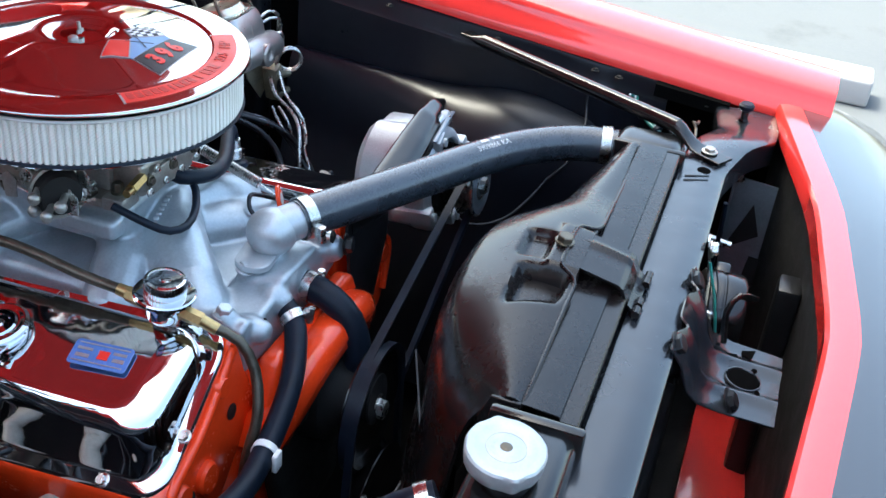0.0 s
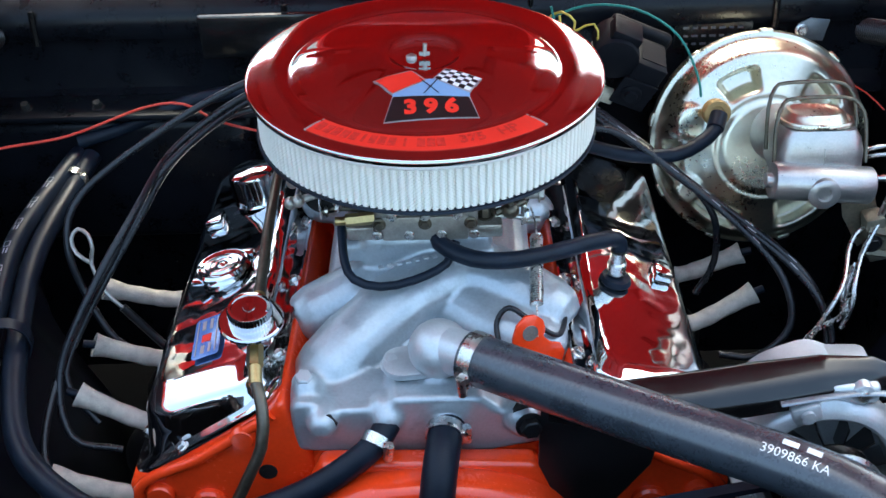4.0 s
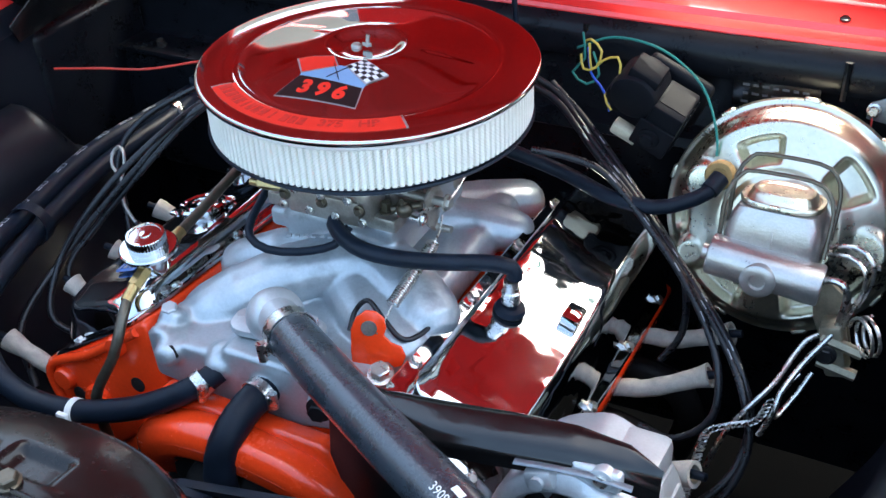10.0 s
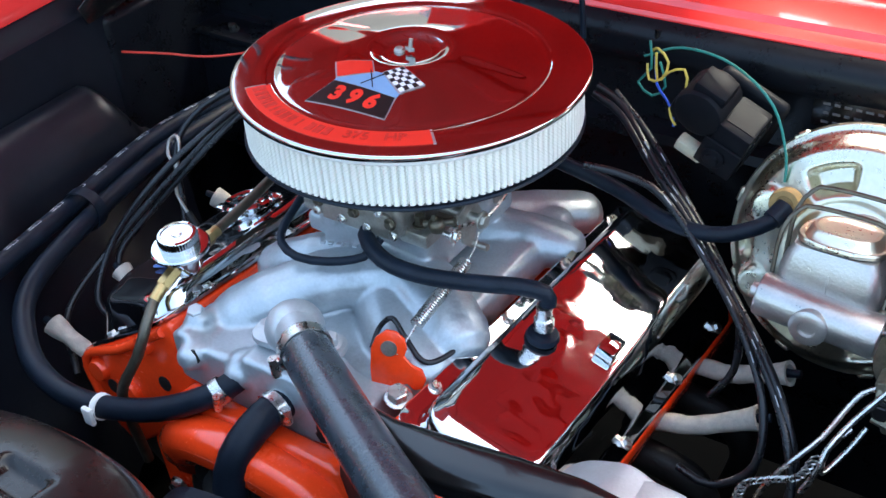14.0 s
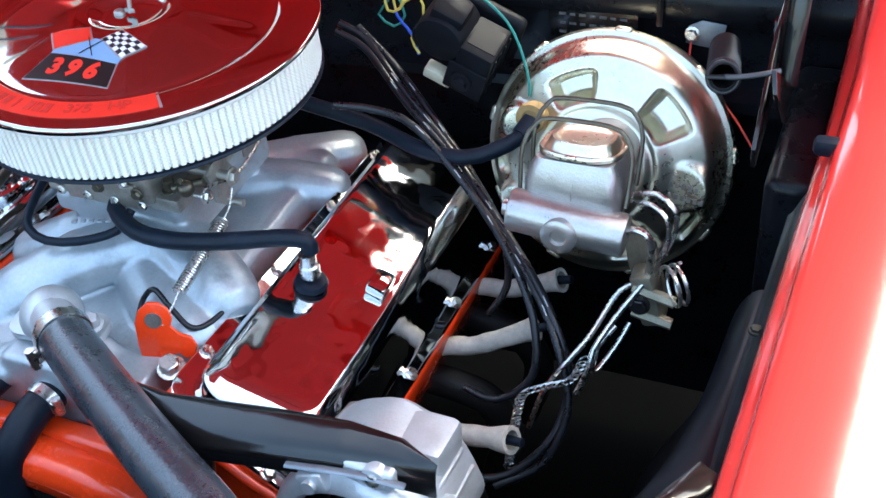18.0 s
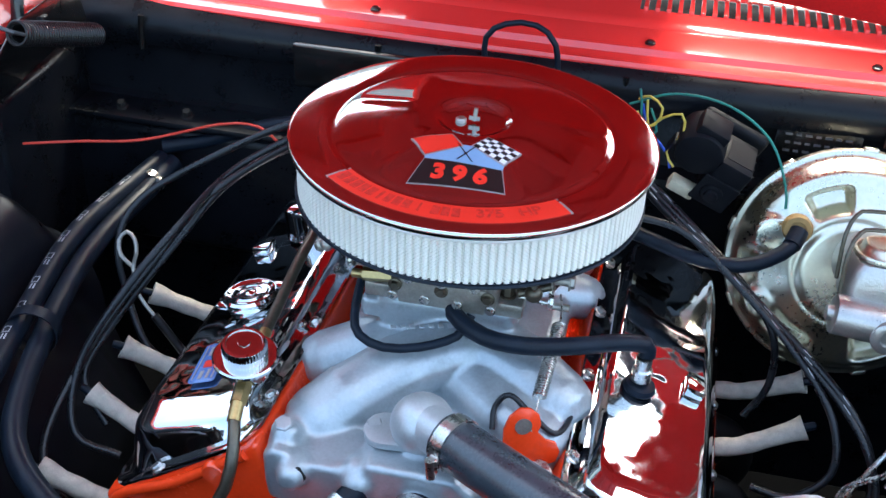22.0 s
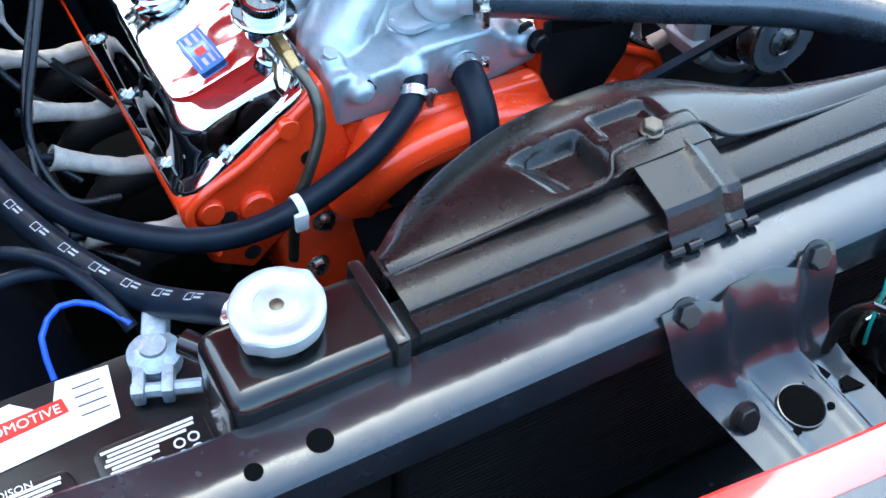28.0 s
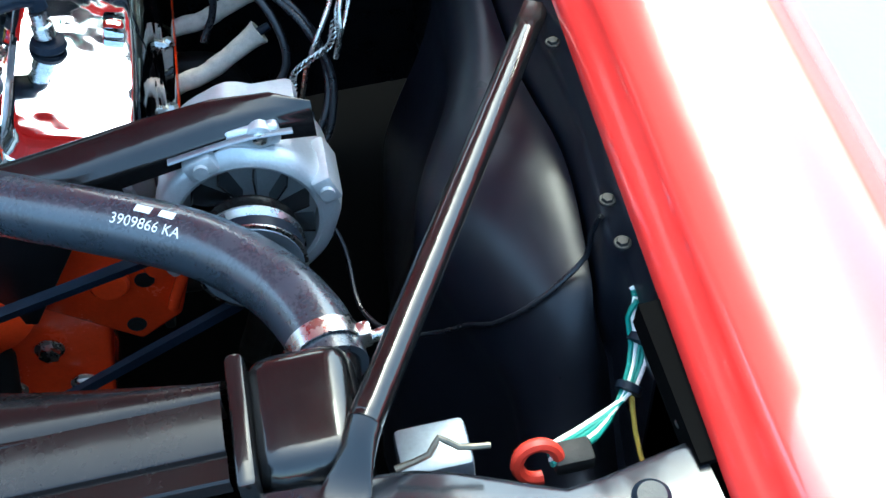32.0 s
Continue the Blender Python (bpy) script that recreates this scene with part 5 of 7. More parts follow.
def sh_pt(s, t):
    x = lerp(-0.222, 0.335, s)
    yb = 0.25 * sum(sh_back(x + d) for d in (-0.018, -0.006, 0.006, 0.018))
    zt = 0.25 * sum(sh_top(x + d) for d in (-0.018, -0.006, 0.006, 0.018))
    f = -0.572
    if t < 0.06:
        return Vector((x, f + 0.001, zt - 0.016 + 0.016 * t / 0.06))
    if t < 0.55:
        q = (t - 0.06) / 0.49
        sag = -0.016 * q ** 2.2
        return Vector((x, lerp(f, yb - 0.006, q), zt + sag + 0.006 * math.sin(q * math.pi)))
    q = (t - 0.55) / 0.45
    return Vector((x, yb - 0.006 + 0.012 * math.sin(min(1, q * 4) * math.pi / 2) + 0.03 * q, zt - 0.016 - 0.004 * min(1, q * 4) - 0.26 * q ** 1.3))



def pocket(x, y, x0, x1, y0, y1, e=0.006):
    return sstep((x - x0) / e) * sstep((x1 - x) / e) * sstep((y - y0) / e) * sstep((y1 - y) / e)


def sh_full(s, t):
    p = sh_pt(s, t)
    if 0.06 < t < 0.55:
        slant = (p.y + 0.54) * 0.4
        p.z -= 0.017 * sstep((p.x + 0.095 + slant) / 0.030) * sstep((-0.030 - p.x) / 0.004) * sstep((p.y + 0.566) / 0.005) * sstep((-0.512 - p.y) / 0.010)
        p.z -= 0.010 * pocket(p.x, p.y, -0.018, 0.040, -0.538, -0.504, 0.008)
        p.z += 0.004 * pocket(p.x, p.y, -0.030, 0.062, -0.60, -0.534)
    return p


part("shell", grid(170, 64, sh_full, 0.003), BROWNBLACK, sh, sharp=60)
part("end_flange", prism([(-0.222, -0.572, 0.886), (-0.222, -0.545, 0.886), (-0.222, -0.535, 0.86), (-0.222, -0.535, 0.62), (-0.222, -0.572, 0.62)], (-0.004, 0, 0), 0.001), BROWNBLACK, sh)
part("front_lip", tube([(x, -0.573, sh_top(x) + 0.001) for x in (-0.22, -0.15, -0.08, -0.045)] + [(-0.034, -0.566, 0.902), (-0.028, -0.556, 0.905), (-0.017, -0.553, 0.906), (0.02, -0.552, 0.907), (0.05, -0.552, 0.906), (0.062, -0.556, 0.903), (0.070, -0.567, 0.899), (0.085, -0.573, 0.896), (0.12, -0.573, 0.892), (0.2, -0.573, 0.886), (0.335, -0.573, 0.882)], 0.0022, 8), BROWNBLACK, sh)
strap = thing("radiator_hold_down", (0.02, -0.60, 0.866), "dark steel radiator hold-down strap with a bolt", "bracket")
SPF = [(-0.538, 0.9045), (-0.554, 0.9060), (-0.562, 0.9035), (-0.590, 0.8978), (-0.612, 0.8930), (-0.617, 0.8890), (-0.624, 0.8740), (-0.634, 0.8665)]


def strap_pt(s, t):
    k = s * (len(SPF) - 1)
    i = min(len(SPF) - 2, int(k))
    y, z = lerp(SPF[i][0], SPF[i + 1][0], k - i), lerp(SPF[i][1], SPF[i + 1][1], k - i)
    crease = 0.004 * math.exp(-((t - 0.72) / 0.07) ** 2) * sstep((s - 0.2) * 5)
    return Vector((lerp(-0.017, 0.054, t), y, z + crease))


part("plate", grid(15, 22, strap_pt, 0.003), BROWNBLACK, strap, sharp=14)
for t in (0.0, 0.24, 0.76, 1.0):
    part("rolled_end", tube([strap_pt(1.0, t) + Vector((-0.006, 0, 0.002)), strap_pt(1.0, t) + Vector((0.006, 0, 0.002))], 0.0042, 10, raw=True), BROWNBLACK, strap)
part("bolt", hexbolt((0.015, -0.547, 0.9075), (0, -0.1, 1), 0.0085, 0.008, 1.2), FUELPIPE, strap)

# fan, pulleys, belts
fan = thing("engine_fan", (0, -0.43, 0.42), "dark steel engine fan inside the shroud", "fan")
for k in range(6):
    a = radians(60 * k + 12)
    d, e = Vector((math.cos(a), 0, math.sin(a))), Vector((-math.sin(a), 0, math.cos(a)))
    c = Vector((0.0, -0.455, 0.63))
    part("blade", prism([c + d * 0.05 - e * 0.03 + Vector((0, 0.012, 0)), c + d * 0.19 - e * 0.05 + Vector((0, 0.02, 0)), c + d * 0.19 + e * 0.05 - Vector((0, 0.02, 0)), c + d * 0.05 + e * 0.03 - Vector((0, 0.012, 0))], (0, 0.002, 0)), SATIN, fan)
part("hub", lathe([(0.055, 0), (0.055, 0.03), (0.03, 0.04)], (0, -0.43, 0.63), (0, -1, 0), 24), SATIN, fan)


def pulley(name, c, r, label, material, w=0.018):
    th_ = thing(name, (c[0], c[1], c[2] - r), label, "pulley", "engine pulleys")
    part("wheel", lathe([(r * 0.3, 0.006), (r * 0.86, 0.004), (r, 0.0), (r, 0.002), (r * 0.84, w / 2), (r, w - 0.002), (r, w), (r * 0.86, w - 0.004), (r * 0.3, w)], c, (0, -1, 0), 40), material, th_)
    part("nut", hexbolt((c[0], c[1] - w, c[2]), (0, -1, 0), 0.012, 0.012, 1.5), STEEL, th_)
    return th_


pulley("water_pump_pulley", (0.0, -0.348, 0.635), 0.075, "black water pump pulley behind the fan", BLACK)
pulley("crank_pulley", (0.0, -0.356, 0.47), 0.09, "black crankshaft pulley below the fan", BLACK)


def belt(c0, r0, c1, r1, y, label):
    c0, c1 = Vector((c0[0], y, c0[1])), Vector((c1[0], y, c1[1]))
    d = (c1 - c0).normalized()
    n = Vector((-d.z, 0, d.x))
    pts = []
    a0 = math.atan2(n.z, n.x)
    for k in range(13):
        a = a0 + math.pi * k / 12
        pts.append(c0 + Vector((math.cos(a), 0, math.sin(a))) * r0)
    for k in range(13):
        a = a0 + math.pi + math.pi * k / 12
        pts.append(c1 + Vector((math.cos(a), 0, math.sin(a))) * r1)
    pts.append(pts[0])
    dense = []
    for p, q in zip(pts, pts[1:]):
        m = max(1, int((q - p).length / 0.03))
        dense += [p.lerp(q, k / m) for k in range(m)]
    rings = []
    for i, p in enumerate(dense):
        t = (dense[(i + 1) % len(dense)] - dense[i - 1]).normalized()
        o = Vector((t.z, 0, -t.x))
        rings.append([p + o * 0.004 + Vector((0, 0.005, 0)), p + o * 0.004 - Vector((0, 0.005, 0)), p - o * 0.004 - Vector((0, 0.0035, 0)), p - o * 0.004 + Vector((0, 0.0035, 0))])
    rings.append(rings[0])
    return solo("fan_belt", loft(rings, False, False), RUBBER, label, "belt", "fan belts")


belt((0.0, 0.635), 0.076, (0.352, 0.762), 0.038, -0.357, "black rubber belt between water pump and alternator")
belt((0.0, 0.47), 0.09, (0.0, 0.635), 0.076, -0.366, "black rubber belt on the front pulleys")

# alternator and its black bracket
alt = thing("alternator", (0.36, -0.33, 0.70), "cast aluminium alternator with a finned fan", "alternator")
AC0 = Vector((0.353, -0.287, 0.754))
AY = Vector((-0.02, -1, 0.10)).normalized()
AR = Matrix.Translation(AC0) @ Matrix((Vector((1, -0.02, 0)).normalized(), Vector((0.02, 1, -0.10)).normalized(), Vector((0, 0.10, 1)).normalized())).transposed().to_4x4()
part("rear_case", merge(lathe([(0.03, -0.085), (0.060, -0.080), (0.069, -0.070), (0.071, -0.006)], AC0, AY, 48, wave=lambda t, h: 1 + 0.05 * max(0.0, math.cos(4 * t)) ** 3), moved(box((0.026, 0.048, 0.052), (0.060, 0.050, 0.032), 0.008), AR)), ALU, alt)
part("case_gap", lathe([(0.068, -0.007), (0.068, -0.002)], AC0, AY, 40), DARK, alt)
part("front_case", lathe([(0.072, -0.002), (0.074, 0.0), (0.074, 0.018), (0.072, 0.026), (0.066, 0.031), (0.060, 0.032), (0.057, 0.030), (0.056, 0.010), (0.03, 0.010)], AC0, AY, 48, wave=lambda t, h: 1 + (0.05 * max(0, math.cos(4 * t)) ** 3 if h < 0.027 else 0)), ALU, alt)
for k in range(4):
    a = radians(90 * k + 20)
    c = Vector((0.0715 * math.cos(a), -0.008, 0.0715 * math.sin(a)))
    part("lug", moved(merge(box(c, (0.026, 0.058, 0.018), 0.004, 2, Matrix.Rotation(-a + math.pi / 2, 4, "Y")), cyl(c - Vector((0, 0.029, 0)), c - Vector((0, 0.033, 0)), 0.006, seg=12)), AR), ALU, alt)
part("mounting_ear", moved(merge(box((0.018, -0.012, 0.078), (0.044, 0.024, 0.020), 0.005, 3), cyl((0.024, -0.026, 0.080), (0.024, 0.004, 0.080), 0.0105, seg=20, bev=0.002), box((-0.032, -0.012, 0.074), (0.066, 0.022, 0.014), 0.004)), AR), ALU, alt)
part("mounting_bolt", moved(lathe([(0.006, 0), (0.006, 0.002), (0.004, 0.003)], (0.024, -0.026, 0.080), (0, -1, 0), 16), AR), STEEL, alt)
for k in range(5):
    part("rib", moved(box((0.068 * math.cos(radians(20 + 16 * k)), 0.040, 0.068 * math.sin(radians(20 + 16 * k))), (0.006, 0.050, 0.006), 0.001, 1), AR), ALU, alt)
for k in range(12):
    a = radians(30 * k)
    u, v, w = frame_of(AY)
    d, e = u * math.cos(a) + v * math.sin(a), -u * math.sin(a) + v * math.cos(a)
    c = AC0 + AY * 0.012
    part("fan_blade", loft([[c + d * 0.022, c + d * 0.024 + e * 0.002, c + d * 0.024 + e * 0.002 + AY * 0.020, c + d * 0.022 + AY * 0.020], [c + d * 0.053 + e * 0.012, c + d * 0.053 + e * 0.014, c + d * 0.051 + e * 0.016 + AY * 0.026, c + d * 0.051 + e * 0.014 + AY * 0.026]]), BLACK, alt)
part("fan_disc", lathe([(0.030, 0.040), (0.040, 0.041), (0.040, 0.043), (0.02, 0.050)], AC0, AY, 32), BLACK, alt)
pl = part("pulley", lathe([(0.014, 0.050), (0.034, 0.052), (0.0435, 0.058), (0.0435, 0.060), (0.032, 0.070), (0.0435, 0.080), (0.0435, 0.082), (0.036, 0.083), (0.026, 0.079), (0.014, 0.079)], AC0, AY, 48), STEEL, alt, "worn steel pulley")
part("pulley_face", lathe([(0.0405, 0.0826), (0.0400, 0.0834), (0.034, 0.0834), (0.024, 0.0802), (0.016, 0.0798)], AC0, AY, 40), BLUEGREY, pl)
part("washer", lathe([(0.0205, 0.0798), (0.0205, 0.0830), (0.0185, 0.0838), (0.0165, 0.0826), (0.012, 0.0824)], AC0, AY, 32), STEEL, pl)
part("nut", hexbolt(AC0 + AY * 0.079, AY, 0.012, 0.012, 1.5), STEEL, pl)
br = thing("alternator_bracket", (0.29, -0.29, 0.79), "gloss black pressed steel alternator bracket", "bracket")


def br_pt(s, t):
    px = [(0.110, -0.268, 0.812), (0.165, -0.283, 0.820), (0.225, -0.288, 0.831), (0.290, -0.288, 0.843), (0.345, -0.286, 0.850), (0.390, -0.284, 0.848), (0.420, -0.285, 0.838)]
    wd = [0.012, 0.019, 0.023, 0.022, 0.019, 0.014, 0.004]
    k = s * 6
    i = min(5, int(k))
    f = k - i
    c = Vector(px[i]).lerp(Vector(px[i + 1]), f)
    w = lerp(wd[i], wd[i + 1], f)
    if t < 0.25:
        return c + Vector((0, -w * 0.85 - 0.002 * (1 - t * 4), -0.020 * (1 - t * 4) - 0.004))
    a = (t - 0.25) / 0.75 * 2 - 1
    return c + Vector((0.0, a * w * 0.80, 0.004 - 0.006 * abs(a) ** 4 + 0.006 * a))


part("arm", grid(49, 17, br_pt, 0.003), BLACK, br, sharp=60)
part("slot", tube([(0.305, -0.310, 0.833), (0.335, -0.309, 0.838), (0.370, -0.306, 0.840), (0.402, -0.303, 0.836)], 0.0036, 10, flat=(1, 0.40)), BLUEGREY, br, "grey slot edge")

# hood latch bracket, horn and strut
lb = thing("hood_latch_support", (0.02, -0.72, 0.72), "black pressed steel hood latch support with bolts", "bracket")


def latch_pt(s, t):
    y, z = [(-0.677, 0.868), (-0.690, 0.85), (-0.700, 0.82), (-0.712, 0.80), (-0.735, 0.792), (-0.770, 0.788), (-0.79, 0.786)][int(round(s * 6))]
    w0, w1 = [(-0.062, 0.100), (-0.060, 0.098), (-0.055, 0.092), (-0.042, 0.090), (-0.035, 0.092), (-0.030, 0.094), (-0.028, 0.094)][int(round(s * 6))]
    x = lerp(w0, w1, t)
    rib = 0.010 * math.exp(-((t - 0.28) / 0.06) ** 2) + 0.010 * math.exp(-((t - 0.72) / 0.06) ** 2)
    return Vector((x, y - rib * (1 - s), z + rib * s * 0.6))


part("plate", grid(7, 30, latch_pt, 0.002), SUPPORT, lb, sharp=45)
for x, y, z in ((-0.041, -0.680, 0.860), (0.081, -0.680, 0.861), (-0.018, -0.742, 0.795)):
    part("bolt", hexbolt((x, y, z), (0, -0.8, 0.5), 0.010, 0.008), SATIN, lb)
# Black discs and patches stand in for shade in the latch plate openings.
part("latch_hole", lathe([(0.0165, 0), (0.0165, 0.0010), (0.0155, 0.0014)], (0.030, -0.752, 0.7905), (0, -0.1, 1), 28), VOID, lb)
part("latch_hole_rim", lathe([(0.0165, 0.0), (0.0178, 0.0022), (0.0190, 0.0020), (0.0192, 0.0)], (0.030, -0.752, 0.7905), (0, -0.1, 1), 28, False, False), SUPPORT, lb)
for x, y in ((0.012, -0.768), (0.050, -0.762), (0.046, -0.738)):
    part("small_hole", lathe([(0.003, 0), (0.003, 0.0014)], (x, y, 0.7908), (0, -0.1, 1), 12), VOID, lb)
part("hook_slot", prism([(0.046, -0.722, 0.7955), (0.058, -0.716, 0.7965), (0.068, -0.741, 0.7925), (0.055, -0.746, 0.7925)], (0, 0, 0.0016)), VOID, lb)
part("notch", prism([(0.068, -0.757, 0.7905), (0.086, -0.760, 0.7905), (0.080, -0.746, 0.7905), (0.072, -0.747, 0.7905)], (0, 0, 0.0016)), VOID, lb)
part("hook", tube([(0.075, -0.725, 0.80), (0.085, -0.720, 0.83), (0.10, -0.728, 0.845), (0.118, -0.745, 0.835)], 0.007, 10, flat=(1, 0.5)), BLACK, lb)
horn = thing("horn", (0.195, -0.70, 0.72), "round gloss black horn on a bright steel strap", "horn")
HC = Vector((0.204, -0.692, 0.750))
HX = Vector((0.14, -1.0, -0.04)).normalized()
part("body", lathe([(0.020, -0.004), (0.044, -0.002), (0.0505, 0.002), (0.052, 0.008), (0.052, 0.017), (0.0505, 0.018), (0.0505, 0.020), (0.052, 0.021), (0.052, 0.040), (0.050, 0.0445), (0.046, 0.046), (0.030, 0.0445), (0.012, 0.046), (0.004, 0.046)], HC, HX, 56), BLACK, horn)
part("back_plate", lathe([(0.014, -0.010), (0.047, -0.006), (0.051, -0.003), (0.051, 0.000)], HC, HX, 48), OLIVE, horn, "dull gold back plate")
# Black oval stands in for the shade in the horn's slot.
part("face_slot", tube([HC + HX * 0.0455 + Vector((0.004, 0, 0.022)), HC + HX * 0.0465 + Vector((0.006, 0, 0.0)), HC + HX * 0.0455 + Vector((0.010, 0, -0.018))], 0.009, 12, flat=(1, 0.25)), VOID, horn)
part("rear_bracket", box(HC + Vector((0.056, -0.014, 0.010)), (0.022, 0.020, 0.058), 0.004, 2, Matrix.Rotation(radians(-18), 4, "Y")), BLACK, horn)
part("plug", merge(*[box(HC + Vector((0.066, -0.044, -0.020 - 0.006 * k)), (0.020, 0.016, 0.004), 0.0012, 1) for k in range(4)]), SATIN, horn)
part("trumpet", lathe([(0.012, -0.030), (0.016, -0.010), (0.026, 0.004), (0.033, 0.010), (0.035, 0.0115), (0.034, 0.013), (0.026, 0.008), (0.012, -0.004), (0.006, -0.012)], HC + Vector((-0.004, -0.040, -0.078)), (0.1, -0.6, 0.8), 36), BLACK, horn)
part("screw", hexbolt(HC + HX * 0.044 + Vector((0.004, 0, -0.038)), HX, 0.0035, 0.003), STEEL, horn)
part("strap", tube([(0.171, -0.683, 0.866), (0.171, -0.686, 0.852), (0.176, -0.690, 0.828), (0.187, -0.693, 0.800), (0.196, -0.690, 0.775)], 0.0095, 10, flat=(1, 0.16)), STEEL, horn, "bright steel strap")
part("bolt", hexbolt((0.1715, -0.688, 0.853), (0, -1, 0.25), 0.0075, 0.008), STEEL, horn)
part("hanging_wire", tube([(0.372, -0.690, 0.812), (0.380, -0.692, 0.77), (0.392, -0.692, 0.71), (0.402, -0.692, 0.655), (0.398, -0.698, 0.632), (0.372, -0.705, 0.628)], 0.0032, 8), RUBBER, horn)
part("wire", tube([(0.164, -0.690, 0.84), (0.158, -0.698, 0.82), (0.150, -0.706, 0.80), (0.142, -0.712, 0.780), (0.140, -0.716, 0.760)], 0.0017, 6), GREEN, horn)
part("wire", tube([(0.186, -0.700, 0.818), (0.172, -0.706, 0.806), (0.156, -0.708, 0.800), (0.146, -0.710, 0.792), (0.150, -0.712, 0.784)], 0.0012, 6), SATIN, horn)
part("terminal", merge(cyl((0.142, -0.706, 0.778), (0.158, -0.704, 0.776), 0.0022, seg=8), box((0.163, -0.703, 0.775), (0.012, 0.008, 0.007), 0.001)), STEEL, horn)

# fender brace rods
for side, name, lab in ((1, "fender_brace", "gloss black tubular brace from fender to radiator support"),):
    rod = thing(name, (0.385, -0.654, 0.86), lab, "brace")
    p0, p1 = Vector((0.413, -0.607, 0.884)), Vector((0.592, -0.285, 0.872))
    part("tube", tube([p0, p1], 0.0105, 18, raw=True), BLACK, rod)
    sv = Vector((0.874, -0.486, 0.0))

    def section(c, hw, ht, e, up=Vector((0, 0, 1))):
        ring = []
        for k in range(24):
            a = 2 * math.pi * k / 24
            ca, sa = math.cos(a), math.sin(a)
            ring.append(Vector(c) + sv * (hw * math.copysign(abs(ca) ** e, ca)) + up * (ht * math.copysign(abs(sa) ** e, sa)))
        return ring

    part("flat_end", loft([section((0.3745, -0.6765, 0.8668), 0.0145, 0.0017, 0.3), section((0.3770, -0.672, 0.8668), 0.0150, 0.0019, 0.3),
                           section((0.392, -0.645, 0.8670), 0.0150, 0.0019, 0.3), section((0.397, -0.636, 0.8682), 0.0142, 0.0026, 0.45),
                           section((0.4015, -0.628, 0.8712), 0.0120, 0.0045, 0.7), section((0.406, -0.620, 0.8760), 0.0106, 0.0075, 0.9),
                           section((0.4095, -0.6135, 0.8805), 0.0104, 0.0098, 1.0), section((0.415, -0.603, 0.8840), 0.0105, 0.0105, 1.0)]), BLACK, rod)
    part("bolt", hexbolt((0.387, -0.654, 0.8702), (0, 0, 1), 0.0075, 0.006, 1.4), CARB, rod)
    part("top_end", loft([section(p1 + Vector((-0.003, -0.006, 0)), 0.0105, 0.0105, 1.0), section(p1 + Vector((0.004, 0.008, 0)), 0.0105, 0.0075, 0.8),
                          section(p1 + Vector((0.010, 0.018, 0)), 0.0110, 0.0030, 0.5), section(p1 + Vector((0.020, 0.036, 0)), 0.0110, 0.0018, 0.3)]), BLACK, rod)

# ---- hoses, wires, headers ----
UH = [(0.038, -0.241, 0.834), (0.065, -0.258, 0.836), (0.12, -0.290, 0.837), (0.20, -0.334, 0.837), (0.285, -0.378, 0.8355), (0.335, -0.412, 0.8355), (0.372, -0.455, 0.838), (0.394, -0.500, 0.840), (0.400, -0.535, 0.840)]
uh = thing("radiator_hose", (0.2, -0.37, 0.81), "thick black rubber upper radiator hose with white lettering", "hose")
uh_path = smooth_path(UH, 0.010)
part("hose", tube(uh_path, 0.0240, 28, raw=True), HOSE, uh)
part("clamp", merge(ring_clamp((0.046, -0.246, 0.835), (0.84, -0.54, 0.05), 0.0245, 0.013), box((0.034, -0.270, 0.830), (0.010, 0.010, 0.016), 0.003), cyl((0.031, -0.274, 0.838), (0.033, -0.274, 0.818), 0.0045, seg=10)), STEEL, uh)
part("clamp", merge(ring_clamp((0.3975, -0.519, 0.841), (0.2, -0.97, 0.0), 0.0245, 0.013), box((0.424, -0.517, 0.846), (0.010, 0.012, 0.016), 0.003), cyl((0.428, -0.517, 0.842), (0.444, -0.517, 0.846), 0.004, seg=10)), STEEL, uh)


def wrap_text(body, size, centre_s, turn, shift, material, parent, path, radius):
    """Letters bent round a hose at arc length centre_s, at the angle turn from straight up (towards the front)."""
    seg_l = [0.0]
    for p, q in zip(path, path[1:]):
        seg_l.append(seg_l[-1] + (q - p).length)
    bm = lettering(body, size, 0.0)

    def at(s):
        for i in range(len(path) - 1):
            if s <= seg_l[i + 1]:
                return path[i].lerp(path[i + 1], (s - seg_l[i]) / (seg_l[i + 1] - seg_l[i])), (path[i + 1] - path[i]).normalized()
        return path[-1], (path[-1] - path[-2]).normalized()
    for v in bm.verts:
        c, t = at(centre_s + v.co.x)
        up = (Vector((0, 0, 1)) - t * t.z).normalized()
        out = t.cross(up)
        if out.y > 0:
            out = -out
        a = turn - (v.co.y + shift) / radius
        v.co = c + (up * math.cos(a) + out * math.sin(a)) * (radius + 0.0003)
    return part("lettering", bm, material, parent)


wrap_text("3909866 KA", 0.0112, 0.296, 0.30, -0.004, PRINT, uh, uh_path, 0.0240)


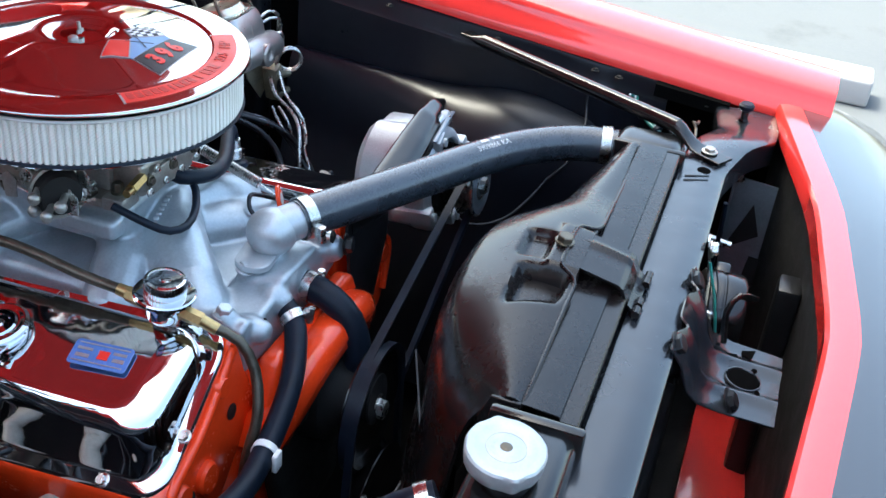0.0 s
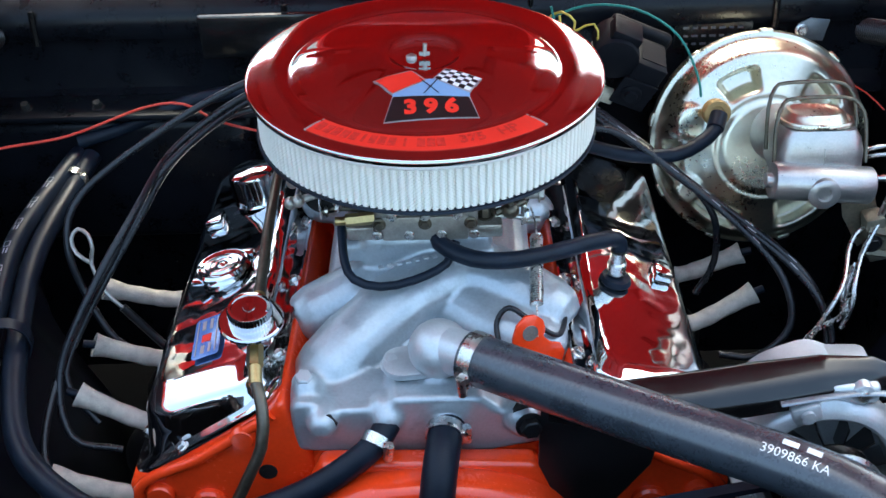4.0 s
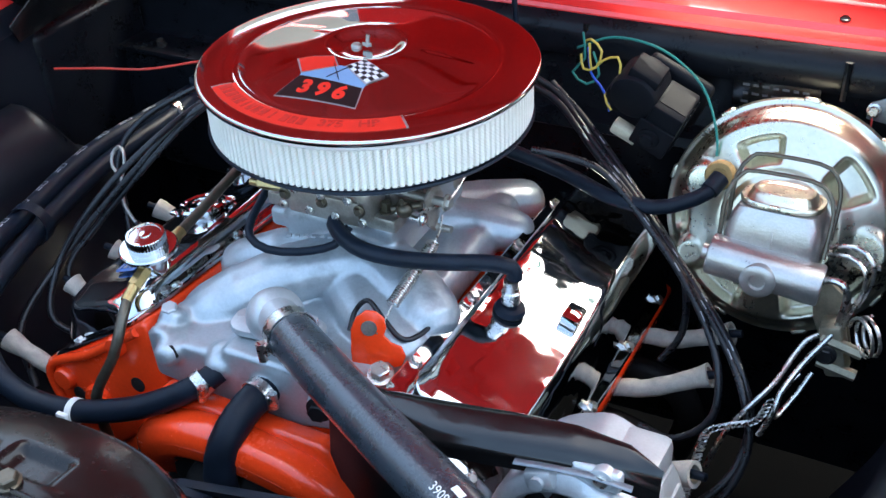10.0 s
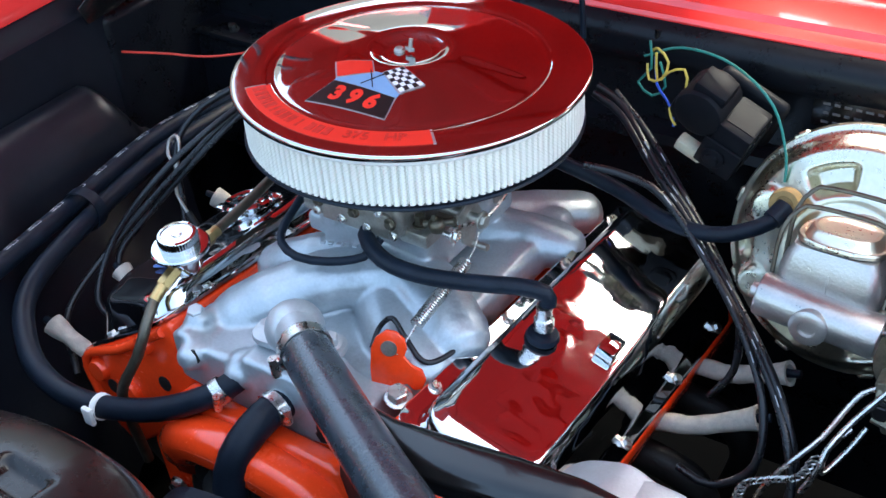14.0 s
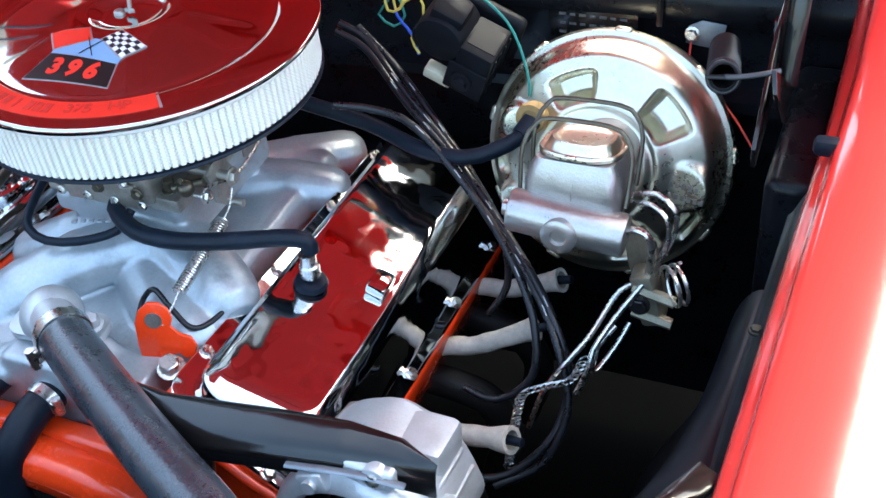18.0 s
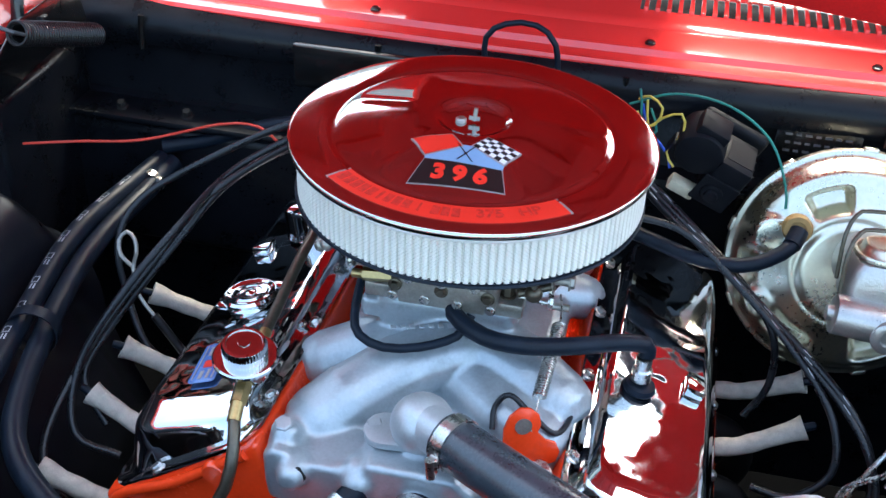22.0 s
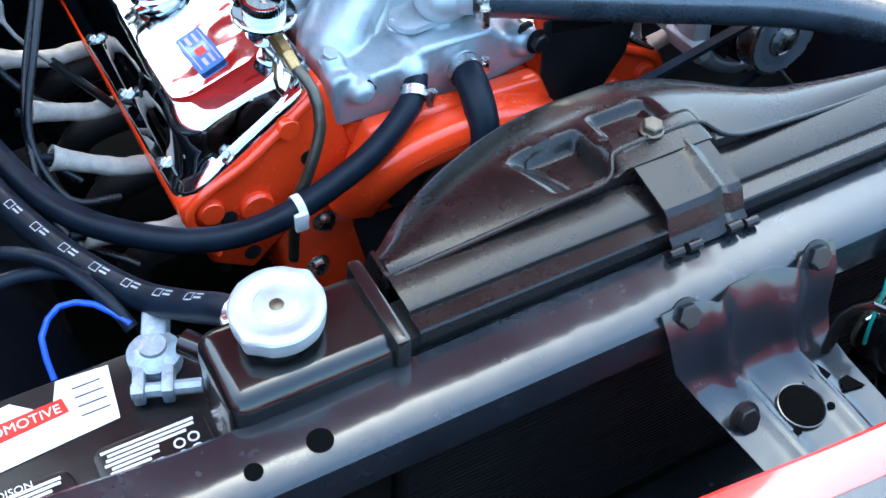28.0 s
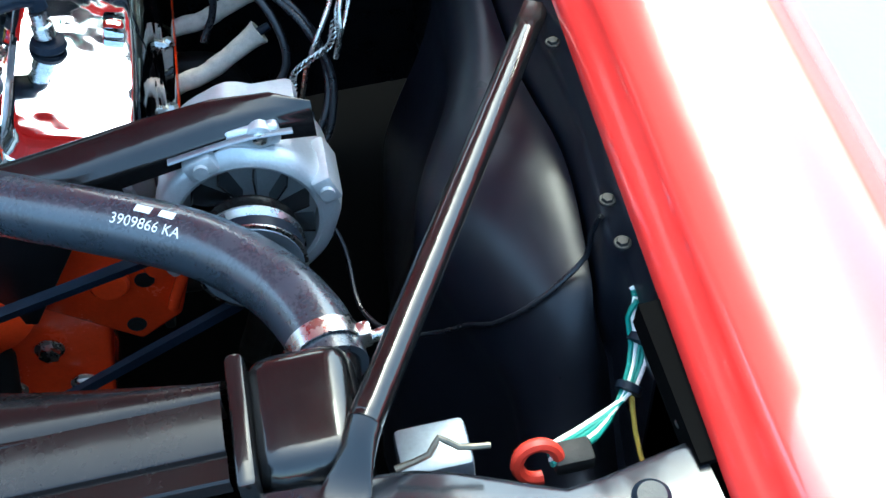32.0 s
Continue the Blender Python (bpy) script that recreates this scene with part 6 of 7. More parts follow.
def wrap_bar(path, radius, centre_s, half_s, turn, half_turn, parent, material, name="print_bar"):
    """A thin printed bar bent round a hose."""
    seg_l = [0.0]
    for p, q in zip(path, path[1:]):
        seg_l.append(seg_l[-1] + (q - p).length)

    def fn(s, t):
        want = centre_s + (2 * s - 1) * half_s
        i = max(k for k in range(len(path) - 1) if seg_l[k] <= max(0.0, want))
        c, d = path[i].lerp(path[i + 1], (want - seg_l[i]) / (seg_l[i + 1] - seg_l[i])), (path[i + 1] - path[i]).normalized()
        up = (Vector((0, 0, 1)) - d * d.z).normalized()
        out = d.cross(up)
        if out.y > 0.2 or out.x * (1 if abs(out.y) <= 0.2 else 0) > 0:
            out = -out
        a = turn + (2 * t - 1) * half_turn
        return c + (up * math.cos(a) + out * math.sin(a)) * (radius + 0.0003)
    return part(name, grid(4, 4, fn), material, parent)


for c_s, h_s in ((0.289, 0.0065), (0.308, 0.006)):
    wrap_bar(uh_path, 0.0240, c_s, h_s, -0.02, 0.13, uh, PRINT)


def hose(name, pts, r, material, label, category="hose", seg=12, group="", step=0.012):
    return solo(name, tube(pts, r, seg, step), material, label, category, group)


ha_pts = [(-0.455, 0.235, 0.775), (-0.470, 0.18, 0.768), (-0.487, 0.05, 0.762), (-0.468, -0.102, 0.752), (-0.440, -0.231, 0.752), (-0.407, -0.333, 0.762), (-0.372, -0.415, 0.780), (-0.346, -0.466, 0.806), (-0.328, -0.503, 0.832), (-0.314, -0.532, 0.846)]
ha = thing("heater_hose", (-0.44, -0.1, 0.74), "thick black heater hose with white printed marks", "hose")
ha_path = smooth_path(ha_pts, 0.012)
part("hose", tube(ha_path, 0.0125, 16, raw=True), RUBBER, ha)
for k in range(17):
    c_s = 0.07 + 0.043 * k
    for edge in (-1, 1):
        wrap_bar(ha_path, 0.0125, c_s + edge * 0.0045, 0.0005, 0.15, 0.30, ha, WIREPRINT, "print_mark")
        wrap_bar(ha_path, 0.0125, c_s, 0.0052, 0.15 + edge * 0.27, 0.035, ha, WIREPRINT, "print_mark")
    wrap_bar(ha_path, 0.0125, c_s + 0.012, 0.0046, 0.24, 0.07, ha, WIREPRINT, "print_mark")
    wrap_bar(ha_path, 0.0125, c_s + 0.012, 0.0046, -0.06, 0.07, ha, WIREPRINT, "print_mark")
part("clamp", merge(ring_clamp((-0.318, -0.523, 0.8415), (0.42, -0.83, 0.36), 0.0132, 0.011), box((-0.331, -0.532, 0.850), (0.009, 0.009, 0.012), 0.002)), STEEL, ha)
hb_pts = [(-0.440, 0.235, 0.772), (-0.452, 0.18, 0.760), (-0.463, 0.042, 0.750), (-0.440, -0.110, 0.740), (-0.398, -0.240, 0.730), (-0.329, -0.302, 0.715), (-0.263, -0.322, 0.705), (-0.194, -0.319, 0.707), (-0.112, -0.308, 0.733), (-0.055, -0.285, 0.760), (-0.037, -0.262, 0.772)]
hb = thing("heater_hose", (-0.3, -0.15, 0.70), "black rubber heater hose curving to the intake manifold", "hose")
part("hose", tube(hb_pts, 0.0125, 16), RUBBER, hb)
part("clamp", merge(ring_clamp((-0.047, -0.278, 0.765), (0.45, 0.75, 0.45), 0.0132, 0.010), box((-0.036, -0.290, 0.768), (0.009, 0.009, 0.012), 0.002), cyl((-0.034, -0.294, 0.776), (-0.037, -0.293, 0.758), 0.0042, seg=8)), STEEL, hb)
part("clamp", merge(ring_clamp((-0.455, 0.195, 0.764), (0.1, 1, 0.1), 0.0130, 0.010), box((-0.440, 0.19, 0.765), (0.008, 0.010, 0.018), 0.002)), STEEL, hb)
part("strap", merge(lathe([(0.0270, -0.008), (0.0285, -0.008), (0.0285, 0.008), (0.0270, 0.008)], (-0.452, -0.105, 0.746), (0.2, -0.97, 0), 20, False, False)), RUBBER, hb)
part("cable_tie", merge(lathe([(0.0130, -0.004), (0.0142, -0.004), (0.0142, 0.004), (0.0130, 0.004)], (-0.192, -0.3188, 0.707), (1, 0.05, 0.1), 18, False, False), box((-0.196, -0.334, 0.704), (0.014, 0.006, 0.022), 0.002)), WHITE, hb, "white cable tie")
bp = thing("bypass_hose", (0.02, -0.29, 0.68), "short black rubber bypass hose bent downward", "hose")
part("hose", tube([(0.020, -0.250, 0.766), (0.016, -0.272, 0.766), (0.012, -0.298, 0.760), (0.008, -0.322, 0.742), (0.006, -0.334, 0.712), (0.006, -0.334, 0.668), (0.008, -0.328, 0.62)], 0.0165, 20), RUBBER, bp)
part("clamp", merge(ring_clamp((0.016, -0.270, 0.766), (-0.12, -1, -0.05), 0.0170, 0.011), box((0.034, -0.274, 0.768), (0.009, 0.010, 0.014), 0.002), cyl((0.036, -0.274, 0.760), (0.036, -0.274, 0.778), 0.0045, seg=10)), STEEL, bp)

pcv = thing("pcv_valve", (0.19, -0.085, 0.79), "PCV valve with its black hose to the carburetor", "pcv valve")
part("hose", tube([(0.012, -0.088, 0.874), (0.014, -0.108, 0.866), (0.046, -0.124, 0.858), (0.085, -0.120, 0.852), (0.131, -0.101, 0.847), (0.173, -0.080, 0.844), (0.196, -0.070, 0.838), (0.199, -0.071, 0.826)], 0.0088, 14), RUBBER, pcv)
part("valve", lathe([(0.010, 0), (0.010, 0.012), (0.008, 0.014), (0.008, 0.026)], (0.197, -0.075, 0.800), (0.02, 0.02, 1), 20), STEEL, pcv)
part("grommet", lathe([(0.015, 0), (0.017, 0.003), (0.015, 0.008), (0.011, 0.009)], (0.196, -0.077, 0.788), (0.2, 0, 1), 24), RUBBER, pcv)
hose("vacuum_hose", [(-0.085, -0.085, 0.872), (-0.080, -0.125, 0.858), (-0.070, -0.143, 0.850), (-0.045, -0.149, 0.845), (-0.012, -0.140, 0.845), (0.020, -0.122, 0.851), (0.030, -0.105, 0.866)], 0.0045, RUBBER, "thin black vacuum hose looped below the carburetor", "hose")
hose("vacuum_hose", [(0.069, -0.182, 0.798), (0.068, -0.166, 0.812), (0.080, -0.160, 0.824), (0.100, -0.168, 0.815), (0.125, -0.174, 0.800), (0.136, -0.150, 0.795), (0.140, -0.105, 0.798)], 0.0028, WIRE, "thin black wire beside the lifting bracket", "wire", 10, "", 0.004)
bbh = thing("brake_booster_hose", (0.2, 0.12, 0.82), "black vacuum hose to the brake booster", "hose")
part("hose", tube([(0.345, 0.155, 0.855), (0.337, 0.135, 0.845), (0.315, 0.118, 0.836), (0.287, 0.107, 0.830), (0.237, 0.111, 0.828), (0.169, 0.128, 0.838), (0.09, 0.12, 0.86)], 0.0085, 14), RUBBER, bbh)
part("end_cuff", tube([(0.345, 0.154, 0.855), (0.338, 0.137, 0.846)], 0.0105, 14, raw=True), RUBBER, bbh)

WL = [
    ([(0.10, 0.215, 0.905), (0.133, 0.211, 0.890), (0.193, 0.169, 0.860), (0.262, 0.127, 0.822), (0.348, 0.059, 0.780), (0.393, 0.017, 0.760), (0.424, -0.017, 0.738), (0.443, -0.040, 0.700), (0.438, -0.075, 0.655), (0.40, -0.11, 0.62), (0.35, -0.13, 0.62)], 0.0042),
    ([(0.10, 0.205, 0.900), (0.138, 0.200, 0.884), (0.20, 0.158, 0.852), (0.270, 0.117, 0.815), (0.352, 0.050, 0.775), (0.400, 0.004, 0.752), (0.432, -0.035, 0.725), (0.448, -0.062, 0.680), (0.432, -0.095, 0.632), (0.39, -0.12, 0.61)], 0.0042),
    ([(0.142, 0.105, 0.872), (0.185, 0.121, 0.862), (0.230, 0.117, 0.850), (0.305, 0.080, 0.803), (0.360, 0.035, 0.770), (0.398, -0.010, 0.735), (0.405, -0.04, 0.69), (0.37, -0.05, 0.655), (0.33, -0.04, 0.65)], 0.0042),
    ([(0.12, 0.22, 0.90), (0.17, 0.20, 0.87), (0.24, 0.15, 0.835), (0.30, 0.105, 0.80), (0.335, 0.08, 0.76), (0.34, 0.07, 0.70), (0.32, 0.06, 0.66)], 0.0042),
]
for pts, r in WL:
    sw = thing("spark_plug_wire", pts[4], "black spark plug wire with white print along the driver side", "spark plug wire", group="spark plug wires")
    sw_path = smooth_path(pts, 0.012)
    part("insulation", tube(sw_path, r, 12, raw=True), WIRE, sw)
    length = sum((q - p).length for p, q in zip(sw_path, sw_path[1:]))
    c_s = 0.10
    while c_s < length - 0.2:
        wrap_bar(sw_path, r, c_s, 0.006, 0.3, 0.11, sw, WIREPRINT, "print_mark")
        c_s += 0.062 if int(c_s * 100) % 3 else 0.030
WR = [
    [(-0.09, 0.19, 0.92), (-0.121, 0.170, 0.930), (-0.215, 0.133, 0.920), (-0.316, 0.112, 0.870), (-0.400, 0.069, 0.820), (-0.414, 0.027, 0.780), (-0.398, 0.005, 0.720), (-0.365, -0.025, 0.680), (-0.33, -0.03, 0.66)],
    [(-0.08, 0.18, 0.91), (-0.116, 0.161, 0.920), (-0.200, 0.137, 0.910), (-0.285, 0.084, 0.870), (-0.319, -0.002, 0.840), (-0.358, -0.068, 0.790), (-0.394, -0.122, 0.720), (-0.38, -0.17, 0.67), (-0.33, -0.17, 0.65)],
    [(-0.09, 0.12, 0.90), (-0.127, 0.121, 0.900), (-0.185, 0.140, 0.890), (-0.239, 0.126, 0.880), (-0.288, 0.067, 0.860), (-0.322, 0.007, 0.820), (-0.379, -0.066, 0.740), (-0.394, -0.115, 0.700), (-0.36, -0.14, 0.66)],
    [(-0.09, 0.16, 0.91), (-0.14, 0.155, 0.915), (-0.22, 0.125, 0.895), (-0.30, 0.05, 0.855), (-0.345, -0.02, 0.80), (-0.39, -0.10, 0.73), (-0.40, -0.2, 0.67), (-0.34, -0.25, 0.63)],
]
for pts in WR:
    hose("spark_plug_wire", pts, 0.0042, WIRE, "black spark plug wire over the passenger side", "spark plug wire", group="spark plug wires")
hose("primary_wire", [(-0.552, 0.082, 0.862), (-0.486, 0.100, 0.866), (-0.416, 0.119, 0.869), (-0.342, 0.176, 0.872), (-0.296, 0.185, 0.871), (-0.250, 0.157, 0.862), (-0.2, 0.15, 0.85)], 0.0017, REDWIRE, "single red wire along the firewall", "wire", 8)
hose("cowl_drain_hose", [(-0.035, 0.268, 0.94), (-0.038, 0.272, 0.985), (-0.015, 0.275, 1.004), (0.02, 0.276, 1.006), (0.045, 0.274, 0.985), (0.052, 0.27, 0.93)], 0.0036, RUBBER, "thin black hose looped above the firewall", "hose")
hose("heater_pipe", [(-0.455, 0.24, 0.79), (-0.40, 0.255, 0.80), (-0.30, 0.262, 0.835), (-0.22, 0.26, 0.85)], 0.0095, RUBBER, "black pipe along the firewall", "pipe")
dip = thing("oil_dipstick", (-0.36, -0.03, 0.69), "steel dipstick with a round pull loop", "dipstick")
part("loop", tube([(-0.378, -0.008, 0.778), (-0.392, -0.006, 0.790), (-0.398, 0.004, 0.803), (-0.390, 0.010, 0.812), (-0.378, 0.004, 0.808), (-0.374, -0.004, 0.794), (-0.377, -0.010, 0.778), (-0.362, -0.030, 0.755), (-0.335, -0.034, 0.72)], 0.0024, 8), CARB, dip)
part("tube", cyl((-0.345, -0.034, 0.735), (-0.295, -0.036, 0.66), 0.005, seg=10), SATIN, dip)

# exhaust headers, coloured dark for shade, and woven sleeves over the spark plug boots
for side in (-1, 1):
    hd = thing("exhaust_header", (side * 0.33, -0.02, 0.40), "dark exhaust header tubes below the cylinder head", "exhaust header", "exhaust headers")
    for v in (-0.205, -0.085, 0.03, 0.145):
        p = [EM @ Vector(q) for q in ((side * 0.25, v, 0.600), (side * 0.285, v, 0.600), (side * 0.325, v + 0.006, 0.585), (side * 0.345, v + 0.02, 0.54), (side * 0.335, v + 0.05, 0.47), (side * 0.31, v + 0.08, 0.38))]
        part("primary_tube", tube(p, 0.0185, 14), DARKPIPE, hd)
    part("flange", moved(box((side * 0.252, -0.03, 0.600), (0.010, 0.44, 0.05), 0.003), EM), DARKPIPE, hd)
SLEEVES = [((-0.398, 0.059, 0.690), (-0.270, 0.095, 0.645)), ((-0.384, -0.045, 0.690), (-0.265, -0.020, 0.645)), ((-0.381, -0.126, 0.690), (-0.262, -0.138, 0.645)), ((-0.383, -0.235, 0.680), (-0.250, -0.228, 0.640)),
           ((0.386, 0.115, 0.680), (0.262, 0.117, 0.640)), ((0.383, 0.035, 0.680), (0.262, 0.010, 0.640)), ((0.410, -0.115, 0.680), (0.265, -0.085, 0.640)), ((0.395, -0.205, 0.675), (0.262, -0.19, 0.640))]
for a, b in SLEEVES:
    a, b = Vector(a), Vector(b)
    d = (a - b).normalized()
    mid = a.lerp(b, 0.5) - Vector((0, 0, 0.010))
    sl = thing("plug_wire_sleeve", b, "pale woven heat sleeve over a spark plug boot", "heat sleeve", "heat sleeves")
    path = smooth_path([b, b.lerp(mid, 0.6), mid, a], 0.008)
    n = len(path)
    rings = []
    u0 = frame_of(path[1] - path[0])[0]
    for i, q in enumerate(path):
        tan = (path[min(i + 1, n - 1)] - path[max(i - 1, 0)]).normalized()
        u0 = (u0 - tan * u0.dot(tan)).normalized()
        v0 = tan.cross(u0)
        r = 0.0098 + 0.0016 * math.sin(i * 1.7) * 0.3 + 0.0045 * sstep((i / n - 0.75) / 0.25)
        rings.append([q + (u0 * math.cos(k * math.pi / 12) + v0 * math.sin(k * math.pi / 12)) * (r + 0.0005 * (k % 2)) for k in range(24)])
    rings.append([path[-1] + (q - path[-1]) * 0.7 for q in rings[-1]])
    rings.append([path[-1] + (q - path[-1]) * 1.0 - d * 0.015 for q in rings[-1]])
    part("sleeve", loft(rings), SLEEVE, sl)
    part("boot", cyl(a - d * 0.02, a + d * 0.012, 0.0055, 0.0045, 12), RUBBER, sl)

# ---- brake booster, master cylinder, wiper motor, hinges ----
bo = thing("brake_booster", (0.413, 0.21, 0.66), "round gold-zinc plated brake booster with raised webs", "brake booster")
BC = Vector((0.410, 0.205, 0.790))
BX = Vector((0.0, -1.0, 0.34)).normalized()
BR = 0.1315
u_ = Vector((1, 0, 0))
v_ = u_.cross(BX).normalized() * -1
v_ = v_ if v_.z > 0 else -v_


part("rear_shell", lathe([(0.08, -0.075), (0.11, -0.07), (BR - 0.006, -0.05), (BR - 0.002, -0.012), (BR, -0.008)], BC, BX, 72), ZINC, bo)
part("seam", lathe([(BR - 0.002, -0.010), (BR + 0.003, -0.008), (BR + 0.004, -0.003), (BR + 0.002, 0.002), (BR - 0.004, 0.004)], BC, BX, 72, False, False), ZINC, bo)


def booster_face(s, t):
    r = lerp(BR - 0.003, 0.012, s)
    a = 2 * math.pi * t
    q = r / BR
    h = table(q, [(0.0, 0.056), (0.40, 0.052), (0.50, 0.044), (0.60, 0.038), (0.86, 0.026), (0.92, 0.014), (0.95, 0.006), (1.0, 0.002)])
    for centre, half, q0, q1 in ((113, 13, 0.56, 0.72), (42, 12, 0.55, 0.76), (-31, 9, 0.80, 0.90), (-62, 13, 0.58, 0.80), (236, 15, 0.68, 0.84), (187, 8, 0.80, 0.90)):
        off = abs((math.degrees(a) - centre + 180) % 360 - 180)
        h -= 0.020 * sstep((half + 5 - off) / 7) * sstep((q - q0 + 0.05) / 0.08) * sstep((q1 + 0.04 - q) / 0.07)
    h += 0.004 * sstep((q - 0.45) / 0.05) * sstep((0.95 - q) / 0.06)
    for centre, q0, size in ((-8, 0.72, 0.19), (161, 0.72, 0.15), (211, 0.80, 0.13)):
        off = math.hypot(q * math.cos(a) - q0 * math.cos(radians(centre)), q * math.sin(a) - q0 * math.sin(radians(centre)))
        h = max(h, lerp(h, 0.041, sstep((size + 0.05 - off) / 0.08)))
    return BC + BX * h + u_ * (r * math.cos(a)) + v_ * (r * math.sin(a))


bf = grid(48, 241, booster_face, None)
bmesh.ops.remove_doubles(bf, verts=bf.verts, dist=0.00005)
part("front_shell", bf, ZINC, bo, sharp=70)
for k in range(9):
    a = radians(40 * k + 8)
    d = u_ * math.cos(a) + v_ * math.sin(a)
    part("crimp_tab", box(BC + d * (BR + 0.003) - BX * 0.002, (0.018, 0.010, 0.006), 0.002, 1, Matrix((( (-u_ * math.sin(a) + v_ * math.cos(a)).x, BX.x, d.x), ((-u_ * math.sin(a) + v_ * math.cos(a)).y, BX.y, d.y), ((-u_ * math.sin(a) + v_ * math.cos(a)).z, BX.z, d.z))).to_4x4()), ZINC, bo)
for row in range(2):
    for k in range(5 if row == 0 else 7):
        p_ = BC + BX * 0.0415 + u_ * (BR * (0.60 + 0.05 * k - 0.05 * row)) + v_ * (BR * (-0.06 - 0.085 * row - 0.006 * k))
        part("embossed_bar", box(p_, (0.0042, 0.0012, 0.0055), 0.0005, 1, Matrix.Rotation(radians(-18), 4, "X")), CARB, bo)
part("check_valve", merge(lathe([(0.016, -0.012), (0.0165, 0.0), (0.0145, 0.003), (0.009, 0.003), (0.008, 0.0015), (0.003, 0.0015)], (0.343, 0.156, 0.856), BX, 28)), OCHRE, bo, "ochre rubber check valve")
mc = thing("master_cylinder", (0.427, 0.05, 0.81), "dual reservoir brake master cylinder of cast metal", "master cylinder")
part("bore", merge(cyl((0.372, 0.012, 0.853), (0.482, 0.014, 0.842), 0.0205, seg=26, bev=0.003), cyl((0.366, 0.012, 0.8535), (0.374, 0.012, 0.853), 0.008, seg=12)), MCCAST, mc)
part("boss", merge(lathe([(0.017, 0), (0.017, 0.018), (0.014, 0.020), (0.008, 0.020), (0.007, 0.017)], (0.425, 0.008, 0.845), (0, -1, 0.1), 24)), MCCAST, mc)
def oval(cx, cy, w, d, z, e=0.75, n=40):
    ring = []
    for k in range(n):
        a = 2 * math.pi * k / n
        ca, sa = math.cos(a), math.sin(a)
        ring.append(Vector((cx + w * math.copysign(abs(ca) ** e, ca), cy + d * math.copysign(abs(sa) ** e, sa), z)))
    return ring


MT = Matrix.Translation((0.427, 0.030, 0.862)) @ Matrix.Rotation(radians(-14), 4, "X") @ Matrix.Translation((-0.427, -0.030, -0.852))
part("reservoir", moved(loft([[Vector((0.427 + a, 0.056 + b, z)) for a, b in rrect(-w, w, -d, d, 0.012, 4)] for w, d, z in ((0.040, 0.034, 0.832), (0.0455, 0.039, 0.846), (0.0455, 0.039, 0.868), (0.042, 0.038, 0.882), (0.037, 0.036, 0.8905))]), MT), MCCAST, mc)
part("lid", moved(loft([oval(0.427, 0.060, w, d, z) for w, d, z in ((0.0375, 0.0365, 0.8905), (0.0400, 0.0390, 0.8915), (0.0405, 0.0395, 0.8945), (0.0395, 0.0385, 0.8965), (0.0365, 0.0350, 0.8960), (0.0350, 0.0335, 0.8940), (0.0335, 0.0320, 0.8950), (0.0315, 0.0295, 0.9010), (0.0290, 0.0270, 0.9040), (0.0260, 0.0235, 0.9045), (0.0235, 0.0205, 0.9030), (0.0205, 0.0170, 0.9022), (0.0100, 0.0080, 0.9020))]), MT), ZINC, mc)
part("lid_tab", moved(box((0.425, 0.0215, 0.8945), (0.012, 0.005, 0.004), 0.0012), MT), ZINC, mc)
part("cast_rib", moved(box((0.428, 0.0165, 0.861), (0.0016, 0.002, 0.022), 0.0006), MT), MCCAST, mc)
for dy in (-0.006, 0.030):
    part("bail_wire", tube([(0.377, 0.052 + dy - 0.02, 0.862), (0.377, 0.052 + dy - 0.006, 0.906), (0.386, 0.062 + dy, 0.922), (0.400, 0.066 + dy, 0.926), (0.452, 0.068 + dy, 0.925), (0.469, 0.064 + dy, 0.918), (0.477, 0.056 + dy, 0.900), (0.477, 0.05 + dy - 0.015, 0.862)], 0.0022, 8), FUELPIPE, mc)
part("neck", cyl((0.427, 0.10, 0.85), (0.422, 0.16, 0.825), 0.032, 0.036, 26), MCCAST, mc)

pv = thing("proportioning_valve", (0.49, 0.04, 0.74), "brass brake proportioning valve on an olive bracket", "brake valve")
part("bracket", prism([(0.462, 0.06, 0.835), (0.50, 0.045, 0.815), (0.515, 0.035, 0.765), (0.495, 0.04, 0.74), (0.475, 0.052, 0.775)], (0.002, 0.003, 0), 0.0006), OLIVE, pv)
part("body", merge(box((0.503, 0.022, 0.770), (0.022, 0.026, 0.060), 0.004, 2, Matrix.Rotation(radians(-14), 4, "Y")), cyl((0.49, 0.012, 0.785), (0.53, 0.01, 0.777), 0.006, seg=6), cyl((0.49, 0.012, 0.755), (0.528, 0.01, 0.749), 0.006, seg=6)), OLIVE, pv)
part("bolt", hexbolt((0.497, 0.008, 0.768), (0, -1, 0.1), 0.008, 0.006), SATIN, pv)
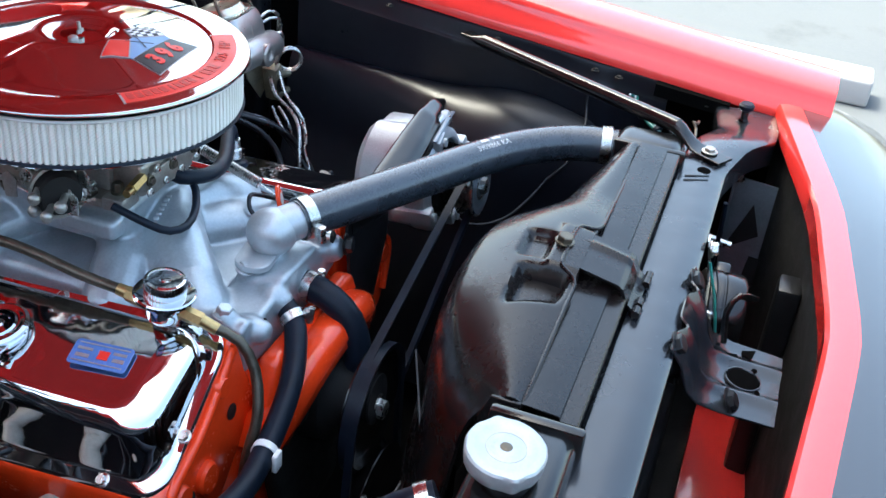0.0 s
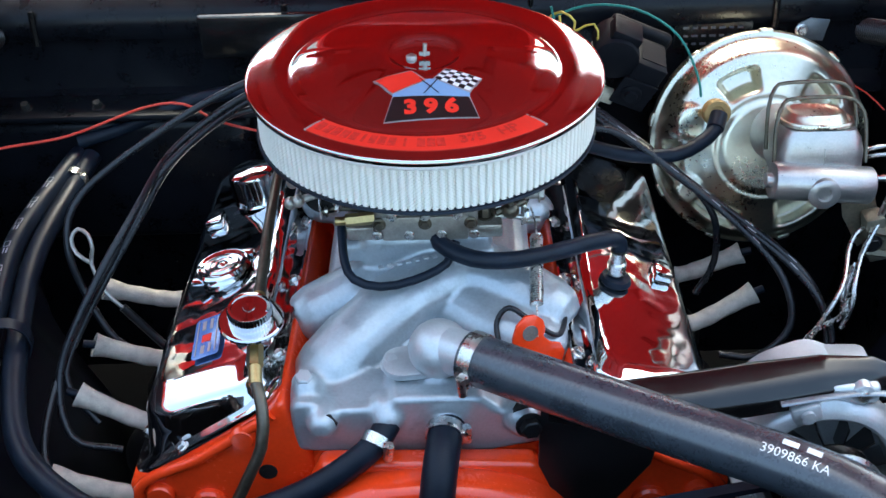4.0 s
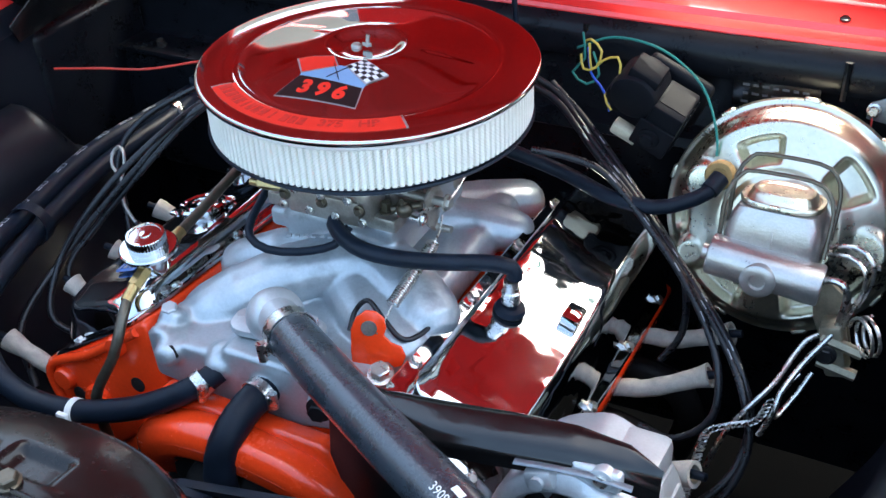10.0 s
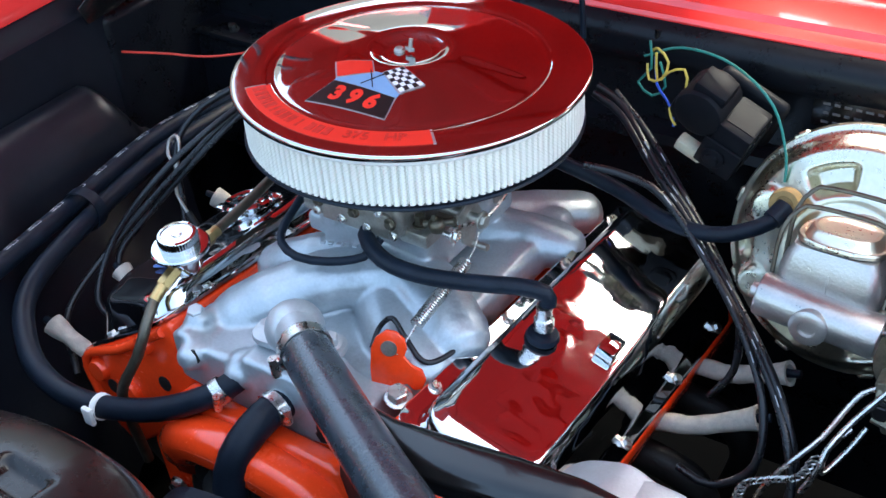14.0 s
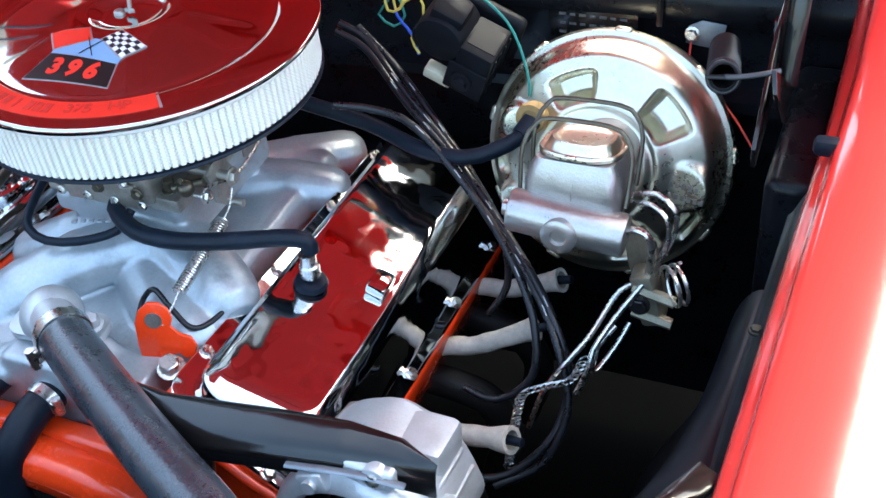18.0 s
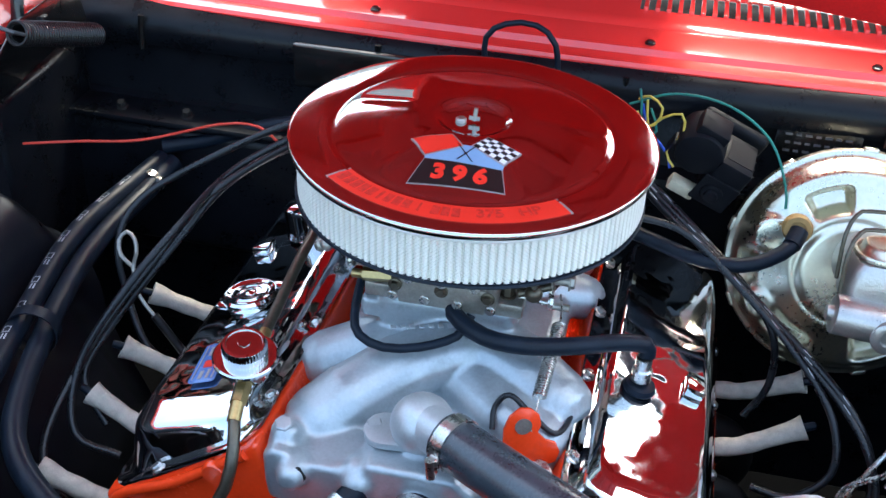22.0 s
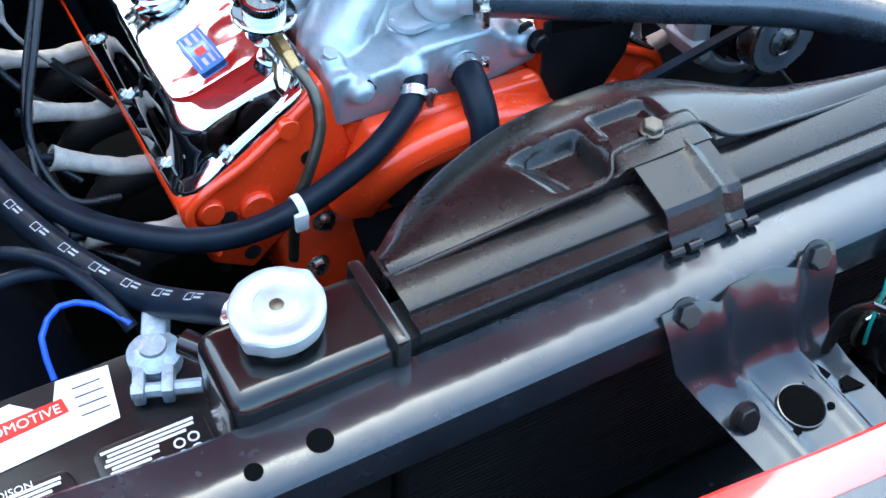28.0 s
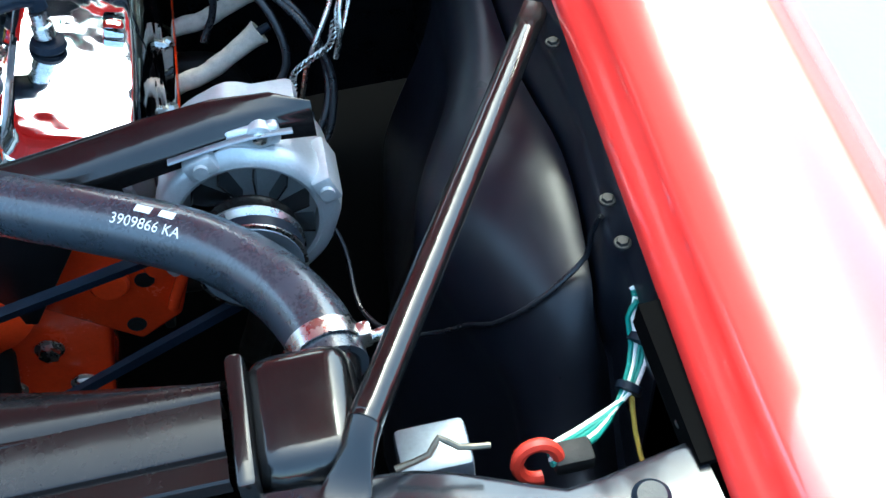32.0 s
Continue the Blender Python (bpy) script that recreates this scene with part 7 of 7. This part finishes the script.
for pts, r_ in (([(0.478, 0.014, 0.846), (0.488, 0.014, 0.851), (0.500, 0.010, 0.852), (0.506, 0.010, 0.842), (0.505, 0.014, 0.822), (0.502, 0.018, 0.795)], 0.0036),
                ([(0.480, 0.040, 0.862), (0.500, 0.028, 0.872), (0.516, 0.020, 0.866), (0.519, 0.020, 0.846), (0.512, 0.022, 0.818), (0.506, 0.022, 0.79)], 0.0024),
                ([(0.480, 0.044, 0.868), (0.504, 0.034, 0.880), (0.522, 0.026, 0.872), (0.524, 0.026, 0.85), (0.516, 0.026, 0.82)], 0.0024),
                ([(0.488, 0.020, 0.782), (0.477, 0.012, 0.776), (0.469, 0.0, 0.763), (0.459, -0.03, 0.748), (0.445, -0.05, 0.733), (0.425, -0.062, 0.70), (0.41, -0.07, 0.65)], 0.0028),
                ([(0.500, 0.012, 0.792), (0.480, -0.01, 0.764), (0.467, -0.04, 0.745), (0.465, -0.05, 0.728), (0.455, -0.058, 0.70)], 0.0030),
                ([(0.487, 0.016, 0.735), (0.478, 0.0, 0.716), (0.467, -0.02, 0.702), (0.463, -0.03, 0.706), (0.465, -0.02, 0.729), (0.477, 0.0, 0.742)], 0.0026)):
    part("pipe", tube(pts, r_, 9), STEEL, pv)
coil_line = smooth_path([(0.460, -0.045, 0.736), (0.451, -0.06, 0.72), (0.426, -0.07, 0.712), (0.410, -0.08, 0.706), (0.405, -0.09, 0.679), (0.398, -0.10, 0.62)], 0.0009)
part("armour_coil", tube([q + Vector((0.0040 * math.cos(k * 1.1), 0.0028 * math.cos(k * 1.1), 0.0040 * math.sin(k * 1.1))) for k, q in enumerate(coil_line)], 0.0011, 5, raw=True), STEEL, pv)
part("coil", tube([Vector((0.532, 0.010, 0.800)) + Vector((0.8, 0.6, 0)) * (0.0011 * k / 3 - 0.010) + Vector((-0.6, 0.8, 0)) * (0.019 * math.cos(k * 0.3)) + Vector((0, 0, 0.019 * math.sin(k * 0.3))) for k in range(46)], 0.0020, 7, raw=True), STEEL, pv)

wm = thing("wiper_motor", (0.25, 0.22, 0.83), "black wiper motor and pump on the firewall", "wiper motor")
WMR = Matrix.Translation((0.258, 0.228, 0.880)) @ Matrix.Rotation(radians(24), 4, "Y") @ Matrix.Rotation(radians(14), 4, "X") @ Matrix.Scale(0.84, 4)
part("base", moved(box((-0.010, 0.050, -0.002), (0.100, 0.02, 0.085), 0.010, 3), WMR), WMBLACK, wm)
part("motor", moved(merge(cyl((-0.048, 0.03, 0.020), (-0.048, -0.030, 0.020), 0.034, seg=30, bev=0.005), box((-0.048, -0.002, 0.052), (0.045, 0.04, 0.02), 0.004), box((-0.07, -0.01, 0.0), (0.03, 0.03, 0.03), 0.004)), WMR), WMBLACK, wm)
part("pump", moved(box((0.005, 0.0, -0.004), (0.048, 0.064, 0.076), 0.005, 2), WMR), WMBLACK, wm)
for k in range(4):
    part("rib", moved(box((0.0302, -0.022 + 0.015 * k, -0.004), (0.003, 0.004, 0.066), 0.001, 1), WMR), WMBLACK, wm)
part("pump_face", moved(box((0.002, -0.0335, -0.020), (0.054, 0.005, 0.050), 0.003), WMR), WMBLACK, wm)
part("knob", moved(lathe([(0.016, 0), (0.016, 0.003), (0.013, 0.005), (0.010, 0.005), (0.009, 0.009), (0.004, 0.0095)], (-0.002, -0.036, -0.020), (0, -1, 0), 28), WMR), WMBLACK, wm)
part("label", moved(box((0.006, 0.0, 0.0345), (0.038, 0.040, 0.001), 0.0), WMR), WMBLACK, wm)
part("terminal_block", moved(box((-0.035, -0.02, -0.048), (0.040, 0.02, 0.018), 0.003), WMR), CREAM, wm, "cream plastic terminal block")
for pts, m in (([(0.14, 0.25, 0.935), (0.19, 0.235, 0.962), (0.25, 0.225, 0.960), (0.30, 0.215, 0.93), (0.325, 0.20, 0.885), (0.33, 0.19, 0.86)], GREEN),
               ([(0.16, 0.235, 0.95), (0.165, 0.23, 0.92), (0.18, 0.225, 0.935), (0.20, 0.22, 0.945), (0.205, 0.215, 0.925), (0.19, 0.21, 0.90), (0.20, 0.205, 0.885)], YELLOW),
               ([(0.15, 0.24, 0.96), (0.155, 0.235, 0.93), (0.14, 0.235, 0.91), (0.16, 0.23, 0.90), (0.175, 0.23, 0.915), (0.165, 0.235, 0.94)], GREEN),
               ([(0.15, 0.245, 0.945), (0.162, 0.235, 0.955), (0.178, 0.228, 0.945), (0.172, 0.225, 0.925), (0.156, 0.228, 0.920), (0.15, 0.235, 0.935)], YELLOW),
               ([(0.155, 0.245, 0.94), (0.165, 0.23, 0.915), (0.18, 0.222, 0.905), (0.192, 0.215, 0.892), (0.196, 0.21, 0.88)], BLUE)):
    part("wire", tube(pts, 0.0015, 7), m, wm)
tag = thing("data_plate", (0.36, 0.308, 0.85), "black data plate with illegible stamped marks", "plate")
part("plate", box((0.365, 0.3085, 0.886), (0.10, 0.003, 0.038), 0.001), BLACK, tag)
for k in range(3):
    for j in range(7):
        part("bar", box((0.33 + j * 0.0115, 0.3066, 0.896 - k * 0.011), (0.008 - 0.002 * ((j + k) % 2), 0.0008, 0.003), 0.0), STAMP, tag)
bk = thing("relay_bracket", (0.475, 0.30, 0.87), "small black bracket with a bolt and brown wire", "bracket")
part("plate", prism([(0.468, 0.304, 0.880), (0.505, 0.304, 0.876), (0.510, 0.304, 0.905), (0.485, 0.304, 0.908), (0.470, 0.304, 0.900)], (0, -0.003, 0), 0.0008), BLUEGREY, bk)
part("bolt", hexbolt((0.475, 0.301, 0.892), (0, -1, 0.2), 0.006, 0.008), STEEL, bk)
part("wire", tube([(0.475, 0.295, 0.885), (0.48, 0.28, 0.865), (0.51, 0.26, 0.85), (0.54, 0.22, 0.845), (0.56, 0.2, 0.83)], 0.0011, 6), REDWIRE, bk)


def hinge(side, label):
    hg = thing("hinge_assembly", (side * 0.575, 0.12, 0.90), label, "hinge", "hinge assemblies")
    sx = lambda p: Vector((side * p[0], p[1], p[2]))
    a_, b_ = (Vector((0.545, 0.082, 0.978)), Vector((0.524, 0.215, 0.930))) if side > 0 else (Vector((-0.530, 0.084, 1.003)), Vector((-0.514, 0.215, 0.950)))
    part("spring_core", tube([b_, a_], 0.0115, 24, raw=True, hollow=0.9), DARK, hg)
    u, v, w = frame_of(b_ - a_)
    part("coil_spring", tube([a_.lerp(b_, k / 560) + u * (0.0130 * math.cos(k * 0.36)) + v * (0.0130 * math.sin(k * 0.36)) for k in range(561)], 0.0021, 6, raw=True), SATIN, hg)
    part("spring_end", tube([a_ + u * (0.0132 * math.cos(k * 0.3)) + v * (0.0132 * math.sin(k * 0.3)) - w * 0.003 for k in range(22)], 0.0019, 8, raw=True), SATIN, hg)
    part("spring_bar", tube([a_ + u * 0.014 - w * 0.003, a_ - u * 0.014 - w * 0.003], 0.0024, 8, raw=True), SATIN, hg)
    part("spring_hook", tube([a_ - w * 0.002, a_ - w * 0.004 + Vector((side * 0.02, 0, 0.004)), a_ + Vector((side * 0.045, 0.01, 0.006))], 0.0024, 8), STAMP, hg)
    part("base", prism([sx((0.575, 0.30, 0.93)), sx((0.578, 0.06, 0.905)), sx((0.578, 0.05, 0.93)), sx((0.575, 0.15, 0.985)), sx((0.572, 0.28, 0.99))], (side * 0.004, 0, 0), 0.001), BLACK, hg)
    part("arm", prism([sx((0.588, 0.045, 1.012)), sx((0.592, 0.035, 0.995)), sx((0.592, 0.12, 0.915)), sx((0.592, 0.16, 0.93))], (side * 0.004, 0, 0), 0.001), BLACK, hg)
    part("link", tube([sx((0.590, 0.16, 0.93)), sx((0.592, 0.20, 1.05)), sx((0.594, 0.30, 1.28))], 0.009, 10, flat=(1, 0.5)), BLACK, hg)
    part("link", tube([sx((0.582, 0.24, 0.96)), sx((0.584, 0.27, 1.08)), sx((0.586, 0.34, 1.26))], 0.009, 10, flat=(1, 0.5)), BLACK, hg)
    part("pivot", hexbolt(sx((0.577, 0.2, 0.965)), (-side, 0, 0), 0.010, 0.008), BLACK, hg)
    return hg


hinge(1, "black steel hood hinge with a coil spring tube")
hinge(-1, "black steel hood hinge with a coil spring tube")
for side in (1, -1):
    solo("fender_bumper", box((side * (0.618 + lip_x(side, 0.04)), 0.040, lip_z(0.04) + lip_up(side, 0.04) - 0.006), (0.034, 0.014, 0.016), 0.005), RUBBER, "small black rubber bumper on the fender edge", "bumper", "fender bumpers")
    for y in (-0.628, -0.494, -0.457, -0.30, -0.12):
        solo("fender_bolt", hexbolt((side * (0.596 + lip_x(side, y)), y, lip_z(y) + lip_up(side, y) - 0.058), (0, 0, 1), 0.0045, 0.004), DARK, "black bolt on the inner fender flange", "bolt", "fender bolts")

# blower case on the passenger side of the firewall
hc = thing("heater_case", (-0.38, 0.26, 0.6), "black heater blower case on the firewall", "heater case")
part("case", box((-0.42, 0.275, 0.72), (0.38, 0.05, 0.19), 0.018, 4), FIREWALL, hc)
part("ledge", box((-0.42, 0.27, 0.822), (0.40, 0.06, 0.010), 0.004), FIREWALL, hc)
for x in (-0.427, -0.312, -0.52):
    part("bolt", hexbolt((x, 0.262, 0.828), (0, -0.3, 1), 0.006, 0.010), DARK, hc)
part("cover_plate", box((-0.19, 0.300, 0.905), (0.20, 0.012, 0.06), 0.004), BLACK, hc)

# battery
bt = thing("battery", (-0.45, -0.53, 0.56), "black car battery with white labels and corroded terminals", "battery")
part("case", box((-0.455, -0.535, 0.655), (0.215, 0.165, 0.205), 0.006, 3), SATIN, bt)
part("lid_top", box((-0.455, -0.535, 0.759), (0.210, 0.160, 0.008), 0.003), SATIN, bt)
lab = part("label", prism([(x, y, 0.7635) for x, y in ((-0.530, -0.468), (-0.488, -0.463), (-0.462, -0.486), (-0.452, -0.458), (-0.412, -0.461), (-0.418, -0.512), (-0.530, -0.520))], (0, 0, 0.0006)), DECAL_WHITE, bt, "white and red sticker")
part("stripe", prism([(-0.530, -0.480, 0.7643), (-0.452, -0.476, 0.7643), (-0.450, -0.490, 0.7643), (-0.530, -0.497, 0.7643)], (0, 0, 0.0006)), DECAL_RED, lab)
bm = lettering("AUTOMOTIVE", 0.012, 0.0002)
part("lettering", moved(bm, Matrix.Translation((-0.493, -0.486, 0.7652)) @ Matrix.Rotation(radians(2), 4, "Z")), DECAL_WHITE, lab)
for k in range(4):
    part("bar", box((-0.432, -0.471 - 0.009 * k, 0.7643), (0.022, 0.0012, 0.0006), 0.0), STAMP, lab)
for cx, cy in ((-0.405, -0.560), (-0.505, -0.565)):
    vent = part("vent_cap", prism([(cx + a, cy + b, 0.763) for a, b in rrect(-0.042, 0.042, -0.026, 0.026, 0.010)], (0, 0, 0.006), 0.002), SATIN, bt)
    if cx < -0.45:
        part("lettering", moved(lettering("POISON", 0.0085, 0.0002), Matrix.Translation((cx, cy + 0.023, 0.7694))), DECAL_WHITE, vent)
    for k in range(11):
        wide = (0.070 if k < 3 else 0.040) - 0.005 * ((k * 7) % 3)
        part("bar", box((cx - 0.036 + wide / 2 + 0.002 * ((k * 5) % 3), cy + 0.0195 - 0.0039 * k, 0.7693), (wide, 0.0024, 0.0006), 0.0, 1), DECAL_WHITE, vent)
    for dx, dy in ((0.018, 0.003), (0.029, 0.004), (0.018, -0.008), (0.029, -0.007), (0.024, -0.017)):
        part("pictogram", lathe([(0.003, 0), (0.0045, 0), (0.0045, 0.0006), (0.003, 0.0006)], (cx + dx, cy + dy, 0.769), (0, 0, 1), 12, False, False), DECAL_WHITE, vent)
for x, y, ang in ((-0.378, -0.478, -20), (-0.548, -0.478, 15)):
    R = Matrix.Translation((x, y, 0.766)) @ Matrix.Rotation(radians(ang), 4, "Z") @ Matrix.Scale(1.2, 4)
    cl = part("terminal_clamp", moved(merge(lathe([(0.017, 0), (0.0175, 0.012), (0.012, 0.016), (0.009, 0.017), (0.0088, 0.020)], (0, 0, 0), (0, 0, 1), 26), box((0, 0.028, 0.008), (0.018, 0.040, 0.016), 0.005), box((-0.009, -0.022, 0.007), (0.008, 0.022, 0.014), 0.002), box((0.009, -0.022, 0.007), (0.008, 0.022, 0.014), 0.002)), R), LEAD, bt, "corroded lead terminal clamp")
    part("bolt", moved(cyl((-0.014, -0.026, 0.007), (0.030, -0.026, 0.007), 0.005, seg=8), R), LEAD, cl)
hose("battery_cable", [(-0.385, -0.445, 0.776), (-0.395, -0.42, 0.79), (-0.42, -0.375, 0.80), (-0.455, -0.34, 0.795), (-0.48, -0.32, 0.765), (-0.49, -0.30, 0.70)], 0.006, RUBBER, "thick black battery cable", "cable")
hose("battery_cable", [(-0.545, -0.445, 0.778), (-0.535, -0.415, 0.79), (-0.50, -0.385, 0.80), (-0.45, -0.37, 0.795), (-0.40, -0.375, 0.775), (-0.36, -0.39, 0.74)], 0.006, RUBBER, "thick black battery cable across the battery tray", "cable")
hose("sense_wire", [(-0.385, -0.445, 0.782), (-0.405, -0.42, 0.79), (-0.430, -0.41, 0.790), (-0.450, -0.43, 0.785), (-0.452, -0.458, 0.766)], 0.0026, BLUE, "thin blue wire by the battery terminal", "wire", 8)
hose("sense_wire", [(-0.545, -0.445, 0.782), (-0.56, -0.425, 0.79), (-0.578, -0.43, 0.785), (-0.585, -0.46, 0.77), (-0.59, -0.50, 0.75)], 0.0026, BLUE, "thin blue wire by the battery terminal", "wire", 8)

# headlamp wiring at the driver side front corner
for k, m in enumerate((GREEN, WHITE, GREEN, GREEN, WHITE)):
    d = 0.0030 * (k - 2)
    hose("headlamp_wire", [(0.604, -0.520 + d, 0.834), (0.603 + d, -0.530, 0.822), (0.603 + d, -0.541, 0.806), (0.588 + d * 0.7, -0.566, 0.794), (0.556, -0.592 + d, 0.798), (0.520, -0.612 + d, 0.812)], 0.0020, m, "coloured headlamp wire in a taped bundle", "wire", 8, "headlamp wires")
for p in ((0.603, -0.540, 0.808), (0.588, -0.566, 0.794)):
    solo("wire_tape", lathe([(0.008, -0.003), (0.0092, -0.0025), (0.0092, 0.0025), (0.008, 0.003)], p, (-0.5, -0.6, -0.3), 16), RUBBER, "black tape round the wire bundle", "tape", "wire tapes")
hose("headlamp_wire", [(0.590, -0.566, 0.79), (0.588, -0.585, 0.77), (0.590, -0.61, 0.75), (0.60, -0.63, 0.74)], 0.0018, YELLOW, "thin yellow wire hanging from the bundle", "wire", 8)
conn = thing("wire_connector", (0.512, -0.615, 0.80), "red ring connector on the headlamp wires", "connector")
part("ring", tube([Vector((0.512, -0.614, 0.812)) + Vector((0.013 * math.cos(k * 0.35), 0.004 * math.sin(k * 0.35), 0.013 * math.sin(k * 0.35))) for k in range(15)], 0.0045, 8, raw=True), REDWIRE, conn)
part("plug", box((0.535, -0.612, 0.806), (0.026, 0.018, 0.014), 0.003), DARK, conn)
hb_ = thing("horn_relay", (0.45, -0.61, 0.80), "grey plated horn relay beside the radiator", "relay")
part("box", box((0.450, -0.606, 0.822), (0.044, 0.034, 0.044), 0.004), BLUEGREY, hb_)
part("wire_guard", tube([(0.425, -0.630, 0.868), (0.445, -0.628, 0.872), (0.452, -0.622, 0.878), (0.462, -0.627, 0.872), (0.480, -0.628, 0.868)], 0.002, 8), FUELPIPE, hb_)
hose("fender_wire", [(0.400, -0.262, 0.716), (0.409, -0.262, 0.711), (0.425, -0.29, 0.675), (0.428, -0.34, 0.652), (0.452, -0.385, 0.662), (0.488, -0.415, 0.692), (0.508, -0.429, 0.714), (0.522, -0.449, 0.735), (0.546, -0.464, 0.766), (0.574, -0.461, 0.787), (0.592, -0.456, 0.803), (0.596, -0.453, 0.824), (0.600, -0.458, 0.845)], 0.0022, WIRE, "thin black wire along the inner fender", "wire", 8)
